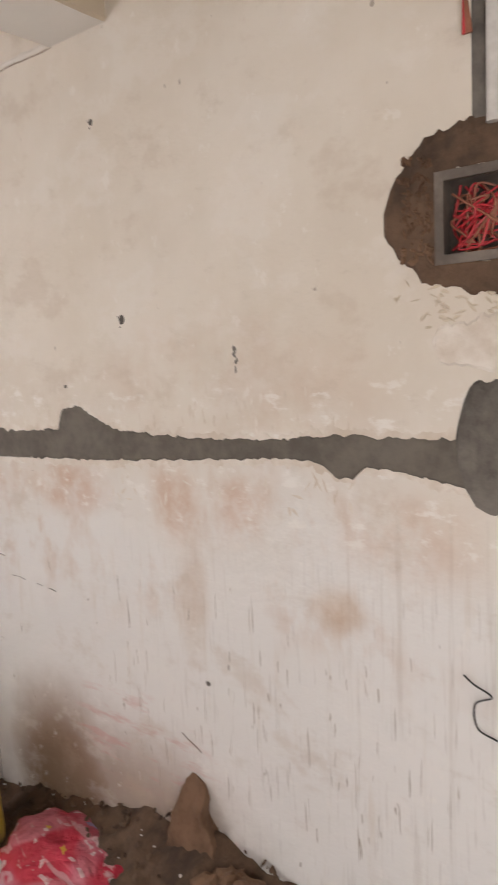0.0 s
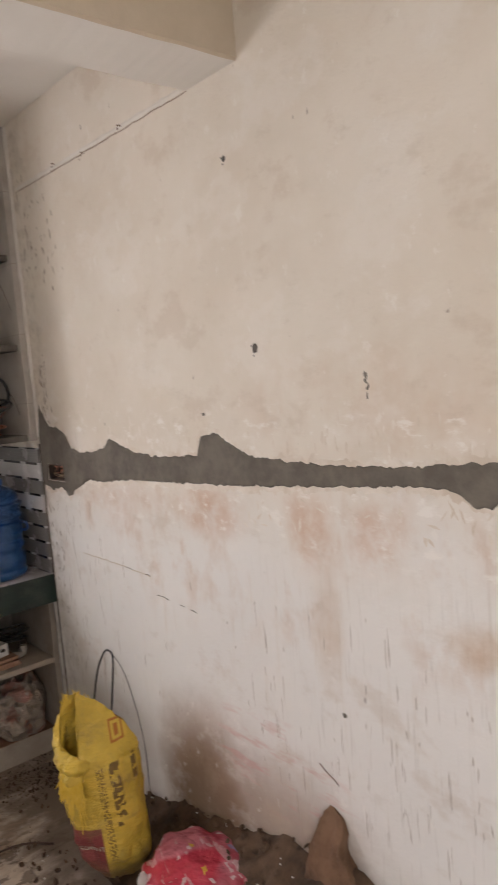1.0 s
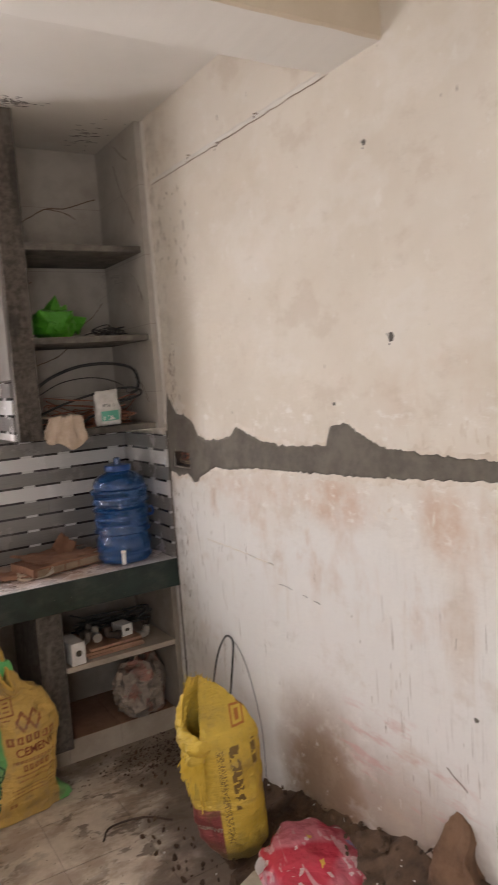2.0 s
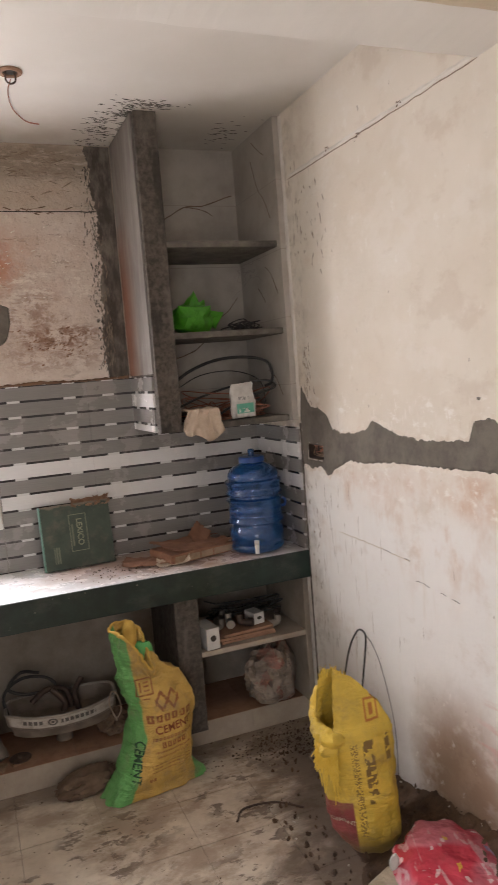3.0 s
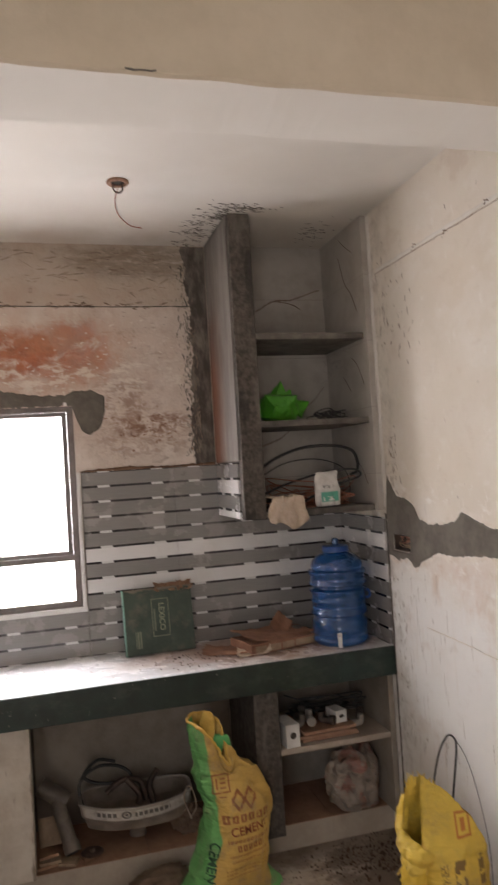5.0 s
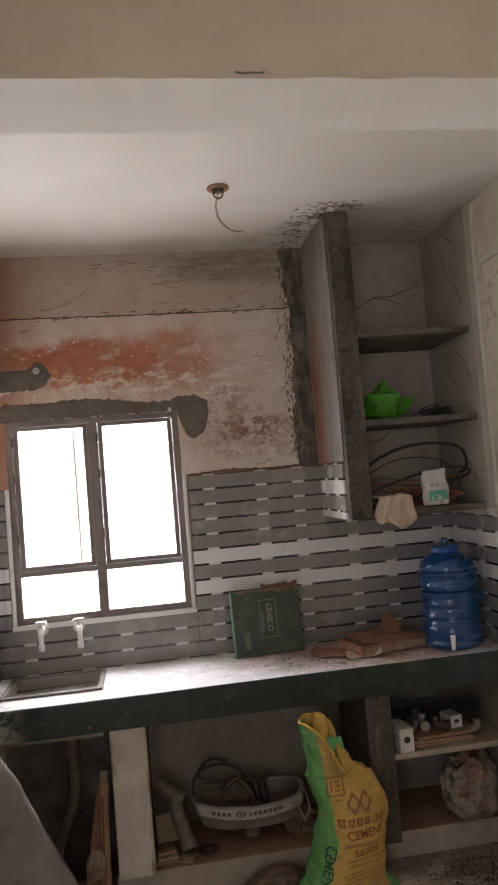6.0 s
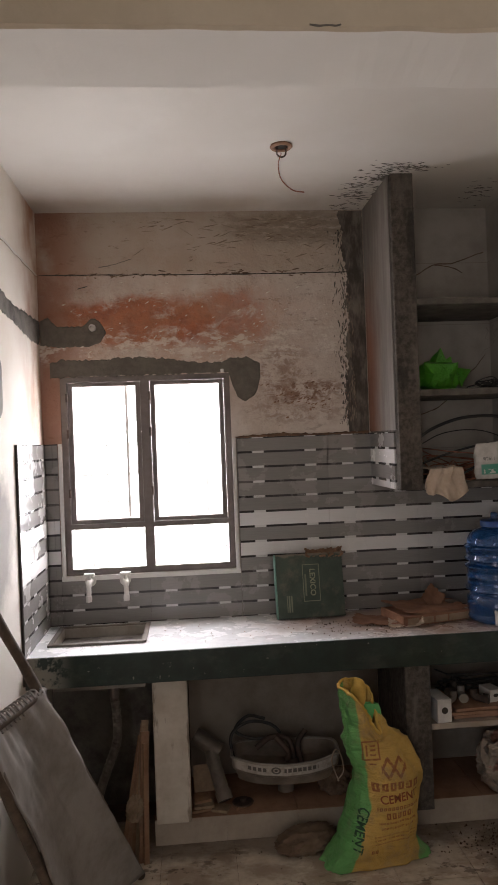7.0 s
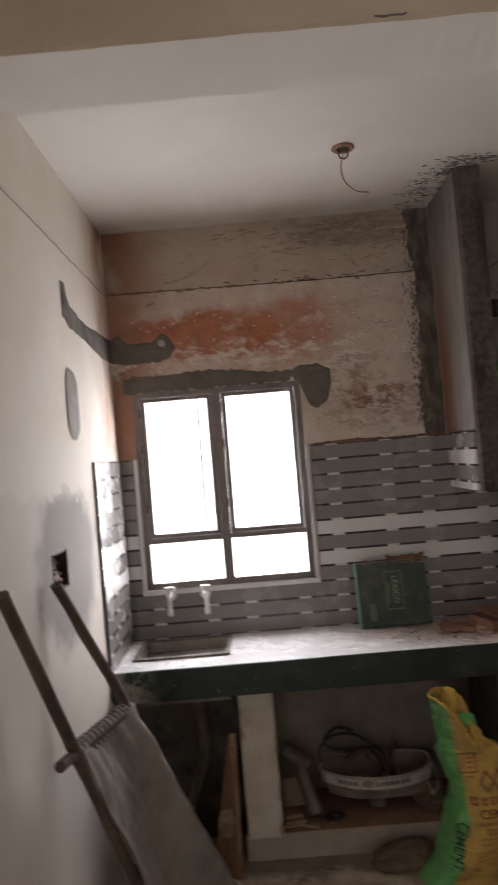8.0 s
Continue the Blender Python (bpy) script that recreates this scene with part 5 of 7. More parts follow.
def yellow_print(n, v, s, c):
    red = n.mul(n.ramp(s[0], -0.030, -0.036), n.ramp(s[2], 0.222, 0.216))
    c = n.mix(red, c, (0.26, 0.055, 0.055))
    ink = n.mul(n.most(n.within(s[0], 0.024, 0.060, 0.003), n.mul(n.within(s[0], 0.098, 0.114, 0.003), n.ramp(s[2], 0.33, 0.34))), n.within(s[2], 0.21, 0.425, 0.004), n.ramp(n.noise(n.stretch(v, (1.0, 0.2, 1.2)), 62, 1, 0.3), 0.45, 0.49))
    code = n.mul(n.within(s[0], -0.018, 0.006, 0.002), n.within(s[2], 0.10, 0.42, 0.004), n.ramp(n.noise(n.stretch(v, (1.0, 0.2, 1.3)), 120, 1, 0.3), 0.49, 0.53))
    ring = n.mul(n.within(s[0], 0.044, 0.090, 0.002), n.within(s[2], 0.470, 0.535, 0.002))
    hole = n.mul(n.within(s[0], 0.050, 0.084, 0.002), n.within(s[2], 0.477, 0.528, 0.002))
    core = n.mul(n.within(s[0], 0.060, 0.074, 0.002), n.within(s[2], 0.486, 0.519, 0.002))
    front = n.ramp(s[1], 0.05, 0.02)
    c = n.mix(n.mul(n.most(ink, n.math("MULTIPLY", code, 0.8)), front, 0.85), c, (0.11, 0.055, 0.02))
    mark = n.most(n.math("SUBTRACT", ring, hole, True), core)
    c = n.mix(n.mul(mark, front, 0.85), c, (0.42, 0.11, 0.02))
    return n.mix(n.mul(n.ramp(n.math("ADD", s[2], n.math("MULTIPLY", n.noise(v, 12, 5, 0.7), 0.08)), 0.16, 0.06), 0.75), c, (0.20, 0.15, 0.08))


def lettering(name, text, size, target, x, z, turn, material, label):
    """Flat letters laid on the front of a sack mesh, in the sack's own space."""
    font = bpy.data.curves.new(name, "FONT")
    font.body, font.size, font.align_x, font.align_y = text, size, "CENTER", "CENTER"
    font.offset = size * 0.018
    holder = bpy.data.objects.new(name, font)
    flat = bpy.data.meshes.new_from_object(holder)
    bm = bmesh.new()
    bm.from_mesh(flat)
    bpy.data.objects.remove(holder)
    bmesh.ops.subdivide_edges(bm, edges=[e for e in bm.edges if e.calc_length() > 0.008], cuts=2)
    tree = bvhtree.BVHTree.FromPolygons([v.co for v in target.data.vertices], [tuple(p.vertices) for p in target.data.polygons])
    c, s = math.cos(radians(turn)), math.sin(radians(turn))
    for v in bm.verts:
        px, pz = x + v.co.x * c - v.co.y * s, z + v.co.x * s + v.co.y * c
        hit = tree.ray_cast(Vector((px, -1, pz)), Vector((0, 1, 0)))[0]
        v.co = Vector((px, (hit.y if hit else 0.0) - 0.0018, pz))
    return part(name, bm, material, target, label)


M_INK = plain("red_brown_print", (0.21, 0.055, 0.02), (0.30, 0.09, 0.035), 0.7)
M_GREENINK = plain("dark_green_print", (0.02, 0.07, 0.03), (0.035, 0.10, 0.045), 0.7)
M_PALEINK = plain("pale_print", (0.50, 0.42, 0.33), (0.62, 0.55, 0.46), 0.7)
lettering("lettering", "CEMENT", 0.043, cement, 0.066, 0.281, 0, M_INK, "red-brown printed word")
lettering("lettering", "CEMENT", 0.044, cement, -0.094, 0.165, -104, M_GREENINK, "dark green printed word")
bm = sack([(0.0, 0.02, 0, 0.05, 0.05, 2.4), (0.012, 0.02, 0, 0.085, 0.08, 2.4), (0.06, 0.01, 0, 0.12, 0.11, 2.4), (0.14, 0, 0, 0.145, 0.13, 2.4), (0.28, 0, 0, 0.158, 0.14, 2.3), (0.42, 0.0, 0, 0.158, 0.138, 2.2),
           (0.48, 0.0, 0.0, 0.156, 0.135, 2.2), (0.54, 0.0, 0.0, 0.152, 0.13, 2.1)], 72, 64, crease=0.017, seed=11.0, wall_in=0.14)
for v in bm.verts:
    if v.co.z > 0.475:
        f = min(1.0, (v.co.z - 0.475) / 0.065)
        x, y = v.co.x, v.co.y
        ridge = along([(-0.150, 0.55), (-0.128, 0.66), (-0.105, 0.735), (-0.085, 0.738), (0.012, 0.682), (0.116, 0.588), (0.155, 0.505)], x) + 0.008 * noise.noise((x * 70, 3, 1))
        shut = max(0.0, min(1.0, (x + 0.085) / 0.03))
        shut = shut * shut * (3 - 2 * shut)
        rear = max(0.0, min(1.0, (y + 0.02) / 0.06))
        lift = max(shut, rear)
        v.co.z = 0.475 + f * (0.012 + max(0.0, ridge - 0.49) * lift)
        v.co.y = y + f * shut * (0.02 - 0.3 * max(0.0, x) - y) * 0.94 + f * (1 - shut) * rear * (-0.05 - y) * 0.85
        v.co.y += 0.018 * f * lift * noise.noise((x * 14, f * 2.5, 5)) - 0.022 * lift * max(0.0, 1 - abs(f - 0.12) / 0.12)
for v in bm.verts:
    v.co = Vector((v.co.x * 0.83, v.co.y * 0.86, v.co.z * 0.89))
peak = [v.co.copy() for v in bm.verts if v.co.z > 0.60]
yellow = smooth(part("open_sack", bm, woven("bright_yellow_woven_sack", (0.72, 0.50, 0.07), yellow_print, (0.27, 0.19, 0.08))), 80)
yellow.matrix_world = pose(-0.252, -1.356, FLOOR + 0.004, -3, -4, -27)
tagged(yellow, "bright yellow woven sack with torn open mouth, maroon corner", "sack")
lettering("lettering", "CEMENT", 0.022, yellow, -0.075, 0.145, 0, M_PALEINK, "pale printed word")
M_YEL = plain("frayed_yellow_weave", (0.62, 0.40, 0.03), (0.78, 0.56, 0.08), 0.6)
def mouth_fold():
    """The slack side of the mouth, rolled outward in soft pleats."""
    bm = bmesh.new()
    for pts, r in (([(-0.035, -0.116, 0.435), (-0.07, -0.120, 0.440), (-0.095, -0.100, 0.445), (-0.119, -0.06, 0.455), (-0.128, -0.02, 0.47)], 0.026),
                   ([(-0.128, -0.03, 0.455), (-0.124, 0.0, 0.50), (-0.110, 0.01, 0.54), (-0.095, 0.012, 0.575)], 0.020),
                   ([(-0.06, -0.118, 0.40), (-0.10, -0.106, 0.402), (-0.115, -0.08, 0.41)], 0.021)):
        line = curve(pts, 10)
        n = len(line) - 1
        start = len(bm.verts)
        tube(bm, line, [r * (0.35 + 0.75 * math.sin(math.pi * (0.06 + 0.88 * k / n)) ** 0.5) for k in range(n + 1)], 22)
        bm.verts.ensure_lookup_table()
        for v in bm.verts[start:]:
            v.co += Vector((noise.noise(v.co * 48), noise.noise(v.co * 48 + Vector((7, 0, 0))), noise.noise(v.co * 48 + Vector((0, 7, 0))))) * 0.006
    return bm


smooth(part("mouth_fold", mouth_fold(), yellow.data.materials[0], yellow, "rolled yellow edge"), 80)
fray = bmesh.new()
for i in range(170):
    x = random.uniform(-0.128, -0.065)
    y, z = -0.124 * math.sqrt(max(0.0, 1 - (x / 0.15) ** 2)) - 0.004, random.uniform(0.40, 0.436) - 0.5 * max(0.0, x + 0.11)
    l = random.uniform(0.03, 0.08) if i < 160 else random.uniform(0.11, 0.17)
    tube(fray, curve([(x, y, z), (x * 1.06 + random.uniform(-0.01, 0.006), y * 1.05 - 0.014, z - l * 0.4), (x * 1.06 + random.uniform(-0.022, 0.012), y * 1.05 - random.uniform(0.006, 0.022), z - l)], 3), 0.002, 5)
for i in range(40):
    p = random.choice(peak)
    tube(fray, [p - Vector((0, 0, 0.02)), p + Vector((random.uniform(-0.008, 0.008), 0, random.uniform(0.004, 0.016)))], 0.0014, 4)
tagged(part("frayed_threads", fray, M_YEL, yellow, "loose yellow threads"), kind="stuff")


def red_print(n, v, s, c):
    def cells(scale, shift, size, share):
        q = n.node("ShaderNodeTexVoronoi")
        q.distance = "CHEBYCHEV"
        warp = n.node("ShaderNodeTexNoise")
        n.put(warp.inputs["Vector"], v)
        warp.inputs["Scale"].default_value = 11.0
        n.put(q.inputs["Vector"], n.vmath("ADD", n.vmath("ADD", n.stretch(v, (0.7, 1.6, 1.2)), n.stretch(warp.outputs["Color"], (0.09, 0.09, 0.09))), shift))
        q.inputs["Scale"].default_value = scale
        return n.mul(n.ramp(q.outputs["Distance"], size, size - 0.03), n.ramp(n.xyz(q.outputs["Color"])[0], share, share + 0.01))
    c = n.mix(n.ramp(n.noise(v, 5.0, 2, 0.4), 0.47, 0.58), c, (0.58, 0.17, 0.22))
    c = n.mix(n.math("MULTIPLY", n.ramp(n.noise(n.stretch(v, (0.5, 1.8, 1)), 12, 3, 0.6, 0.8), 0.57, 0.62), 0.6), c, (0.66, 0.42, 0.45))
    c = n.mix(n.math("MULTIPLY", cells(15, (0, 0, 0), 0.24, 0.62), 0.5), c, (0.62, 0.42, 0.44))
    c = n.mix(n.math("MULTIPLY", cells(22, (3, 1, 2), 0.24, 0.70), 0.6), c, (0.74, 0.66, 0.66))
    c = n.mix(n.math("MULTIPLY", cells(17, (5, 2, 7), 0.22, 0.90), 0.8), c, (0.70, 0.45, 0.06))
    return n.mix(n.math("MULTIPLY", cells(17, (8, 4, 1), 0.25, 0.90), 0.7), c, (0.25, 0.30, 0.50))


bm = sack([(0.0, 0, 0, 0.20, 0.13, 2.6), (0.015, 0, 0, 0.25, 0.17, 2.6), (0.055, 0, 0, 0.46, 0.20, 2.6), (0.095, 0, 0, 0.45, 0.19, 2.6), (0.128, -0.01, 0, 0.40, 0.17, 2.5), (0.150, -0.02, 0, 0.27, 0.13, 2.2), (0.165, -0.02, 0, 0.05, 0.03, 2.0)], 72, 40, 0.026, 31.0)
for v in bm.verts:
    v.co.z *= 0.92
red = smooth(part("printed_bag", bm, woven("glossy_red_printed_plastic", (0.55, 0.04, 0.075), red_print, (0.30, 0.05, 0.06), 0.25)), 80)
red.matrix_world = pose(-0.25, -1.975, FLOOR + 0.03, 3, -3, 72)
tagged(red, "glossy red printed plastic bag, full, on the rubble", "bag")
wisp = sack([(0.0, 0, 0, 0.008, 0.005, 2), (0.03, 0, 0, 0.013, 0.006, 2), (0.055, 0.006, 0, 0.016, 0.004, 2), (0.075, 0.012, 0, 0.006, 0.003, 2)], 20, 14, 0.006, 41)
smooth(part("knot", wisp, M_WPLASTIC, red, "white tied corner"), 80).matrix_local = red.matrix_world.inverted() @ pose(-0.322, -1.645, 0.135, 8, -14, -20)


def paper_print(n, v, s, c):
    return n.mix(n.math("MULTIPLY", n.ramp(n.noise(v, 26, 2, 0.4), 0.62, 0.66), 0.6), c, (0.35, 0.36, 0.30))


bm = sack([(0.0, 0, 0, 0.29, 0.135, 8), (0.006, 0, 0, 0.30, 0.145, 8), (0.022, 0, 0, 0.305, 0.15, 8), (0.04, 0, 0, 0.30, 0.145, 8), (0.048, 0, 0, 0.22, 0.09, 6), (0.05, 0, 0, 0.03, 0.02, 3)], 56, 24, 0.006, 51.0)
paper = smooth(part("paper_sack", bm, woven("dirty_beige_paper", (0.46, 0.40, 0.30), paper_print, (0.27, 0.21, 0.15), 0.8)), 80)
paper.matrix_world = pose(-0.285, -1.93, FLOOR + 0.05, 3, -6, 116)
tagged(paper, "dirty beige paper sack lying under the red bag", "sack")

# ---- rubble and earth along the wall ----


def heap(x0, x1, y0, y1, height, nx, ny, seed):
    bm = bmesh.new()
    grid = []
    for i in range(nx + 1):
        row = []
        for j in range(ny + 1):
            x, y = x0 + (x1 - x0) * i / nx, y0 + (y1 - y0) * j / ny
            h = height(x, y)
            h += min(1.0, h / 0.05) * (0.05 * noise.noise((x * 6, y * 6, seed)) + 0.022 * noise.noise((x * 17, y * 17, seed)) + 0.010 * noise.noise((x * 45, y * 45, seed)))
            row.append(bm.verts.new((x, y, FLOOR - 0.012 + max(0, h))))
        grid.append(row)
    for i in range(nx):
        for j in range(ny):
            bm.faces.new((grid[i][j], grid[i + 1][j], grid[i + 1][j + 1], grid[i][j + 1]))
    return bm


def wall_heap(x, y):
    ridge = along([(-3.3, 0.18), (-2.6, 0.26), (-2.35, 0.30), (-2.05, 0.30), (-1.75, 0.22), (-1.4, 0.14), (-1.1, 0.08), (-0.9, 0.0)], y)
    reach = along([(-3.3, 0.3), (-2.2, 0.52), (-1.6, 0.42), (-1.2, 0.30), (-0.9, 0.12)], y)
    return max(0.0, ridge * (1 + x / reach))


mound = tagged(smooth(part("rubble_heap", heap(-0.6, -0.001, -3.3, -0.88, wall_heap, 60, 150, 3.0), M_RUBBLE), 60), "heap of brown earth and rubble against the wall", "rubble", kind="stuff")


G = (1 + 5 ** 0.5) / 2
ICO = ((-1, G, 0), (1, G, 0), (-1, -G, 0), (1, -G, 0), (0, -1, G), (0, 1, G), (0, -1, -G), (0, 1, -G), (G, 0, -1), (G, 0, 1), (-G, 0, -1), (-G, 0, 1))
ICO_FACES = [f for f in itertools.combinations(range(12), 3) if all((Vector(ICO[a]) - Vector(ICO[b])).length < 2.1 for a, b in itertools.combinations(f, 2))]


def stones(name, n, where, sizes, material, label, seed=1):
    bm = bmesh.new()
    r = random.Random(seed)
    for _ in range(n):
        x, y, z = where(r)
        s = r.uniform(*sizes)
        m = Matrix.Translation((x, y, z + s * 0.25)) @ Euler((r.uniform(0, 6), r.uniform(0, 6), r.uniform(0, 6))).to_matrix().to_4x4() @ Matrix.Diagonal((s, s * r.uniform(0.5, 0.9), s * r.uniform(0.3, 0.7), 1))
        vs = [bm.verts.new(m @ (Vector(p) * r.uniform(0.22, 0.42))) for p in ICO]
        for f in ICO_FACES:
            bm.faces.new([vs[k] for k in f])
    return tagged(part(name, bm, material), label, "rubble", kind="stuff")


def on_heap(r):
    y = r.uniform(-2.9, -0.95)
    x = -0.5 * r.random() ** 1.4 - 0.01
    return x, y, FLOOR + wall_heap(x, y)


stones("rubble", 520, on_heap, (0.006, 0.024), M_RUBBLE, "loose brown lumps of earth and stone", 1)
stones("plaster_crumbs", 60, on_heap, (0.004, 0.012), M_WHITE, "small white crumbs of plaster", 2)
stones("rubble", 520, lambda r: (r.gauss(-0.20, 0.13), r.gauss(-0.56, 0.07), FLOOR), (0.003, 0.011), M_RUBBLE, "dark crumbled rubble on the floor below the shelves", 3)
stones("rubble", 60, lambda r: (r.gauss(-0.16, 0.09), r.gauss(-0.66, 0.10), FLOOR), (0.008, 0.022), M_RUBBLE, "larger brown clods on the floor by the wall", 8)
stones("floor_grit", 420, lambda r: (r.uniform(-2.0, -0.2), r.uniform(-1.7, -0.45), FLOOR), (0.001, 0.006), M_RUBBLE, "scattered dark grit on the tiles", 4)
shard = bmesh.new()
outline = [(-0.12, 0.0), (-0.10, 0.12), (-0.045, 0.20), (-0.02, 0.29), (0.012, 0.31), (0.045, 0.26), (0.065, 0.16), (0.09, 0.06), (0.11, 0.0)]
front = [shard.verts.new((-0.02 - 0.012 * math.sin(k * 1.3), u, z)) for k, (u, z) in enumerate(outline)]
rear = [shard.verts.new((0.02 + 0.006 * math.cos(k * 1.7), u * 0.92, z * 0.97)) for k, (u, z) in enumerate(outline)]
mid = shard.verts.new((-0.045, 0.0, 0.11))
for k in range(len(outline) - 1):
    shard.faces.new((front[k], front[k + 1], mid))
    shard.faces.new((front[k], rear[k], rear[k + 1], front[k + 1]))
shard.faces.new((front[0], mid, front[-1]))
shard.faces.new(rear)
shard.faces.new((front[0], front[-1], rear[-1], rear[0]))
bmesh.ops.triangulate(shard, faces=shard.faces[:])
bmesh.ops.subdivide_edges(shard, edges=shard.edges[:], cuts=4, use_grid_fill=True)
for v in shard.verts:
    v.co += Vector((noise.noise(v.co * 14), noise.noise(v.co * 14 + Vector((3, 0, 0))), 0.5 * noise.noise(v.co * 14 + Vector((0, 3, 0))))) * 0.016
    v.co += Vector((noise.noise(v.co * 55), noise.noise(v.co * 55 + Vector((3, 0, 0))), 0)) * 0.006
sh = smooth(part("earth_shard", shard, M_EARTH), 50)
sh.matrix_world = pose(-0.055, -2.18, 0.19, 0, 12, 0)
tagged(sh, "pointed orange-brown broken clay slab against the wall", "shard")
for x, y, z, r, s in ((-0.10, -2.42, 0.29, 0.045, 3), (-0.07, -2.35, 0.27, 0.05, 5), (-0.13, -2.30, 0.25, 0.05, 6), (-0.06, -2.52, 0.27, 0.035, 7)):
    bm = bmesh.new()
    bmesh.ops.create_icosphere(bm, subdivisions=3, radius=r)
    for v in bm.verts:
        v.co *= 1 + 0.5 * noise.noise(v.co * 18 + Vector((s, s, s))) + 0.3 * noise.noise(v.co * 45)
    tagged(part("lump", bm, M_EARTH), "rough orange-brown lump of earth", "lump", "earth lumps").matrix_world = pose(x, y, z, 20 * s, 31 * s, 17 * s)

# ---- boxes and wires in the walls ----


def wall_box(name, label, y0, y1, z0, z1, face, inward, wires, seed):
    """A metal box let into a wall at x = face; inward is the sign of x into the wall."""
    ob = thing(name, label, "switch box", pose(face, (y0 + y1) / 2, (z0 + z1) / 2))
    w, h, d = (y1 - y0) / 2 - 0.001, (z1 - z0) / 2 - 0.001, 0.05 * inward
    bm = bmesh.new()
    for a, b, c, e in ((-w, -w + 0.004, -h, h), (w - 0.004, w, -h, h), (-w, w, -h, -h + 0.004), (-w, w, h - 0.004, h)):
        box(bm, min(-0.003 * inward, d), max(-0.003 * inward, d), a, b, c, e)
    box(bm, min(d, d + 0.003 * inward), max(d, d + 0.003 * inward), -w, w, -h, h)
    part("metal_case", bm, M_PVC if name != "junction_box" else M_IRON, ob)
    r = random.Random(seed)
    for i in range(wires):
        pts = [(d * r.uniform(0.1, 0.85), r.uniform(-w, w) * 0.75, r.uniform(-h, h) * 0.75) for _ in range(5)]
        smooth(part("wire", tube(bmesh.new(), curve(pts, 6), 0.0022, 6), r.choice((M_COPPER, M_REDWIRE, M_REDWIRE) if name == "wall_box" else (M_COPPER, M_WOOD, M_BLACK)), ob))
    return ob


M_REDWIRE = plain("red_insulation", (0.42, 0.02, 0.03), (0.55, 0.05, 0.06), 0.4)
eb = wall_box("wall_box", "open metal switch box stuffed with red wires", *ELEC, 0.0, 1, 20, 3)
frame_bm = wall(bmesh.new(), "x", -0.012, 0.012, -0.094, 0.094, -0.087, 0.087, ((-0.076, 0.076, -0.069, 0.069),))
part("face_frame", frame_bm, M_PVC, eb, "grey metal rim")
wall_box("junction_box", "small rusty box with bare wires in fresh mortar", *SBOX, 0.0, 1, 9, 5)
wall_box("junction_box", "small rusty box with wires in grey mortar", *LBOX, XW, -1, 9, 8)
cond = thing("conduit", "pale plastic conduit with orange wires in a wall chase", "conduit", pose(-0.012, -3.03, 2.06))
smooth(part("pipe", tube(bmesh.new(), [(0, 0, 0), (0, 0, 0.74)], 0.014, 14), M_WPLASTIC, cond))
for k, m in enumerate((M_COPPER, M_COPPER, M_REDWIRE)):
    smooth(part("wire", tube(bmesh.new(), curve([(-0.006, 0.04 + 0.006 * k, 0.16), (-0.012, 0.055 - 0.004 * k, 0.30), (-0.008, 0.042, 0.45), (-0.004, 0.05, 0.74)], 6), 0.004, 6), m, cond))
lw = tagged(smooth(part("loose_wire", tube(bmesh.new(), curve([(-0.006, -2.96, 0.985), (-0.016, -2.985, 0.975), (-0.012, -3.02, 0.955), (-0.01, -2.985, 0.93), (-0.012, -2.99, 0.88), (-0.006, -3.03, 0.86)], 8), 0.002, 6), M_BLACK)), "short bent black wire poking from the wall", "wire")

# ---- ceiling hook ----
hook = thing("ceiling_outlet", "rusty ceiling outlet ring with a dangling wire", "ceiling outlet", pose(-1.135, -0.76, CEIL))
hook.scale = (0.74, 0.74, 0.9)
smooth(part("ring", lathe(bmesh.new(), [(0.035, 0.0), (0.055, 0.0), (0.058, -0.006), (0.05, -0.012), (0.036, -0.010), (0.034, 0.0)], 32), M_BOARD, hook), 30)
# black disc within the ring replaces the shade of a recess
part("cavity_shade", lathe(bmesh.new(), [(0.0, -0.001), (0.036, -0.001), (0.036, -0.004), (0.0, -0.004)], 24), M_DARK, hook)
smooth(part("hook", tube(bmesh.new(), curve([(-0.02, 0, 0), (-0.022, 0, -0.035), (0, 0, -0.048), (0.022, 0, -0.035), (0.02, 0, 0)], 6), 0.004, 8), M_IRON, hook))
smooth(part("wire", tube(bmesh.new(), curve([(0, 0, -0.03), (-0.018, 0, -0.08), (-0.005, 0, -0.14), (0.05, 0, -0.185), (0.11, 0, -0.195)], 8), 0.0026, 6), M_COPPER, hook))
smooth(part("wire", tube(bmesh.new(), curve([(0.002, 0, -0.03), (-0.012, 0.01, -0.07), (-0.002, 0.012, -0.13), (0.03, 0.01, -0.165)], 8), 0.0022, 6), M_WPLASTIC, hook))

# ---- taps under the window ----


def bib_tap():
    ob = thing("wall_tap", "white plastic bib tap on the tiled wall", "tap", group="taps under the window")
    smooth(part("flange", tube(bmesh.new(), [(0, 0, 0), (0, -0.008, 0)], 0.026, 20), M_WPLASTIC, ob), 30)
    smooth(part("body", tube(bmesh.new(), curve([(0, -0.006, 0), (0, -0.045, 0.002), (0, -0.07, -0.012), (0, -0.078, -0.06)], 6), [0.014] * 7 + [0.013] * 6 + [0.011] * 6, 14), M_WPLASTIC, ob), 50)
    smooth(part("stem", tube(bmesh.new(), [(0, -0.045, 0.0), (0, -0.045, 0.032)], 0.008, 10), M_WPLASTIC, ob), 30)
    part("handle", boxed(-0.024, 0.024, -0.055, -0.035, 0.030, 0.044, 0.004), M_WPLASTIC, ob)
    part("nozzle", tube(bmesh.new(), [(0, -0.078, -0.055), (0, -0.078, -0.082)], 0.014, 12), M_WPLASTIC, ob)
    return ob


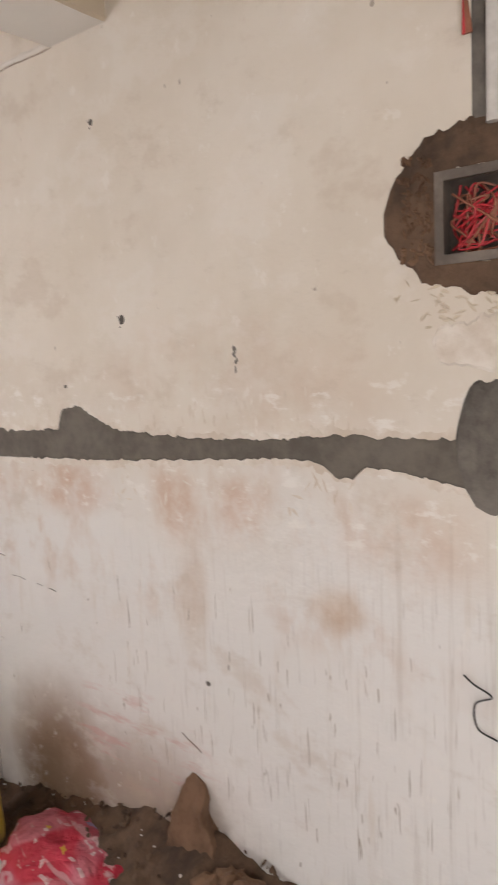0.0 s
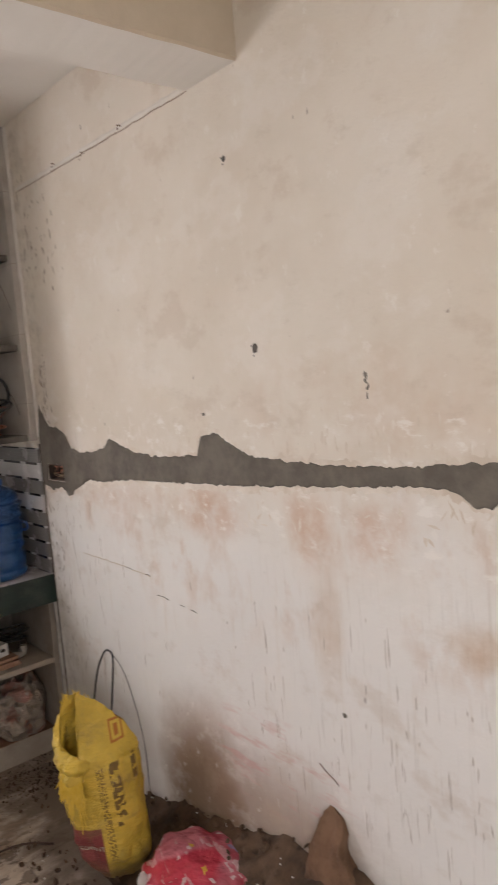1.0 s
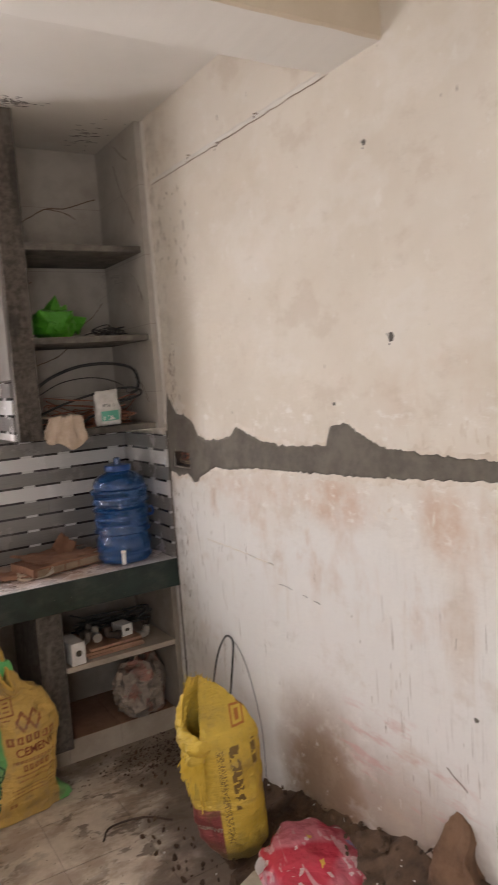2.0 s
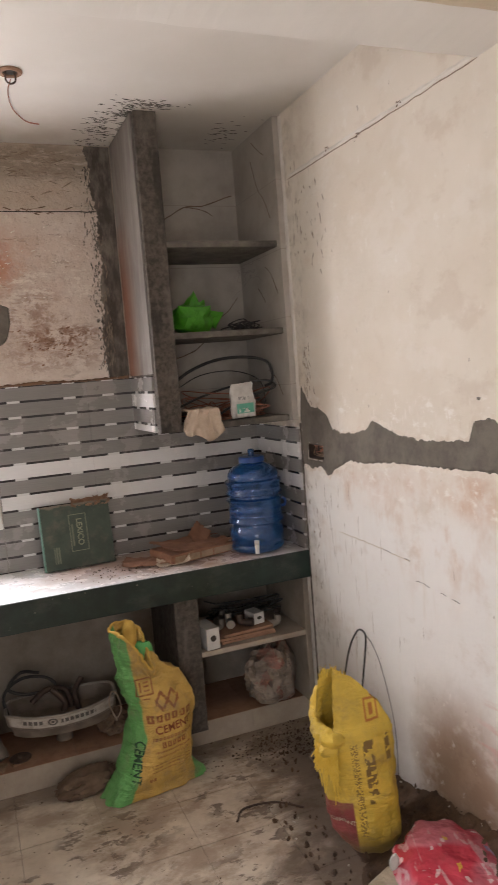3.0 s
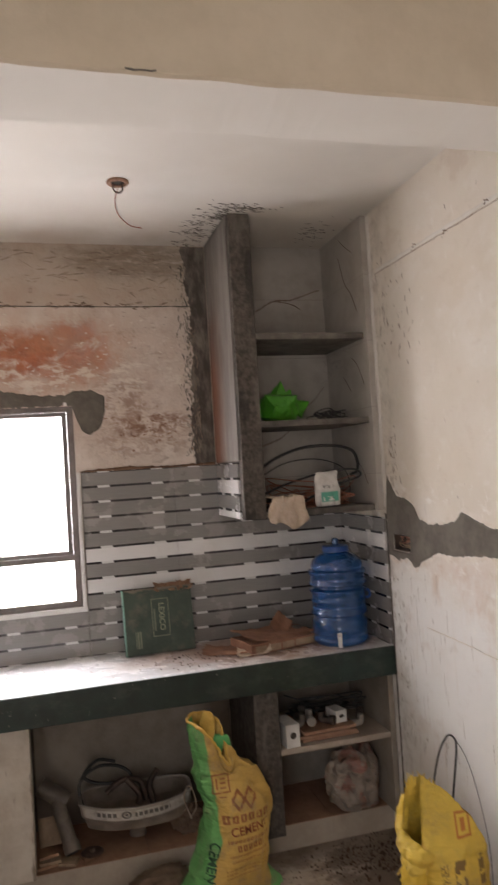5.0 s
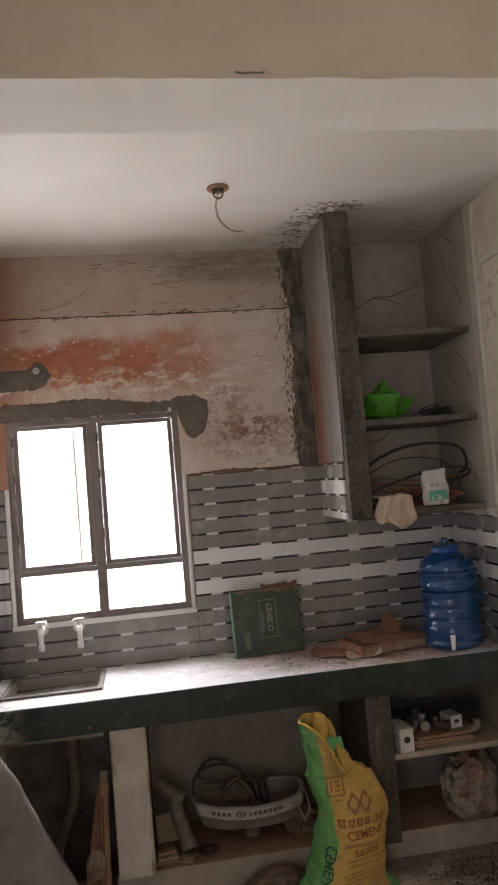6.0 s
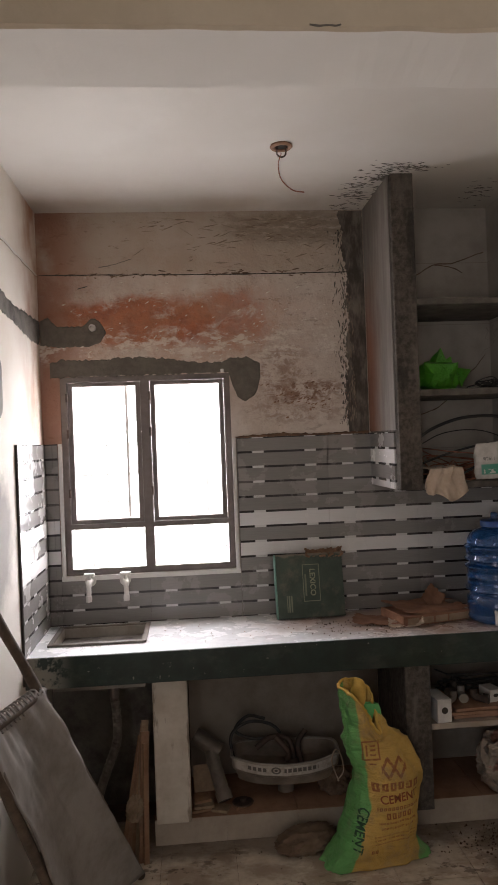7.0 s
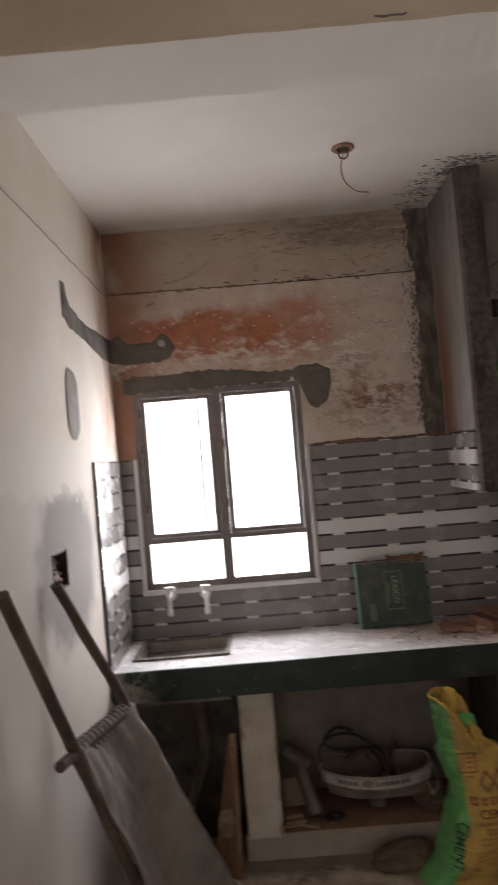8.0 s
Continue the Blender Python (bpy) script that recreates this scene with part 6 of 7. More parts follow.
tap = bib_tap()
tap.matrix_world = pose(-2.005, -0.013, 1.088)
copy_thing(tap, pose(-1.845, -0.013, 1.086, 0, 0, 8))

# ---- things on the counter ----
jugm = Nodes("translucent_blue_plastic", 0.12)
jugm.set("Transmission Weight", 0.6).set("IOR", 1.45).set("Coat Weight", 0.6)
jv = jugm.obj()
jugm.bump(jugm.noise(jv, 14, 3), 0.05, 0.01)
M_JUG = jugm.done(jugm.mix(jugm.noise(jv, 5, 3), (0.015, 0.095, 0.31), (0.03, 0.15, 0.43)))
M_JUGCAP = plain("deep_blue_cap", (0.012, 0.05, 0.20), (0.022, 0.08, 0.28), 0.35)
jug = thing("water_dispenser", "blue translucent water jar with a white tap", "water jar", pose(-0.182, -0.335, CT + 0.001, 0, 0, -24))
jug.scale = (0.89, 0.89, 0.97)
prof = [(0.112, 0.0), (0.128, 0.004), (0.141, 0.018), (0.143, 0.030), (0.136, 0.036), (0.136, 0.046), (0.143, 0.052), (0.143, 0.112), (0.128, 0.122), (0.128, 0.136), (0.147, 0.145), (0.147, 0.156), (0.139, 0.162), (0.139, 0.196), (0.143, 0.202), (0.143, 0.208), (0.139, 0.214), (0.139, 0.240), (0.149, 0.248), (0.149, 0.256), (0.130, 0.264), (0.130, 0.274), (0.149, 0.282), (0.149, 0.290), (0.141, 0.298), (0.141, 0.322),
        (0.150, 0.330), (0.150, 0.344), (0.134, 0.352), (0.136, 0.368), (0.122, 0.395), (0.098, 0.413), (0.072, 0.423), (0.062, 0.427), (0.062, 0.432)]
smooth(part("body", lathe(bmesh.new(), prof, 56), M_JUG, jug, "ribbed translucent blue body"), 60)
smooth(part("cap", lathe(bmesh.new(), [(0.066, 0.430), (0.068, 0.432), (0.068, 0.452), (0.064, 0.457), (0.022, 0.459)], 40), M_JUGCAP, jug, "blue screw cap"), 40)
smooth(part("knob", lathe(bmesh.new(), [(0.017, 0.457), (0.017, 0.487), (0.012, 0.492)], 20), M_JUG, jug), 40)
part("handle", tube(bmesh.new(), curve([(0.125, 0.03, 0.20), (0.158, 0.03, 0.205), (0.158, 0.03, 0.235), (0.125, 0.03, 0.24)], 5), 0.007, 8), M_JUGCAP, jug)
tapj = smooth(part("spigot", tube(bmesh.new(), curve([(0.0, -0.132, 0.052), (0.002, -0.158, 0.052), (0.002, -0.166, 0.04), (0.002, -0.166, 0.012)], 5), 0.0105, 12), M_WPLASTIC, jug, "white plastic spigot"), 50)
part("lever", boxed(-0.010, 0.014, -0.172, -0.150, 0.06, 0.074, 0.003), M_WPLASTIC, tapj)


def book_cover():
    n = Nodes("worn_green_cover", 0.45)
    v = n.obj()
    s = n.xyz(v)
    c = n.mix(n.ramp(n.noise(v, 14, 5), 0.35, 0.65), (0.026, 0.042, 0.03), (0.042, 0.064, 0.045))
    outer = n.mul(n.within(s[0], -0.035, 0.045, 0.001), n.within(s[2], 0.075, 0.245, 0.001))
    inner = n.mul(n.within(s[0], -0.032, 0.042, 0.001), n.within(s[2], 0.078, 0.242, 0.001))
    small = n.mul(n.within(s[0], -0.026, -0.018, 0.001), n.within(s[2], 0.10, 0.20, 0.002))
    foot = n.mul(n.within(s[0], -0.115, -0.085, 0.001), n.within(s[2], 0.03, 0.105, 0.002), n.ramp(n.math("FRACT", n.math("MULTIPLY", s[0], 90)), 0.3, 0.45))
    m = n.most(n.math("SUBTRACT", outer, inner, True), n.math("MULTIPLY", small, 0.6), n.math("MULTIPLY", foot, 0.7))
    c = n.mix(n.math("MULTIPLY", m, 0.75), c, (0.26, 0.27, 0.18))
    dust = n.ramp(n.noise(v, 8, 6, 0.7), 0.5, 0.75)
    torn = n.mul(n.ramp(n.math("ADD", s[2], n.math("MULTIPLY", n.noise(v, 18, 5, 0.7), 0.05)), 0.305, 0.316), 0.85)
    return n.done(n.mix(n.most(n.math("MULTIPLY", dust, 0.6), torn), c, (0.20, 0.155, 0.115)))


def ragged_sheet(w, h, seed, curl=0.02, nx=22, ny=16, thick=0.002):
    """A torn sheet with thickness, curled at its edges."""
    bm = bmesh.new()
    tops, lows = [], []
    for i in range(nx + 1):
        a, b = [], []
        for j in range(ny + 1):
            u, q = i / nx * 2 - 1, j / ny * 2 - 1
            ex = 1 + 0.10 * noise.noise((q * 4, seed, 0)) + 0.05 * noise.noise((q * 14, seed, 0))
            ey = 1 + 0.10 * noise.noise((u * 4, seed, 9)) + 0.05 * noise.noise((u * 14, seed, 9))
            z = 0.004 + curl * (max(0, abs(u) - 0.5) ** 2 * 1.5 * (0.5 + noise.noise((q * 2, seed, 4))) + 0.2 * abs(noise.noise((u * 2.3, q * 2.3, seed))))
            p = Vector((u * w / 2 * ex, q * h / 2 * ey, max(0.001, z)))
            a.append(bm.verts.new(p + Vector((0, 0, thick))))
            b.append(bm.verts.new(p))
        tops.append(a)
        lows.append(b)
    for i in range(nx):
        for j in range(ny):
            bm.faces.new((tops[i][j], tops[i + 1][j], tops[i + 1][j + 1], tops[i][j + 1]))
            bm.faces.new((lows[i][j], lows[i][j + 1], lows[i + 1][j + 1], lows[i + 1][j]))
    for i in range(nx):
        for j in (0, ny):
            bm.faces.new((tops[i][j], lows[i][j], lows[i + 1][j], tops[i + 1][j]))
    for j in range(ny):
        for i in (0, nx):
            bm.faces.new((tops[i][j], lows[i][j], lows[i][j + 1], tops[i][j + 1]))
    return bm


book = thing("book", "large worn green hardback box file leaning on tiles", "book", pose(-0.982, -0.118, CT + 0.003, -9, 0, 3))
cover = part("cover", boxed(-0.158, 0.158, -0.022, -0.018, 0.0, 0.295, 0.0015), book_cover(), book, "worn green front board")
lettering("lettering", "LEXICO", 0.036, cover, 0.010, 0.162, -90, plain("dull_gilt_print", (0.22, 0.23, 0.15), (0.30, 0.31, 0.21), 0.6), "dull gilt title")
for x, w, s in ((0.05, 0.13, 3.0), (0.125, 0.07, 7.0)):
    part("torn_edge", ragged_sheet(w, 0.045, s, 0.10), M_KRAFT, book, "torn brown paper").matrix_local = pose(x, -0.004, 0.288, 62, 0, 0)
part("pages", boxed(-0.150, 0.156, -0.0175, 0.0175, 0.004, 0.288, 0.002), plain("yellowed_paper", (0.36, 0.27, 0.18), (0.48, 0.38, 0.27), 0.9, 0, 40, 0.3), book, "ragged brown pages")
part("cover", boxed(-0.158, 0.158, 0.018, 0.022, 0.0, 0.295, 0.0015), book_cover(), book)
part("spine", boxed(-0.163, -0.158, -0.022, 0.022, 0.0, 0.295, 0.002), plain("faded_teal_spine", (0.10, 0.22, 0.17), (0.16, 0.30, 0.24), 0.4), book, "faded teal spine")


M_CARTON = plain("reddish_torn_card", (0.17, 0.078, 0.045), (0.30, 0.155, 0.095), 0.85, 0, 14, 0.3)
carton = thing("flattened_carton", "torn brown cardboard carton lying flat on the counter", "carton", pose(-0.47, -0.255, CT + 0.001, 0, 0, 14))
crate = boxed(-0.175, 0.165, -0.085, 0.12, 0.001, 0.046, 0.003)
bmesh.ops.subdivide_edges(crate, edges=crate.edges[:], cuts=5, use_grid_fill=True)
for v in crate.verts:
    v.co.z = max(0.001, v.co.z * (1 + 0.22 * noise.noise((v.co.x * 9, v.co.y * 9, 2))))
    v.co.y += 0.006 * noise.noise((v.co.x * 14, v.co.z * 30, 6))
part("panel", crate, M_CARTON, carton)
for x0, x1 in ((-0.160, -0.105), (-0.095, -0.03), (-0.022, 0.04), (0.048, 0.15)):
    part("label", boxed(x0, x1, -0.094, -0.0905, 0.009, 0.037, 0.001), M_WOOD, carton, "pale printed label strip")
smooth(part("flap", ragged_sheet(0.34, 0.20, 3.0, 0.05), M_CARTON, carton, "curled torn flap"), 30).matrix_local = pose(0.0, 0.03, 0.048, 4, 3, 4)
smooth(part("flap", ragged_sheet(0.11, 0.09, 13.0, 0.03), M_CARTON, carton, "torn upright flap"), 30).matrix_local = pose(0.06, 0.06, 0.075, 48, -28, 30)
sheet = tagged(smooth(part("torn_paper", ragged_sheet(0.22, 0.16, 8.0, 0.06), M_CARTON), 30), "torn curled brown paper on the counter", "paper")
sheet.matrix_world = pose(-0.70, -0.25, CT + 0.001, 0, 0, -18)
sheet = tagged(smooth(part("torn_paper", ragged_sheet(0.15, 0.07, 18.0, 0.08), M_CLOTH), 30), "pale folded scrap of paper beside the carton", "paper")
sheet.matrix_world = pose(-0.60, -0.345, CT + 0.004, 12, -6, -16)
tub = thing("small_tub", "small clear plastic tub with white lid", "tub", pose(-0.335, -0.17, CT + 0.001))
smooth(part("cup", lathe(bmesh.new(), [(0.018, 0), (0.02, 0.003), (0.023, 0.05)], 20), M_WPLASTIC, tub), 40)
smooth(part("lid", lathe(bmesh.new(), [(0.025, 0.050), (0.025, 0.058), (0.02, 0.06)], 20), M_PVC, tub), 40)
stones("counter_crumbs", 130, lambda r: (r.gauss(-0.80, 0.13), r.uniform(-0.44, -0.2), CT), (0.001, 0.008), M_RUBBLE, "dark crumbs and flakes on the counter", 6)
stones("counter_crumbs", 40, lambda r: (r.uniform(-1.7, -0.4), r.uniform(-0.46, -0.1), CT), (0.002, 0.006), M_KRAFT, "brown flakes on the counter", 7)

# ---- things on the upper shelves ----


def crumple(r, seed, rough=0.45, sub=4, squash=(1, 1, 1), fine=0.25):
    bm = bmesh.new()
    bmesh.ops.create_icosphere(bm, subdivisions=sub, radius=r)
    for v in bm.verts:
        d = v.co.normalized()
        k = abs(noise.noise(d * 2.2 + Vector((seed, 0, 0)))) * rough + abs(noise.noise(d * 4.2 + Vector((0, seed, 0)))) * rough * 0.5 + noise.noise(d * 13 + Vector((0, 0, seed))) * fine * 0.3
        v.co = d * r * (1.12 - k)
        v.co = Vector((v.co.x * squash[0], v.co.y * squash[1], v.co.z * squash[2]))
    return settle(bm)


def settle(bm):
    """Flattens the underside and sets it on z = 0."""
    low = min(v.co.z for v in bm.verts) * 0.72
    for v in bm.verts:
        v.co.z = max(v.co.z, low) - low
    return bm


def creased(r, seed, deep=0.5, pitch=1.8, sub=5, squash=(1, 1, 1)):
    """A crumpled film: sharp ridges between hollows."""
    bm = bmesh.new()
    bmesh.ops.create_icosphere(bm, subdivisions=sub, radius=r)
    for v in bm.verts:
        d = v.co.normalized()
        w = d + 0.35 * Vector((noise.noise(d * 2 + Vector((seed, 0, 0))), noise.noise(d * 2 + Vector((0, seed, 0))), noise.noise(d * 2 + Vector((0, 0, seed)))))
        k = noise.voronoi(w * pitch + Vector((seed, seed, seed)))[0][0] + 0.35 * noise.voronoi(w * pitch * 2.6 + Vector((seed, 0, 1)))[0][0]
        v.co = d * r * (1 - deep * 0.55 + deep * k)
        v.co = Vector((v.co.x * squash[0], v.co.y * squash[1], v.co.z * squash[2]))
    return settle(bm)


def folded(r, seed, squash):
    """A stiff folded film with few broad facets and sharp peaks."""
    rnd = random.Random(seed)
    bm = bmesh.new()
    bmesh.ops.create_icosphere(bm, subdivisions=2, radius=r)
    for v in bm.verts:
        d = v.co.normalized()
        v.co = d * r * (rnd.uniform(0.55, 0.95) if rnd.random() < 0.7 else rnd.uniform(1.1, 1.45 if d.z > 0 else 1.1))
        v.co = Vector((v.co.x * squash[0], v.co.y * squash[1], v.co.z * squash[2]))
    bmesh.ops.subdivide_edges(bm, edges=bm.edges[:], cuts=2, use_grid_fill=True)
    for v in bm.verts:
        v.co += Vector((noise.noise(v.co * 40), noise.noise(v.co * 40 + Vector((4, 0, 0))), noise.noise(v.co * 40 + Vector((0, 4, 0))))) * r * 0.07
    return settle(bm)


gm = Nodes("thin_green_plastic_film", 0.3)
gm.set("Transmission Weight", 0.25)
gm.bump(gm.noise(gm.obj(), 30, 4, 0.6, 1.0), 0.6, 0.02)
M_GBAG = gm.done(gm.mix(gm.noise(gm.obj(), 9, 3), (0.04, 0.30, 0.015), (0.14, 0.50, 0.035)))
gb = tagged(part("plastic_bag", folded(0.092, 26, (1.25, 0.8, 0.95)), M_GBAG), "crumpled bright green plastic bag on a shelf", "bag")
gb.matrix_world = pose(-0.385, -0.30, 1.909, 0, 0, 10)
for px, pz, rx in ((0.01, 0.07, 8), (0.06, 0.05, 48)):
    ear = sack([(0.0, 0, 0, 0.05, 0.012, 2), (0.03, 0, 0, 0.04, 0.010, 2), (0.06, 0.01, 0, 0.022, 0.006, 2), (0.085, 0.02, 0, 0.004, 0.003, 2)], 14, 10, 0.006, px * 90)
    part("ear", ear, M_GBAG, gb).matrix_local = pose(px, -0.01, pz, 0, rx, 0)


def tangle(name, label, centre, spread, n, radius, material, seed, group=""):
    ob = thing(name, label, "wire", pose(*centre), group)
    r = random.Random(seed)
    for _ in range(n):
        pts = [(r.uniform(-1, 1) * spread[0], r.uniform(-1, 1) * spread[1], radius + r.random() ** 2 * spread[2]) for _ in range(6)]
        smooth(part("strand", tube(bmesh.new(), curve(pts, 7), radius, 6), material, ob))
    return ob


tangle("wire_tangle", "tangle of thin black wire on a shelf", (-0.175, -0.33, 1.909), (0.085, 0.07, 0.05), 9, 0.0025, M_BLACK, 4)
tangle("wire_tangle", "tangle of reddish copper wire on a shelf", (-0.28, -0.24, 1.513), (0.22, 0.14, 0.13), 10, 0.0028, M_COPPER, 9)
coil = thing("cable_coil", "loops of stiff black cable standing on a shelf", "cable", pose(0, 0, 0))
smooth(part("loop", tube(bmesh.new(), curve([(-0.53, -0.33, 1.69), (-0.44, -0.33, 1.745), (-0.31, -0.32, 1.785), (-0.17, -0.32, 1.79), (-0.07, -0.33, 1.765), (-0.045, -0.34, 1.71), (-0.06, -0.36, 1.665), (-0.10, -0.38, 1.65)], 10), 0.007, 10), M_BLACK, coil))
smooth(part("loop", tube(bmesh.new(), curve([(-0.50, -0.28, 1.58), (-0.38, -0.30, 1.625), (-0.22, -0.33, 1.665), (-0.10, -0.37, 1.675), (-0.05, -0.38, 1.655), (-0.08, -0.38, 1.63), (-0.2, -0.36, 1.60), (-0.35, -0.33, 1.52)], 10), 0.005, 10), M_BLACK, coil))
smooth(part("loop", tube(bmesh.new(), curve([(-0.50, -0.25, 1.66), (-0.36, -0.22, 1.72), (-0.2, -0.22, 1.73), (-0.08, -0.25, 1.68), (-0.06, -0.27, 1.58), (-0.1, -0.28, 1.517)], 10), 0.0025, 8), M_BLACK, coil))


def pouch_mat():
    n = Nodes("printed_white_pouch", 0.35)
    v = n.obj()
    s = n.xyz(v)
    c = n.mix(n.ramp(n.noise(v, 22, 4), 0.3, 0.7), (0.48, 0.46, 0.43), (0.66, 0.64, 0.61))
    front = n.ramp(s[1], 0.0, -0.01)
    label = n.mul(n.within(s[0], -0.03, 0.05, 0.003), n.within(s[2], 0.022, 0.066, 0.003), front)
    c = n.mix(label, c, (0.10, 0.38, 0.27))
    blot = n.mul(n.within(s[0], -0.02, 0.03, 0.002), n.within(s[2], 0.026, 0.045, 0.002), n.ramp(n.noise(v, 70, 1), 0.5, 0.55), front)
    c = n.mix(blot, c, (0.7, 0.7, 0.66))
    bars = n.mul(n.within(s[0], -0.022, 0.03, 0.002), n.within(s[2], 0.082, 0.098, 0.002), n.ramp(n.noise(n.stretch(v, (2, 1, 1)), 60, 1), 0.5, 0.56), front)
    return n.done(n.mix(n.math("MULTIPLY", bars, 0.7), c, (0.12, 0.12, 0.12)))


pouch = smooth(part("paper_pouch", sack([(0.0, 0, 0, 0.046, 0.026, 4), (0.01, 0, 0, 0.051, 0.03, 4), (0.07, 0, 0, 0.052, 0.03, 3.5), (0.12, 0.0, 0, 0.052, 0.024, 3), (0.145, 0.004, 0, 0.050, 0.014, 3), (0.158, 0.004, 0, 0.045, 0.006, 2.4)], 36, 24, 0.011, 61), pouch_mat()), 60)
pouch.matrix_world = pose(-0.225, -0.385, 1.513, 0, -2, -10)
tagged(pouch, "crumpled white pouch with a green label on a shelf", "pouch")
cloth = bmesh.new()
rows = []
for i in range(27):
    row = []
    for j in range(33):
        u, q = i / 26, j / 32
        x = -0.538 + 0.165 * u + 0.02 * math.sin(q * 4 + u * 3) + (0.02 * (u - 0.5) * (1 - q))
        s = q * (0.180 + 0.04 * math.sin(u * 3.0))
        y, z = (-0.40 - s, 1.575) if s < 0.085 else (-0.487, 1.575 - (s - 0.085) * (0.80 + 0.28 * u + 0.10 * math.sin(u * 11)))
        f = noise.noise((u * 5, q * 2.5, 1)) + 0.5 * noise.noise((u * 11, q * 6, 2))
        row.append(cloth.verts.new((x + 0.01 * f, y - 0.016 * abs(f) - 0.011 * (1 + math.sin(u * 19 + q * 3)) * q - (0.012 if s > 0.085 else 0), z + 0.03 * max(0, f) * (1 - q))))
    rows.append(row)
for a, b in zip(rows, rows[1:]):
    for j in range(32):
        cloth.faces.new((a[j], b[j], b[j + 1], a[j + 1]))
cl = smooth(part("rag", cloth, M_CLOTH), 80)
cl.modifiers.new("thickness", "SOLIDIFY").thickness = 0.004
tagged(cl, "dirty beige cloth rag hanging over a shelf edge", "rag")
for x, y, r, s, m, lab in ((-0.47, -0.25, 0.035, 5, M_IRON, "dark rusty lump of scrap on a shelf"), (-0.12, -0.25, 0.045, 7, M_BOARD, "dusty reddish crumpled wrapper on a shelf")):
    tagged(part("scrap", crumple(r, s, 0.7, 3), m), lab, "scrap").matrix_world = pose(x, y, 1.513, 0, 0, 30 * s)

# ---- things on the lower shelf ----
for k, (x0, x1, y0, y1, z, a) in enumerate(((-0.44, -0.17, -0.44, -0.16, 0.497, 2), (-0.445, -0.175, -0.445, -0.17, 0.511, -1), (-0.43, -0.18, -0.435, -0.18, 0.525, 3))):
    ob = tagged(part("board", boxed(-(x1 - x0) / 2, (x1 - x0) / 2, -(y1 - y0) / 2, (y1 - y0) / 2, 0, 0.0125, 0.0015), M_BOARD), "reddish brown board in a stack on the shelf", "board", "boards on the lower shelf")
    ob.matrix_world = pose((x0 + x1) / 2, (y0 + y1) / 2, z, 0, 0, a)


def switch_block():
    ob = thing("socket_box", "white plastic socket box with a round hole", "socket box", group="socket boxes on the shelf")
    part("case", boxed(-0.032, 0.032, -0.07, 0.07, 0.0, 0.098, 0.004), M_WPLASTIC, ob)
    # flat black disc stands in for the shade inside the hole
    part("hole", tube(bmesh.new(), [(0, -0.0702, 0.052), (0, -0.0722, 0.052)], 0.014, 18), M_DARK, ob, "black disc for the shaded round hole")
    return ob


sb = switch_block()
sb.matrix_world = pose(-0.493, -0.405, 0.4965, 0, 0, 6)
small = copy_thing(sb, pose(-0.235, -0.35, 0.539, 0, 0, 12))
small.scale = (0.9, 0.6, 0.55)
for i, (x, y, z, rz) in enumerate(((-0.43, -0.38, 0.539, 20), (-0.36, -0.34, 0.539, 80), (-0.30, -0.38, 0.539, 140), (-0.38, -0.27, 0.539, 50), (-0.14, -0.36, 0.496, 10), (-0.10, -0.30, 0.496, 65))):
    ob = thing("pipe_fitting", "dusty grey pipe fitting on the lower shelf", "pipe fitting", pose(x, y, z, 0, 0, rz), "pipe fittings")
    smooth(part("elbow", tube(bmesh.new(), curve([(-0.04, 0, 0.020), (0.0, 0, 0.020), (0.018, 0, 0.026), (0.022, 0, 0.055)], 6), 0.016, 14), (M_PVC, M_CERAMIC, M_IRON)[i % 3], ob), 50)
    smooth(part("collar", tube(bmesh.new(), [(-0.045, 0, 0.021), (-0.022, 0, 0.021)], 0.0205, 14), (M_PVC, M_CERAMIC, M_IRON)[i % 3], ob), 40)
tangle("wire_tangle", "tangle of dark cable behind the fittings", (-0.24, -0.22, 0.54), (0.2, 0.06, 0.10), 8, 0.004, M_BLACK, 14)


def film(n, v, s, c):
    c = n.mix(n.math("MULTIPLY", n.ramp(n.noise(v, 9, 3), 0.52, 0.58), 0.75), c, (0.30, 0.09, 0.065))
    return n.mix(n.math("MULTIPLY", n.ramp(n.noise(v, 14, 3), 0.5, 0.7), 0.6), c, (0.12, 0.10, 0.085))


cb = part("crumpled_bag", creased(0.130, 9.0, 0.40, 1.7, 5, (1.05, 0.85, 1.08)), woven("dusty_translucent_wrap", (0.33, 0.27, 0.22), film, (0.15, 0.115, 0.09), 0.35))
cb.matrix_world = pose(-0.165, -0.33, PT + 0.001, 0, 0, 40)
tagged(smooth(cb, 45), "dusty crumpled plastic bag stuffed into the niche", "bag")

# ---- things on the plinth below the counter ----


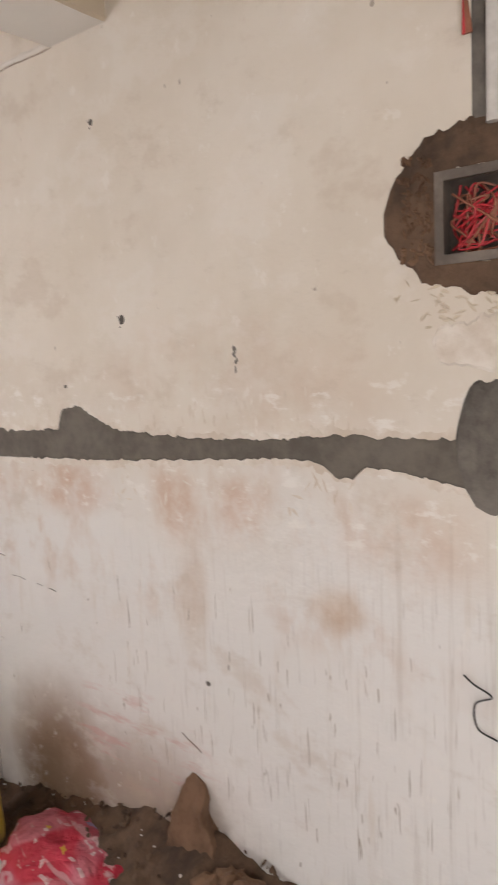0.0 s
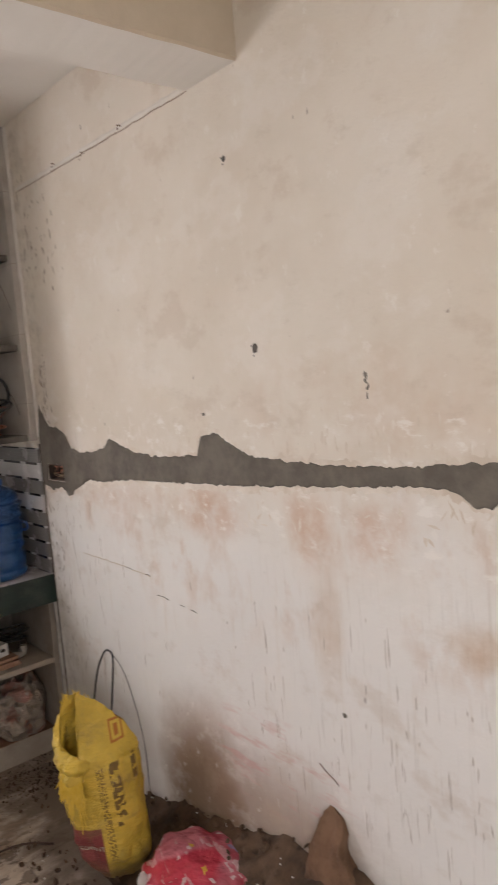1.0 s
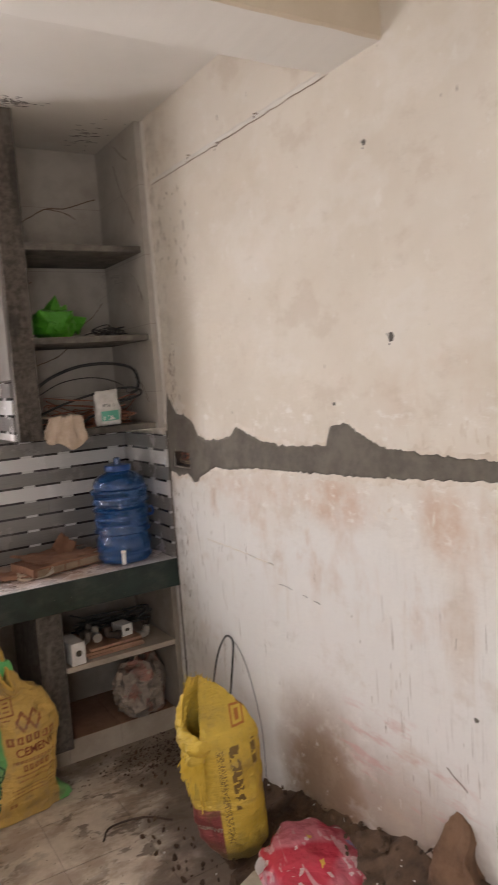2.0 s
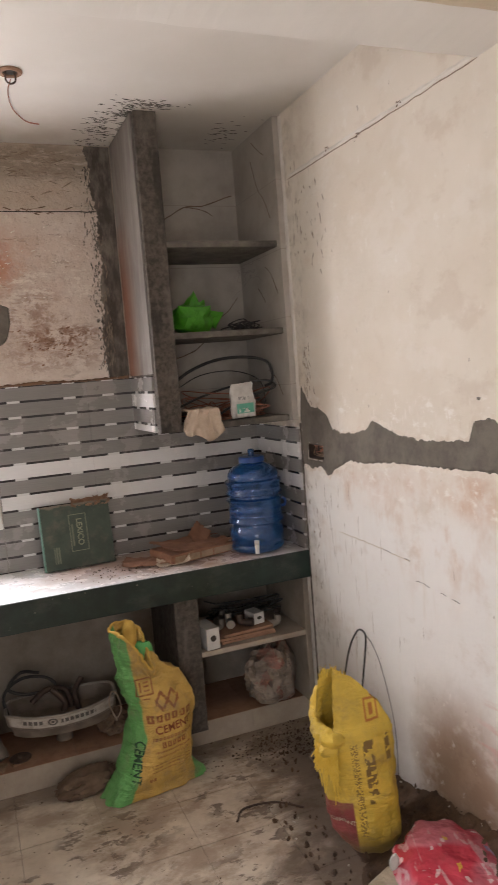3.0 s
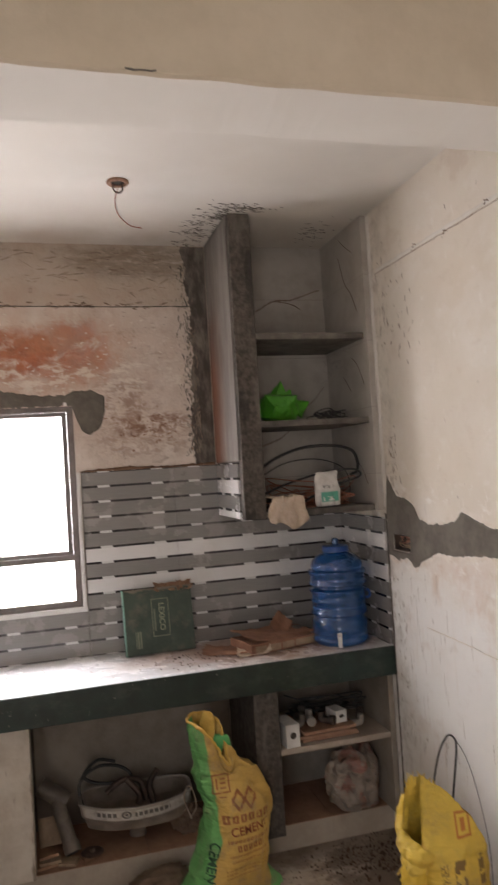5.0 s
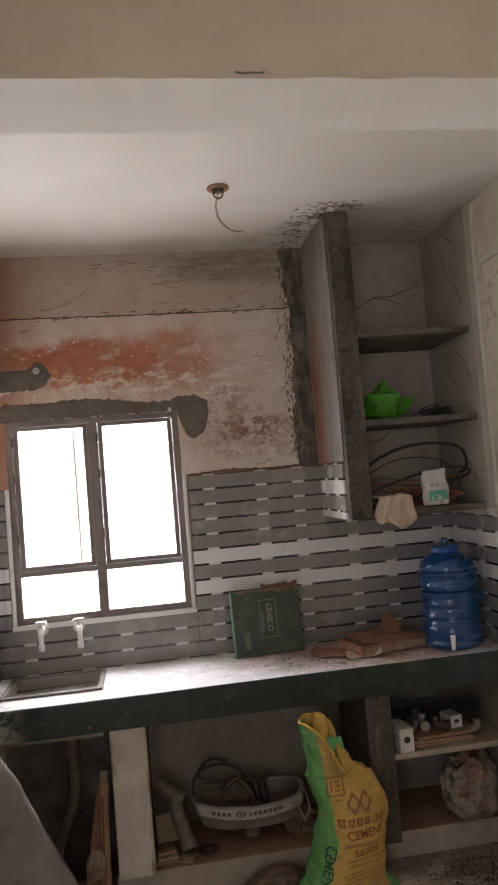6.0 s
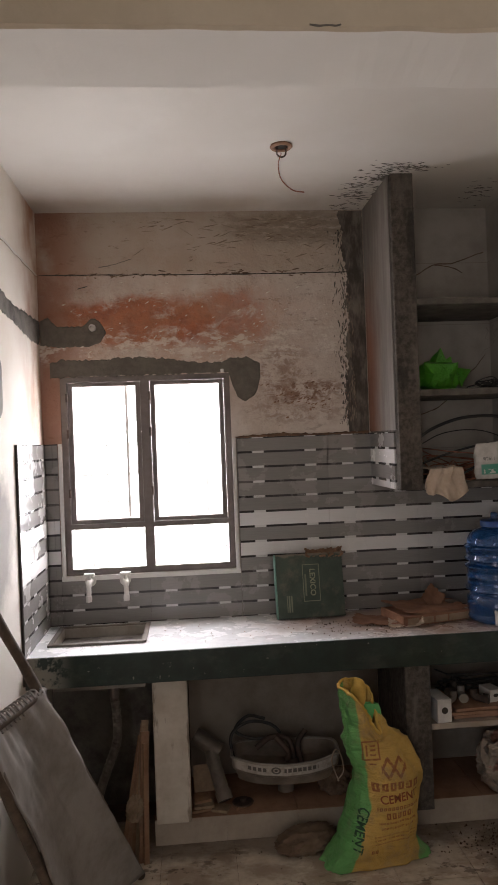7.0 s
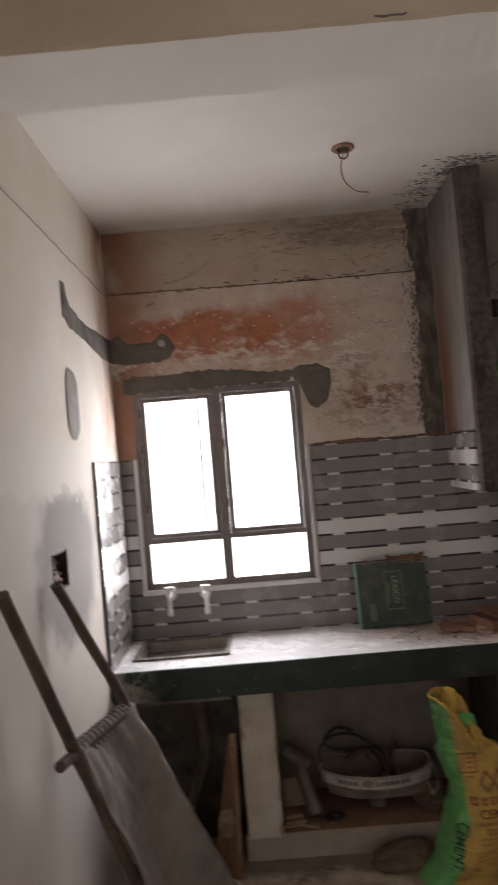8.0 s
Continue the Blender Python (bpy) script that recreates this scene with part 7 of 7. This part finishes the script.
def basin_mat():
    n = Nodes("dusty_shaded_printed_ceramic", 0.3)
    v = n.obj()
    s = n.xyz(v)
    # apron stays white; darker brown elsewhere carries the bowl's shade and dust
    c = n.mix(n.ramp(n.noise(v, 7, 5), 0.35, 0.65), (0.15, 0.12, 0.095), (0.27, 0.23, 0.195))
    front = n.ramp(s[1], -0.04, -0.05)
    apron = n.mul(n.within(s[2], 0.185, 0.242, 0.004), front)
    dust = n.mul(n.ramp(n.noise(v, 5, 5, 0.65), 0.4, 0.65), 0.6)
    c = n.mix(dust, c, (0.27, 0.21, 0.16))
    c = n.mix(n.mul(apron, 0.85), c, n.mix(n.ramp(n.noise(v, 18, 5, 0.7), 0.4, 0.7), (0.62, 0.59, 0.55), (0.40, 0.35, 0.30)))
    letters = n.ramp(n.math("FRACT", n.math("MULTIPLY", s[0], 46)), 0.25, 0.35)
    marks = n.mul(n.most(n.within(s[0], -0.175, -0.085, 0.002), n.within(s[0], -0.01, 0.14, 0.002)), n.within(s[2], 0.204, 0.227, 0.002), letters, front)
    d = n.vmath("LENGTH", n.vmath("MULTIPLY", n.vmath("SUBTRACT", v, (-0.045, 0, 0.215)), (1, 0, 1)))
    dot = n.mul(n.most(n.within(d, 0.013, 0.021, 0.002), n.ramp(d, 0.008, 0.006)), front)
    return n.done(n.mix(n.math("MULTIPLY", n.most(marks, dot), 0.85), c, (0.05, 0.04, 0.04)))


basin_bm = sack([(0.0, 0, 0.02, 0.034, 0.034, 2.0), (0.012, 0, 0.02, 0.036, 0.036, 2.0), (0.085, 0, 0.02, 0.036, 0.036, 2.0), (0.105, 0, 0.02, 0.07, 0.06, 2.2), (0.135, 0, 0.01, 0.17, 0.11, 3.0), (0.165, 0, 0.008, 0.222, 0.145, 4.0), (0.178, 0, 0, 0.234, 0.156, 5.0), (0.215, 0, 0, 0.237, 0.158, 5.5), (0.25, 0, 0, 0.240, 0.160, 5.5)], 64, 40, 0.0, 0, 0.13)


def bow(x, y):
    return y * (1 - 0.62 * min(1.0, (x / 0.22) ** 2)) if y < 0 else y


for v in basin_bm.verts:
    v.co.y = bow(v.co.x, v.co.y)
basin = smooth(part("wash_basin", basin_bm, basin_mat()), 50)
rim_pts = []
for k in range(49):
    a = 2 * math.pi * k / 48
    c, s = math.cos(a), math.sin(a)
    px = abs(c) ** (2 / 5.5) * (0.238 if c > 0 else -0.238)
    rim_pts.append((px, bow(px, abs(s) ** (2 / 5.5) * (0.158 if s > 0 else -0.158)), 0.25))
smooth(part("rim", tube(bmesh.new(), rim_pts, 0.007, 8, False), M_CERAMIC, basin, "rolled basin rim"), 60)
basin.matrix_world = pose(-1.145, -0.235, PT + 0.002, 3, 0, -4) @ Matrix.Diagonal((1.0, 0.78, 0.74, 1.0))
tagged(basin, "dusty white ceramic wash basin holding pipes", "wash basin")
for i, pts in enumerate((((-1.27, -0.20, 0.33), (-1.20, -0.19, 0.37), (-1.12, -0.18, 0.35), (-1.10, -0.22, 0.28)), ((-1.04, -0.18, 0.39), (-1.08, -0.20, 0.34), (-1.07, -0.22, 0.26)), ((-1.18, -0.22, 0.38), (-1.13, -0.24, 0.32), (-1.14, -0.24, 0.28)))):
    tagged(smooth(part("pipe_piece", tube(bmesh.new(), curve(pts, 6), 0.013, 12), M_IRON), 50), "grey pipe piece lying in the basin", "pipe", "pipes in the basin")
hose = tagged(smooth(part("hose", tube(bmesh.new(), curve([(-1.37, -0.20, 0.27), (-1.38, -0.17, 0.38), (-1.30, -0.15, 0.43), (-1.20, -0.15, 0.415), (-1.16, -0.17, 0.37), (-1.28, -0.18, 0.365), (-1.36, -0.16, 0.40), (-1.30, -0.13, 0.45), (-1.22, -0.12, 0.43)], 8), 0.0075, 10), M_BLACK)), "looped black hose over the basin", "hose")
elbow = thing("drain_pipe", "dusty grey plastic drain tee and pipe", "pipe", pose(0, 0, 0))
smooth(part("pipe", tube(bmesh.new(), [(-1.475, -0.20, 0.355), (-1.465, -0.235, 0.30), (-1.425, -0.315, 0.178)], 0.030, 20), M_PVC, elbow), 40)
smooth(part("collar", tube(bmesh.new(), [(-1.431, -0.302, 0.198), (-1.421, -0.323, 0.166)], 0.035, 20), M_PVC, elbow), 40)
# black disc on the capped pipe paints the shaded bore
smooth(part("mouth", tube(bmesh.new(), [(-1.4215, -0.322, 0.1675), (-1.4205, -0.324, 0.1645)], 0.028, 20), M_DARK, elbow, "black disc for the shaded open end"), 40)
smooth(part("tee", tube(bmesh.new(), [(-1.545, -0.18, 0.40), (-1.475, -0.20, 0.355), (-1.435, -0.21, 0.33)], 0.037, 20), M_PVC, elbow), 40)
for i, (x, y, z, s, a) in enumerate(((-1.525, -0.315, 0.139, 0.10, 12), (-1.515, -0.32, 0.152, 0.085, 4), (-1.525, -0.30, 0.165, 0.075, 14), (-1.44, -0.345, 0.139, 0.07, -20), (-1.36, -0.33, 0.139, 0.06, 25))):
    t = tagged(part("tile_offcut", boxed(-s / 2, s / 2, -s * 0.45, s * 0.45, 0, 0.011, 0.001), M_WOOD if i % 2 else M_KRAFT), "broken tan tile offcut on the plinth", "tile", "tile offcuts")
    t.matrix_world = pose(x, y, z, 0, 0, a)
lean = tagged(part("tile_offcut", boxed(-0.055, 0.055, -0.005, 0.005, 0, 0.11, 0.001), M_WOOD), "square tan tile offcut leaning upright", "tile", "tile offcuts")
lean.matrix_world = pose(-1.50, -0.255, 0.178, -24, 0, 6)
grate = thing("floor_grate", "round rusty floor drain grate", "grate", pose(-1.345, -0.325, 0.152))
smooth(part("disc", lathe(bmesh.new(), [(0.0, 0.0), (0.045, 0.0), (0.047, 0.004), (0.04, 0.008), (0.0, 0.007)], 28), M_IRON, grate), 30)
part("knob", lathe(bmesh.new(), [(0.0, 0.006), (0.012, 0.007), (0.01, 0.018), (0.0, 0.019)], 14), M_IRON, grate)
rag = tagged(smooth(part("rag", crumple(0.075, 12.0, 0.7, 4, (1, 0.8, 0.9)), M_JUTE), 40), "brown dusty bundled rag beside the basin", "rag")
rag.matrix_world = pose(-0.93, -0.27, PT + 0.001)
string = tagged(smooth(part("string", tube(bmesh.new(), curve([(-0.92, -0.32, 0.21), (-0.95, -0.33, 0.30), (-0.935, -0.335, 0.355), (-0.91, -0.33, 0.33), (-0.90, -0.33, 0.26), (-0.93, -0.335, 0.22)], 6), 0.003, 6), M_CLOTH)), "loop of pale string on the rag", "string")
flat = tagged(part("cardboard_sheet", boxed(-0.07, 0.07, -0.004, 0.004, 0, 0.46, 0.002), M_JUTE), "dark brown cardboard sheet behind the cement sack", "cardboard")
flat.matrix_world = pose(-0.715, -0.505, FLOOR + 0.001, -3, -7, 10)
jute = tagged(smooth(part("jute_cloth", crumple(0.10, 15.0, 0.5, 4, (1.35, 0.8, 0.5)), M_JUTE), 60), "dusty brown sacking bundled on the floor", "sacking")
jute.matrix_world = pose(-1.10, -0.50, FLOOR + 0.001, 0, 0, 20)

# strips of wood and the waste pipe under the sink
for i, (x, tx, w, l, m) in enumerate(((-1.845, 10, 0.034, 0.47, M_KRAFT), (-1.825, 9, 0.028, 0.52, M_BOARD), (-1.80, 8, 0.040, 0.49, M_KRAFT), (-1.785, 7, 0.030, 0.54, M_WOOD), (-1.768, 6, 0.034, 0.50, M_BOARD), (-1.752, 5, 0.022, 0.46, M_KRAFT))):
    st = tagged(part("wood_strip", boxed(-w / 2, w / 2, -0.006, 0.006, 0, l, 0.0015), m), "thin brown wooden strip leaning beside the post", "wood strip", "wood strips")
    st.matrix_world = pose(x, -0.46 - 0.012 * i, FLOOR + 0.001, -14 + i, tx, 5 * i)
glove = tagged(smooth(part("rag", crumple(0.045, 19.0, 0.6, 4, (0.8, 0.5, 1.35)), M_WOOD), 50), "tan rag stuck between the wooden strips", "rag")
glove.matrix_world = pose(-1.80, -0.505, 0.20, 0, 8, 0)
waste = thing("waste_pipe", "grey corrugated waste pipe below the sink", "pipe", pose(0, 0, 0))
smooth(part("outlet", tube(bmesh.new(), [(-1.89, -0.24, 0.80), (-1.89, -0.24, 0.62)], 0.026, 16), M_PVC, waste), 40)
pts = curve([(-1.89, -0.24, 0.63), (-1.88, -0.25, 0.52), (-1.885, -0.26, 0.42), (-1.93, -0.27, 0.30), (-1.97, -0.26, 0.18), (-1.98, -0.24, 0.031)], 14)
smooth(part("corrugated_hose", tube(bmesh.new(), pts, [0.018 + 0.0025 * (k % 2) for k in range(len(pts))], 14), M_PVC, waste), 20)

# ---- iron hoop by the wall, behind the yellow sack ----
hoop = thing("iron_hoop", "thin black iron hoop leaning on the wall", "hoop", pose(0, 0, 0))
smooth(part("rod", tube(bmesh.new(), curve([(-0.10, -0.84, FLOOR), (-0.06, -0.85, 0.30), (-0.03, -0.88, 0.52), (-0.018, -0.94, 0.628), (-0.016, -0.99, 0.645), (-0.018, -1.01, 0.61), (-0.03, -0.99, 0.45), (-0.05, -0.97, 0.25), (-0.07, -0.96, FLOOR)], 8), 0.0038, 10), M_BLACK, hoop))
smooth(part("wire", tube(bmesh.new(), curve([(-0.016, -0.99, 0.645), (-0.012, -1.06, 0.60), (-0.010, -1.12, 0.50), (-0.012, -1.18, 0.33), (-0.02, -1.2, 0.12)], 8), 0.0013, 6), M_BLACK, hoop))
twig = tagged(smooth(part("wire_offcut", tube(bmesh.new(), curve([(-0.62, -1.01, FLOOR + 0.004), (-0.57, -0.95, FLOOR + 0.006), (-0.45, -0.97, FLOOR + 0.008), (-0.36, -1.05, FLOOR + 0.004)], 8), 0.004, 8), M_IRON)), "bent rusty wire offcut on the floor", "wire")

# ---- carrying sling of sackcloth on two poles ----
sling = thing("pole_sling", "grey sackcloth sling on two wooden poles leaning on the wall", "sling", pose(0, 0, 0))
A0, A1 = Vector((-2.178, -1.265, 1.375)), Vector((-1.765, -0.62, FLOOR + 0.015))
B0, B1 = Vector((-2.175, -1.71, 1.43)), Vector((-1.966, -0.978, FLOOR + 0.015))


def pole(a, b, r, seed):
    n = 16
    pts = [a.lerp(b, k / n) + Vector((0.004 * noise.noise((k * 0.6, seed, 0)), 0.004 * noise.noise((k * 0.6, seed, 5)), 0)) for k in range(n + 1)]
    return smooth(part("pole", tube(bmesh.new(), pts, [r * (1 + 0.12 * noise.noise((k * 0.7, seed, 9))) for k in range(n + 1)], 10), M_POLE, sling, "rough wooden pole"), 50)


pole(A0, A1, 0.017, 1.0)
pole(B0, B1, 0.018, 2.0)
sheet_bm = bmesh.new()
rows = []
NU, NV = 30, 44
for j in range(NV + 1):
    q = j / NV
    a, b = A0.lerp(A1, 0.335 + 0.65 * q), B0.lerp(B1, 0.345 + 0.645 * q)
    row = []
    for i in range(NU + 1):
        u = i / NU
        out = Vector((0.86, -0.45, 0.3))
        p = b.lerp(a, u) - Vector((0.06, -0.03, 0.05)) * math.sin(math.pi * u) * (0.5 + 0.5 * q)
        p += out * 0.024 * (1 if 0.05 < u < 0.96 else 0.9)
        p += Vector((1, 0.3, 0.2)) * (0.014 * noise.noise((u * 5, q * 3, 2)) + 0.007 * noise.noise((u * 14, q * 9, 4)))
        if j == 0:
            p.z += 0.012 * math.sin(i * 2.4)
        p.z = max(p.z, FLOOR + 0.006)
        row.append(sheet_bm.verts.new(p))
    rows.append(row)
for a, b in zip(rows, rows[1:]):
    for i in range(NU):
        sheet_bm.faces.new((a[i], a[i + 1], b[i + 1], b[i]))
sh = smooth(part("sackcloth", sheet_bm, M_SHEET, sling, "dusty grey sackcloth"), 80)
sh.modifiers.new("thickness", "SOLIDIFY").thickness = 0.006
a, b = A0.lerp(A1, 0.345), B0.lerp(B1, 0.35)
d = (b - a).normalized()
smooth(part("crossbar", tube(bmesh.new(), [a - d * 0.03, b + d * 0.10], 0.016, 10), M_POLE, sling), 50)
for k in range(13):
    p = a.lerp(b, 0.04 + k * 0.075)
    part("lashing", tube(bmesh.new(), curve([p + Vector((0.02, -0.01, 0.012)), p + Vector((0.0, 0.0, 0.028)), p + Vector((-0.02, 0.01, 0.01)), p + Vector((0.01, -0.008, -0.025))], 4), 0.0035, 6), M_SHEET, sling)
